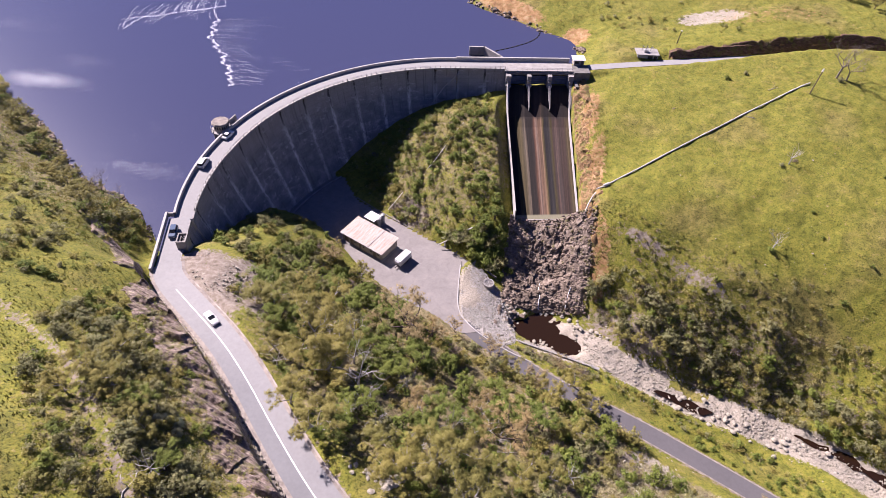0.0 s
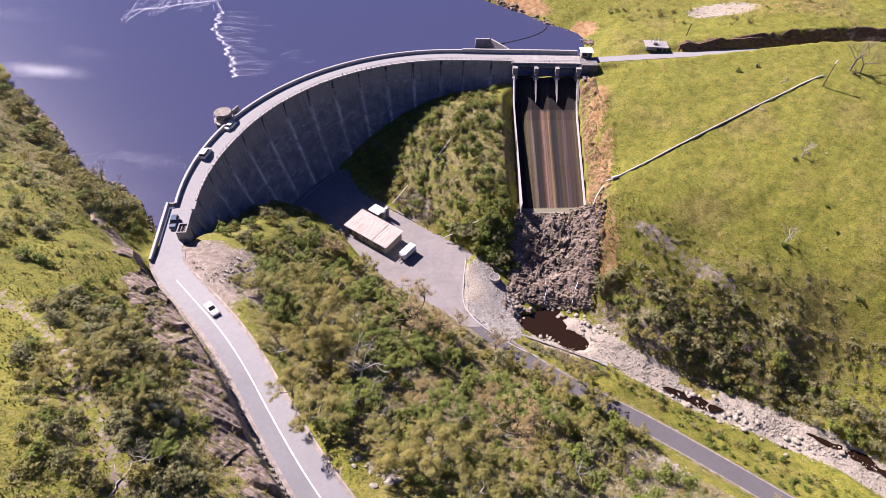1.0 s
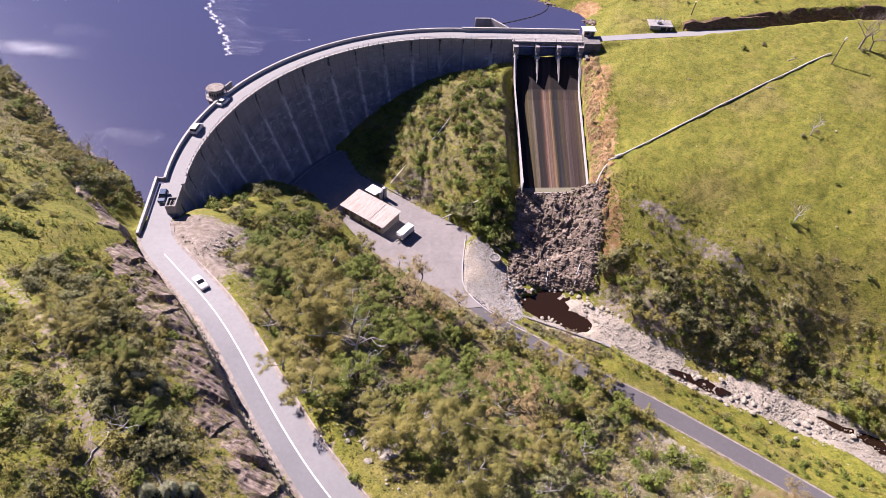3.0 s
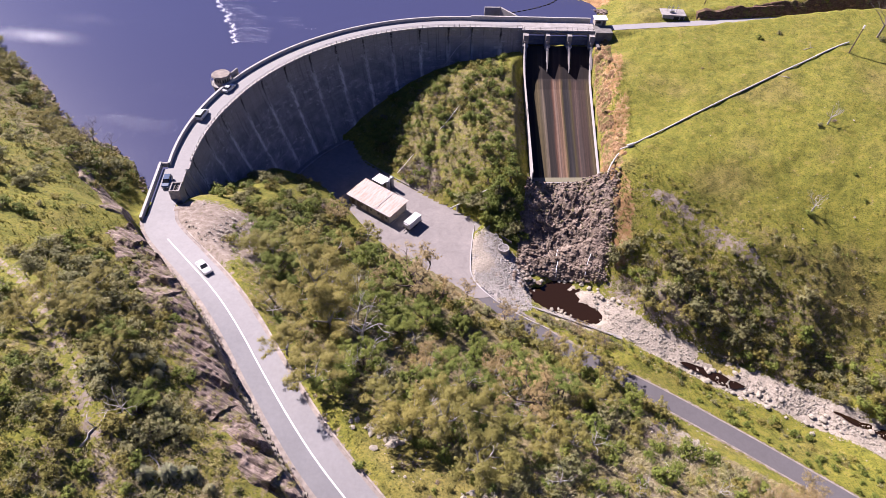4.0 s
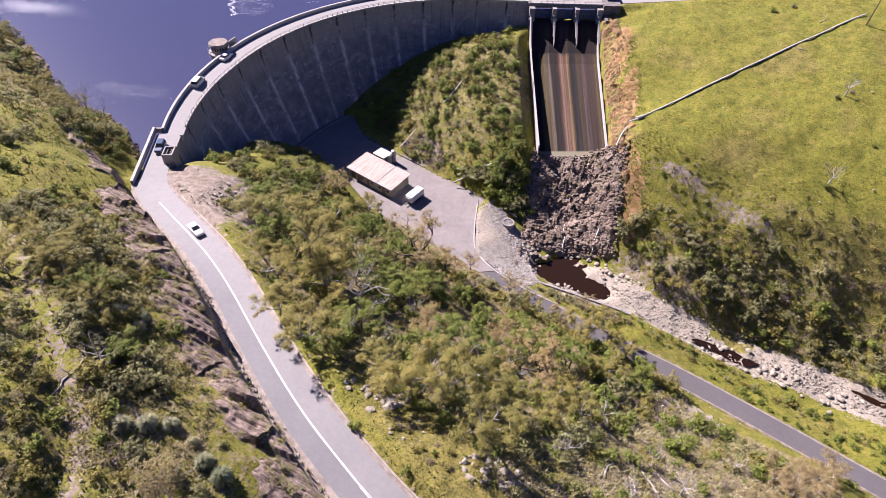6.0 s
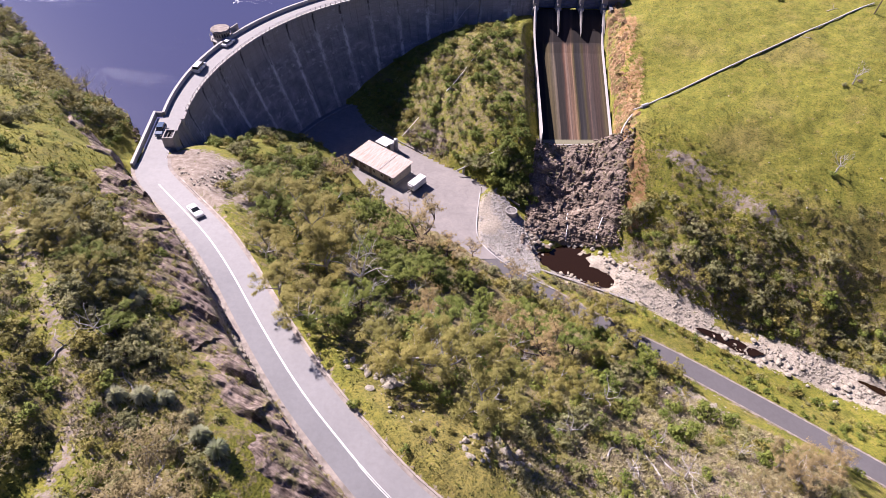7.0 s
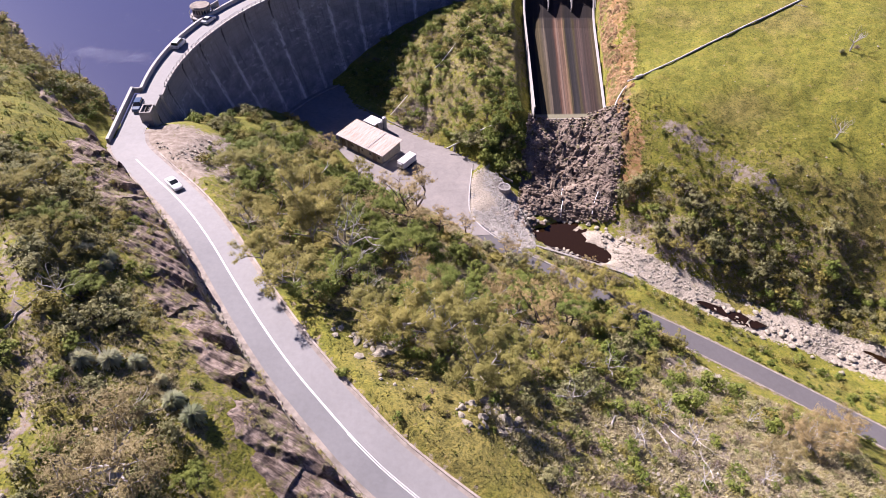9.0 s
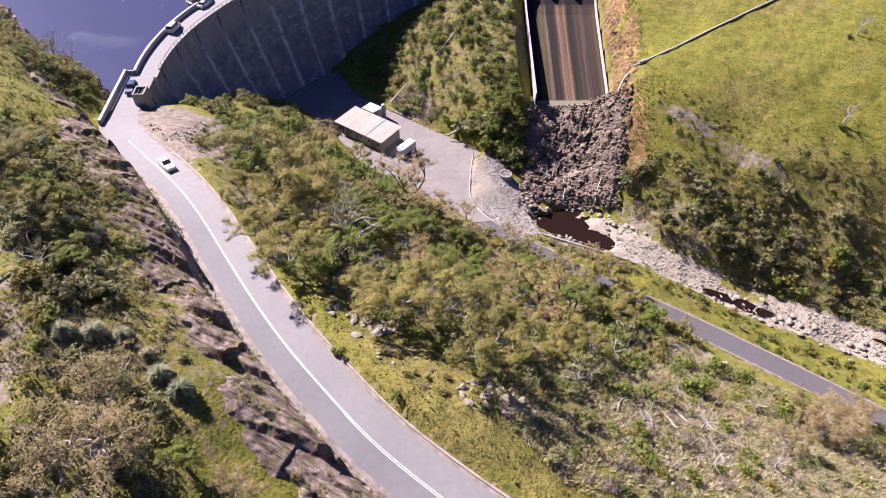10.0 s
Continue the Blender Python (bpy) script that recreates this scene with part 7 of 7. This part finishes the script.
scatter(40, [(4, 110), (14, 106), (34, 103), (34, 107), (18, 110.5), (6, 112.5)], (2, 4, 2), 0.4, 0.9, 55, 5.0, -2, False)
scatter(46, [(9, 113.5), (20, 111), (32, 108), (31, 105.5), (18, 108.5), (8, 111)], (4, 2, 7, 4), 0.6, 1.25, 56, 5.0, -2)
scatter(26, [(-16, 46), (-12, 41.5), (0, 36), (4, 38), (-8, 46)], (5, 1, 4), 0.3, 0.6, 57, 5.0, -2)
scatter(70, [(30, 262), (70, 252), (130, 262), (150, 300), (40, 300)], (5, 2, 1), 0.5, 1.2, 59, 5.0, -0.1, False)
for x, y, k, s in ((20.4, 71.7, 0, 1.5), (14.7, 42.9, 0, 1.1), (15.9, 59.4, 0, 1.2), (13.7, 91.5, 3, 1.3), (5.1, 82.7, 3, 1.6), (23.1, 67.5, 3, 1.2), (21.5, 52.7, 3, 1.1), (4, 45.4, 6, 0.8), (-20.9, 65.2, 3, 1.3), (25, 61.4, 0, 1.3), (25.8, 53.6, 0, 1.2), (22.6, 44.3, 0, 1.0),
                   (22.9, 41, 0, 1.0), (14.7, 42.3, 6, 0.9), (29.2, 38.6, 0, 0.9), (40.1, 64.8, 5, 1.3), (21.3, 70.9, 0, 1.2), (16.9, 64.8, 6, 1.1), (35.1, 83.1, 0, 1.1), (38.5, 42.9, 0, 1.0), (38.7, 52.7, 0, 0.9), (66.3, 58.2, 6, 1.1), (76, 69, 0, 0.9), (73.9, 95.6, 0, 1.2),
                   (78.4, 93.5, 0, 1.0), (65.7, 95.5, 5, 1.0), (82.3, 93.1, 0, 0.9), (22.2, 54.1, 4, 1.1), (17.4, 55.9, 6, 0.9), (13.5, 47.7, 6, 0.9), (16.8, 41.6, 4, 1.0), (18.8, 36.3, 4, 1.0), (20.7, 36.2, 4, 1.1), (30.2, 45.4, 4, 1.3), (34.2, 39, 4, 1.0), (43.7, 55.3, 4, 1.1),
                   (30.9, 58, 4, 1.1), (-44.9, 33.2, 6, 1.0), (-44.2, 31, 2, 0.9), (-44.3, 36.7, 6, 1.2), (-41.3, 35.8, 6, 1.1), (-33.6, 25.3, 6, 0.8), (-73.8, 63.1, 6, 1.3), (-72.9, 66.5, 2, 1.4), (-69, 65.1, 2, 1.4), (-63.4, 56.8, 6, 1.2), (-60.4, 57, 2, 1.2), (-63.4, 53.5, 6, 1.3),
                   (-55.7, 59.7, 0, 0.9), (39.6, 131.4, 0, 1.2), (50.3, 131.3, 6, 1.5), (48.7, 125.8, 6, 1.6), (54.8, 122.8, 6, 1.7), (59.9, 120.8, 6, 1.5), (41.4, 125.8, 6, 1.2), (70.7, 131.3, 6, 1.3), (82.7, 127, 6, 1.4), (74.9, 121.8, 4, 1.4), (84, 119.8, 0, 1.3), (72.6, 115.2, 1, 1.4)):
    sit(BUSHES[k], x, y, rnd.uniform(0, 6.3), s, 1.0, sink=0.1)
for x, y, k, s in ((72.5, 131.5, 5, 1.2), (67, 137.5, 5, 1.0), (77, 221.5, 5, 1.5), (84, 225, 2, 0.8), (40, 147.5, 5, 1.0), (83, 147, 3, 0.8), (103, 134, 5, 1.2), (110, 143, 5, 1.0), (120, 175, 5, 1.3), (-18.5, 42.3, 3, 0.62), (-9.5, 36.9, 5, 0.9),
                   (56.5, 203, 4, 0.4), (93, 179.5, 4, 0.7), (88.5, 177, 2, 0.7), (115, 220, 6, 0.8), (121, 158, 5, 1.1), (98, 152, 5, 0.8), (-64.5, 97.5, 5, 0.9), (-51, 150, 0, 0.6), (-70, 133, 0, 0.9), (96, 160, 5, 0.7)):
    sit(BUSHES[k], x, y, rnd.uniform(0, 6.3), s, 1.0, sink=0.1)
for x, y, size in ((-41.4, 28.9, 1.1), (-39.3, 30.1, 1.15), (-37.2, 31, 1.0), (-34.1, 29.8, 0.75), (-31.8, 27.9, 1.15), (-29.3, 26.9, 1.25), (-52.3, 46.4, 1.0), (-51.8, 47.7, 0.9), (-50.2, 46.3, 1.1), (-54, 48.4, 0.9), (-53.2, 46.2, 0.8), (-49.4, 44.6, 0.9)):
    sit(SPIKY, x, y, rnd.uniform(0, 6.3), size)
# fallen timber
for x, y, turn, long, fat in ((30, 47, 115, 8, 0.22), (33, 50, 130, 7, 0.18), (26, 44, 100, 6, 0.2), (20, 48, 60, 7, 0.2), (3, 70, 20, 6, 0.22), (-40, 30, 140, 5, 0.14), (-36, 24, 35, 5, 0.12), (-50, 30, 80, 5, 0.14), (40, 66, 120, 6, 0.18), (-28, 66, 10, 7, 0.2),
                              (-12, 62, 150, 6, 0.18), (-20, 74, 75, 6, 0.16), (-5, 55, 170, 5, 0.16), (36, 44, 100, 6, 0.18), (-62, 46, 95, 6, 0.15), (90, 215, 20, 4, 0.14), (83, 199, 160, 3, 0.12)):
    c, d = math.cos(radians(turn)), math.sin(radians(turn))
    pts = [(x + c * k * long / 5 + 0.25 * math.sin(k * 2.0 + x), y + d * k * long / 5 + 0.2 * math.cos(k * 1.7 + y)) for k in range(6)]
    bm = tube([(a, b, ground_at(a, b) + fat * 0.7) for a, b in pts], [fat * (1 - 0.13 * k) for k in range(6)], 6)
    a, b = pts[3]
    add_tube(bm, [(a, b, ground_at(a, b) + fat), (a - d * 1.1, b + c * 1.1, ground_at(a, b) + 0.9), (a - d * 1.7 + c, b + c * 1.7 + d, ground_at(a, b) + 1.1)], [fat * 0.45, fat * 0.35, fat * 0.15], 5)
    tagged(part("fallen_log", bm, M_DEAD, None, "", True), "bleached fallen log lying on the slope", "log")
scatter(130, [(-62, 63), (-44, 46), (-32, 33), (-25, 25), (-29, 21), (-40, 35), (-58, 53)], (7, 1, 5, 2, 7), 0.35, 0.85, 66, 9.0, -2, False)
# shrubs rooted on the ledges of the cutting
g = np.random.default_rng(90)
for _ in range(230):
    i, j = int(g.integers(5, LEDGES.shape[0] - 5)), int(56 * g.random() ** 0.55)
    if lump[i, j] < 0.9:
        s = float(g.uniform(0.25, 0.6))
        MASS.setdefault(int(g.choice((1, 7, 7, 5, 2))), []).append(Matrix.Translation(LEDGES[i, j].tolist()) @ Matrix.Rotation(g.uniform(0, 6), 4, "Z") @ Matrix.Diagonal((s, s, s, 1)))
# the thickets where no bush can be told from the next
for k, places in MASS.items():
    leaves = next(o for o in BUSHES[k].children if o.name.startswith("foliage")).data
    co = np.empty(len(leaves.vertices) * 3)
    leaves.vertices.foreach_get("co", co)
    co = np.c_[co.reshape(-1, 3), np.ones(len(co) // 3)]
    g = np.random.default_rng(k)
    co = co.reshape(-1, 3, 4)
    mid = co.mean(1, keepdims=True)
    co = mid + (co - mid) * np.array((1.3, 1.3, 1.3, 1.0))
    vs = np.vstack([(co[g.random(len(co)) < 0.27].reshape(-1, 4) @ np.array(m).T)[:, :3] for m in places])
    me = bpy.data.meshes.new("undergrowth")
    me.from_pydata(vs.tolist(), [], np.arange(len(vs)).reshape(-1, 3).tolist())
    me.materials.append(leaves.materials[0])
    tagged(new("undergrowth", me), "thicket of " + BUSHES[k]["label"].split(" on ")[0].split(" in ")[0] + "s growing together", "undergrowth", kind="stuff")
for ob in GUMS + FAR_GUMS + BUSHES + DEADS + [SPIKY]:
    for o in (*ob.children_recursive, ob):
        bpy.data.objects.remove(o)


# ---- grass tufts and litter ----
def tufts(name, n, poly, size, seed, label, mat, blades=3, sparse=-0.3, bare=0.5, wide=0.3):
    g = np.random.default_rng(seed)
    p = np.array(poly)
    x, y = g.uniform(p[:, 0].min(), p[:, 0].max(), n * 3), g.uniform(p[:, 1].min(), p[:, 1].max(), n * 3)
    ok = inside(x, y, poly) & (near(x, y, ROAD)[0] > 4.9) & (near(x, y, LOWER)[0] > 3.2) & (near(x, y, CREEK)[0] > 6.5) & (near(x, y, UPPER)[0] > 2.6) & ~inside(x, y, YARD_EDGE) & ~inside(x, y, RIPRAP)
    ok &= rough(x, y, 6.0, seed, 3) > sparse
    e, gr, cl, sc = cover(x, y)
    ok &= np.maximum.reduce([e, gr, cl, sc * 0.6]) < bare
    x, y = x[ok][:n], y[ok][:n]
    m = len(x)
    z = land(x, y)
    ok = z > LAKE + 0.2
    ok |= crest_frame(x, y) < 90
    ok |= (x > -60) & (y < 240)
    a = g.uniform(0, math.tau, (m, blades))
    s = size * g.uniform(0.5, 1.4, (m, 1))
    c = np.stack([x, y, z], 1)[:, None]
    out = np.stack([np.cos(a), np.sin(a), np.zeros_like(a)], -1)
    side = np.stack([-np.sin(a), np.cos(a), np.zeros_like(a)], -1)
    up = np.array((0, 0, 1.0))
    b0, b1 = c - side * s[..., None] * wide, c + side * s[..., None] * wide
    tip = c + out * (s * g.uniform(0.35, 0.9, (m, blades)))[..., None] + up * (s * g.uniform(0.5, 1.0, (m, blades)))[..., None]
    v = np.stack([b0, b1, tip], 2).reshape(-1, 3)
    me = bpy.data.meshes.new(name)
    me.from_pydata(v.tolist(), [], np.arange(len(v)).reshape(-1, 3).tolist())
    me.materials.append(mat)
    return tagged(new(name, me), label, "grass", kind="stuff")


tufts("grass", 15000, [(31, 206), (28, 150), (40, 142), (75, 128), (128, 120), (150, 180), (150, 240), (80, 236), (40, 228)], 0.22, 61, "short yellow-green grass tufts on the far slope", M_TUFT)
tufts("grass", 15000, [(-84, 92), (-100, 98), (-150, 140), (-180, 165), (-180, 130), (-120, 60), (-70, 14), (-20, 14), (-30, 27), (-46, 48), (-66, 70)], 0.36, 63, "green grass tufts on the near hillside", M_TUFT)
tufts("grass", 9000, SLOPE, 0.36, 65, "grass between the shrubs below the road", M_TUFT)
tufts("grass", 5000, [(-58, 84), (-40, 66), (-24, 52), (-8, 46), (4, 40), (30, 36), (30, 22), (2, 28), (-20, 42), (-44, 66), (-60, 80)], 0.2, 66, "yellow-green grass tufts on the road bank", M_TUFT, 4, -0.1)
tufts("grass", 6000, [(-44, 192), (-25, 199), (-8, 207), (-5, 190), (-2, 165), (0, 150), (-18, 149), (-30, 155), (-42, 162), (-52, 176)], 0.32, 67, "grass on the knoll beside the dam", M_TUFT)
tufts("grass", 5000, [(28, 236), (140, 252), (150, 300), (20, 300), (10, 275)], 0.35, 69, "dry grass above the upper road", M_TUFT)
tufts("tussock", 3200, [(34, 166), (40, 142), (75, 130), (128, 120), (130, 138), (80, 158), (45, 172)], 0.24, 71, "dark green tussocks dotted over the foot of the far slope", M_TUSSOCK, 5, -0.2)
tufts("tussock", 1600, [(31, 206), (34, 168), (80, 158), (130, 138), (150, 180), (150, 240), (80, 236), (40, 228)], 0.2, 72, "small green tussocks on the far slope", M_TUSSOCK, 5, 0.1)
tufts("tussock", 1800, [(-84, 92), (-100, 98), (-150, 140), (-180, 165), (-180, 130), (-120, 60), (-70, 14), (-20, 14), (-30, 27), (-46, 48), (-66, 70)], 0.26, 73, "green tussocks on the near hillside", M_TUSSOCK, 5, -0.1)
tufts("tussock", 700, [(-58, 84), (-40, 66), (-24, 52), (-8, 46), (4, 40), (30, 36), (30, 22), (2, 28), (-20, 42), (-44, 66), (-60, 80)], 0.3, 75, "dark green tussocks on the road bank", M_TUSSOCK, 5, -0.1)
tufts("straw", 17000, LOW, 0.6, 81, "pale straw grass and dead stems on the dry lower slope", M_STRAW, 6, -0.6, 0.95, 0.07)
tufts("straw", 5000, [(-62, 60), (-44, 46), (-30, 27), (-24, 14), (-46, 14), (-60, 36)], 0.5, 83, "pale straw grass on the near hillside", M_STRAW, 6, -0.1, 0.95, 0.07)
tufts("grass", 1500, [(26, 206), (25, 158), (30, 140), (38, 140), (36, 160), (32, 206)], 0.35, 87, "green grass clinging to the clay bank", M_TUFT, 4, -0.3, 2.0)
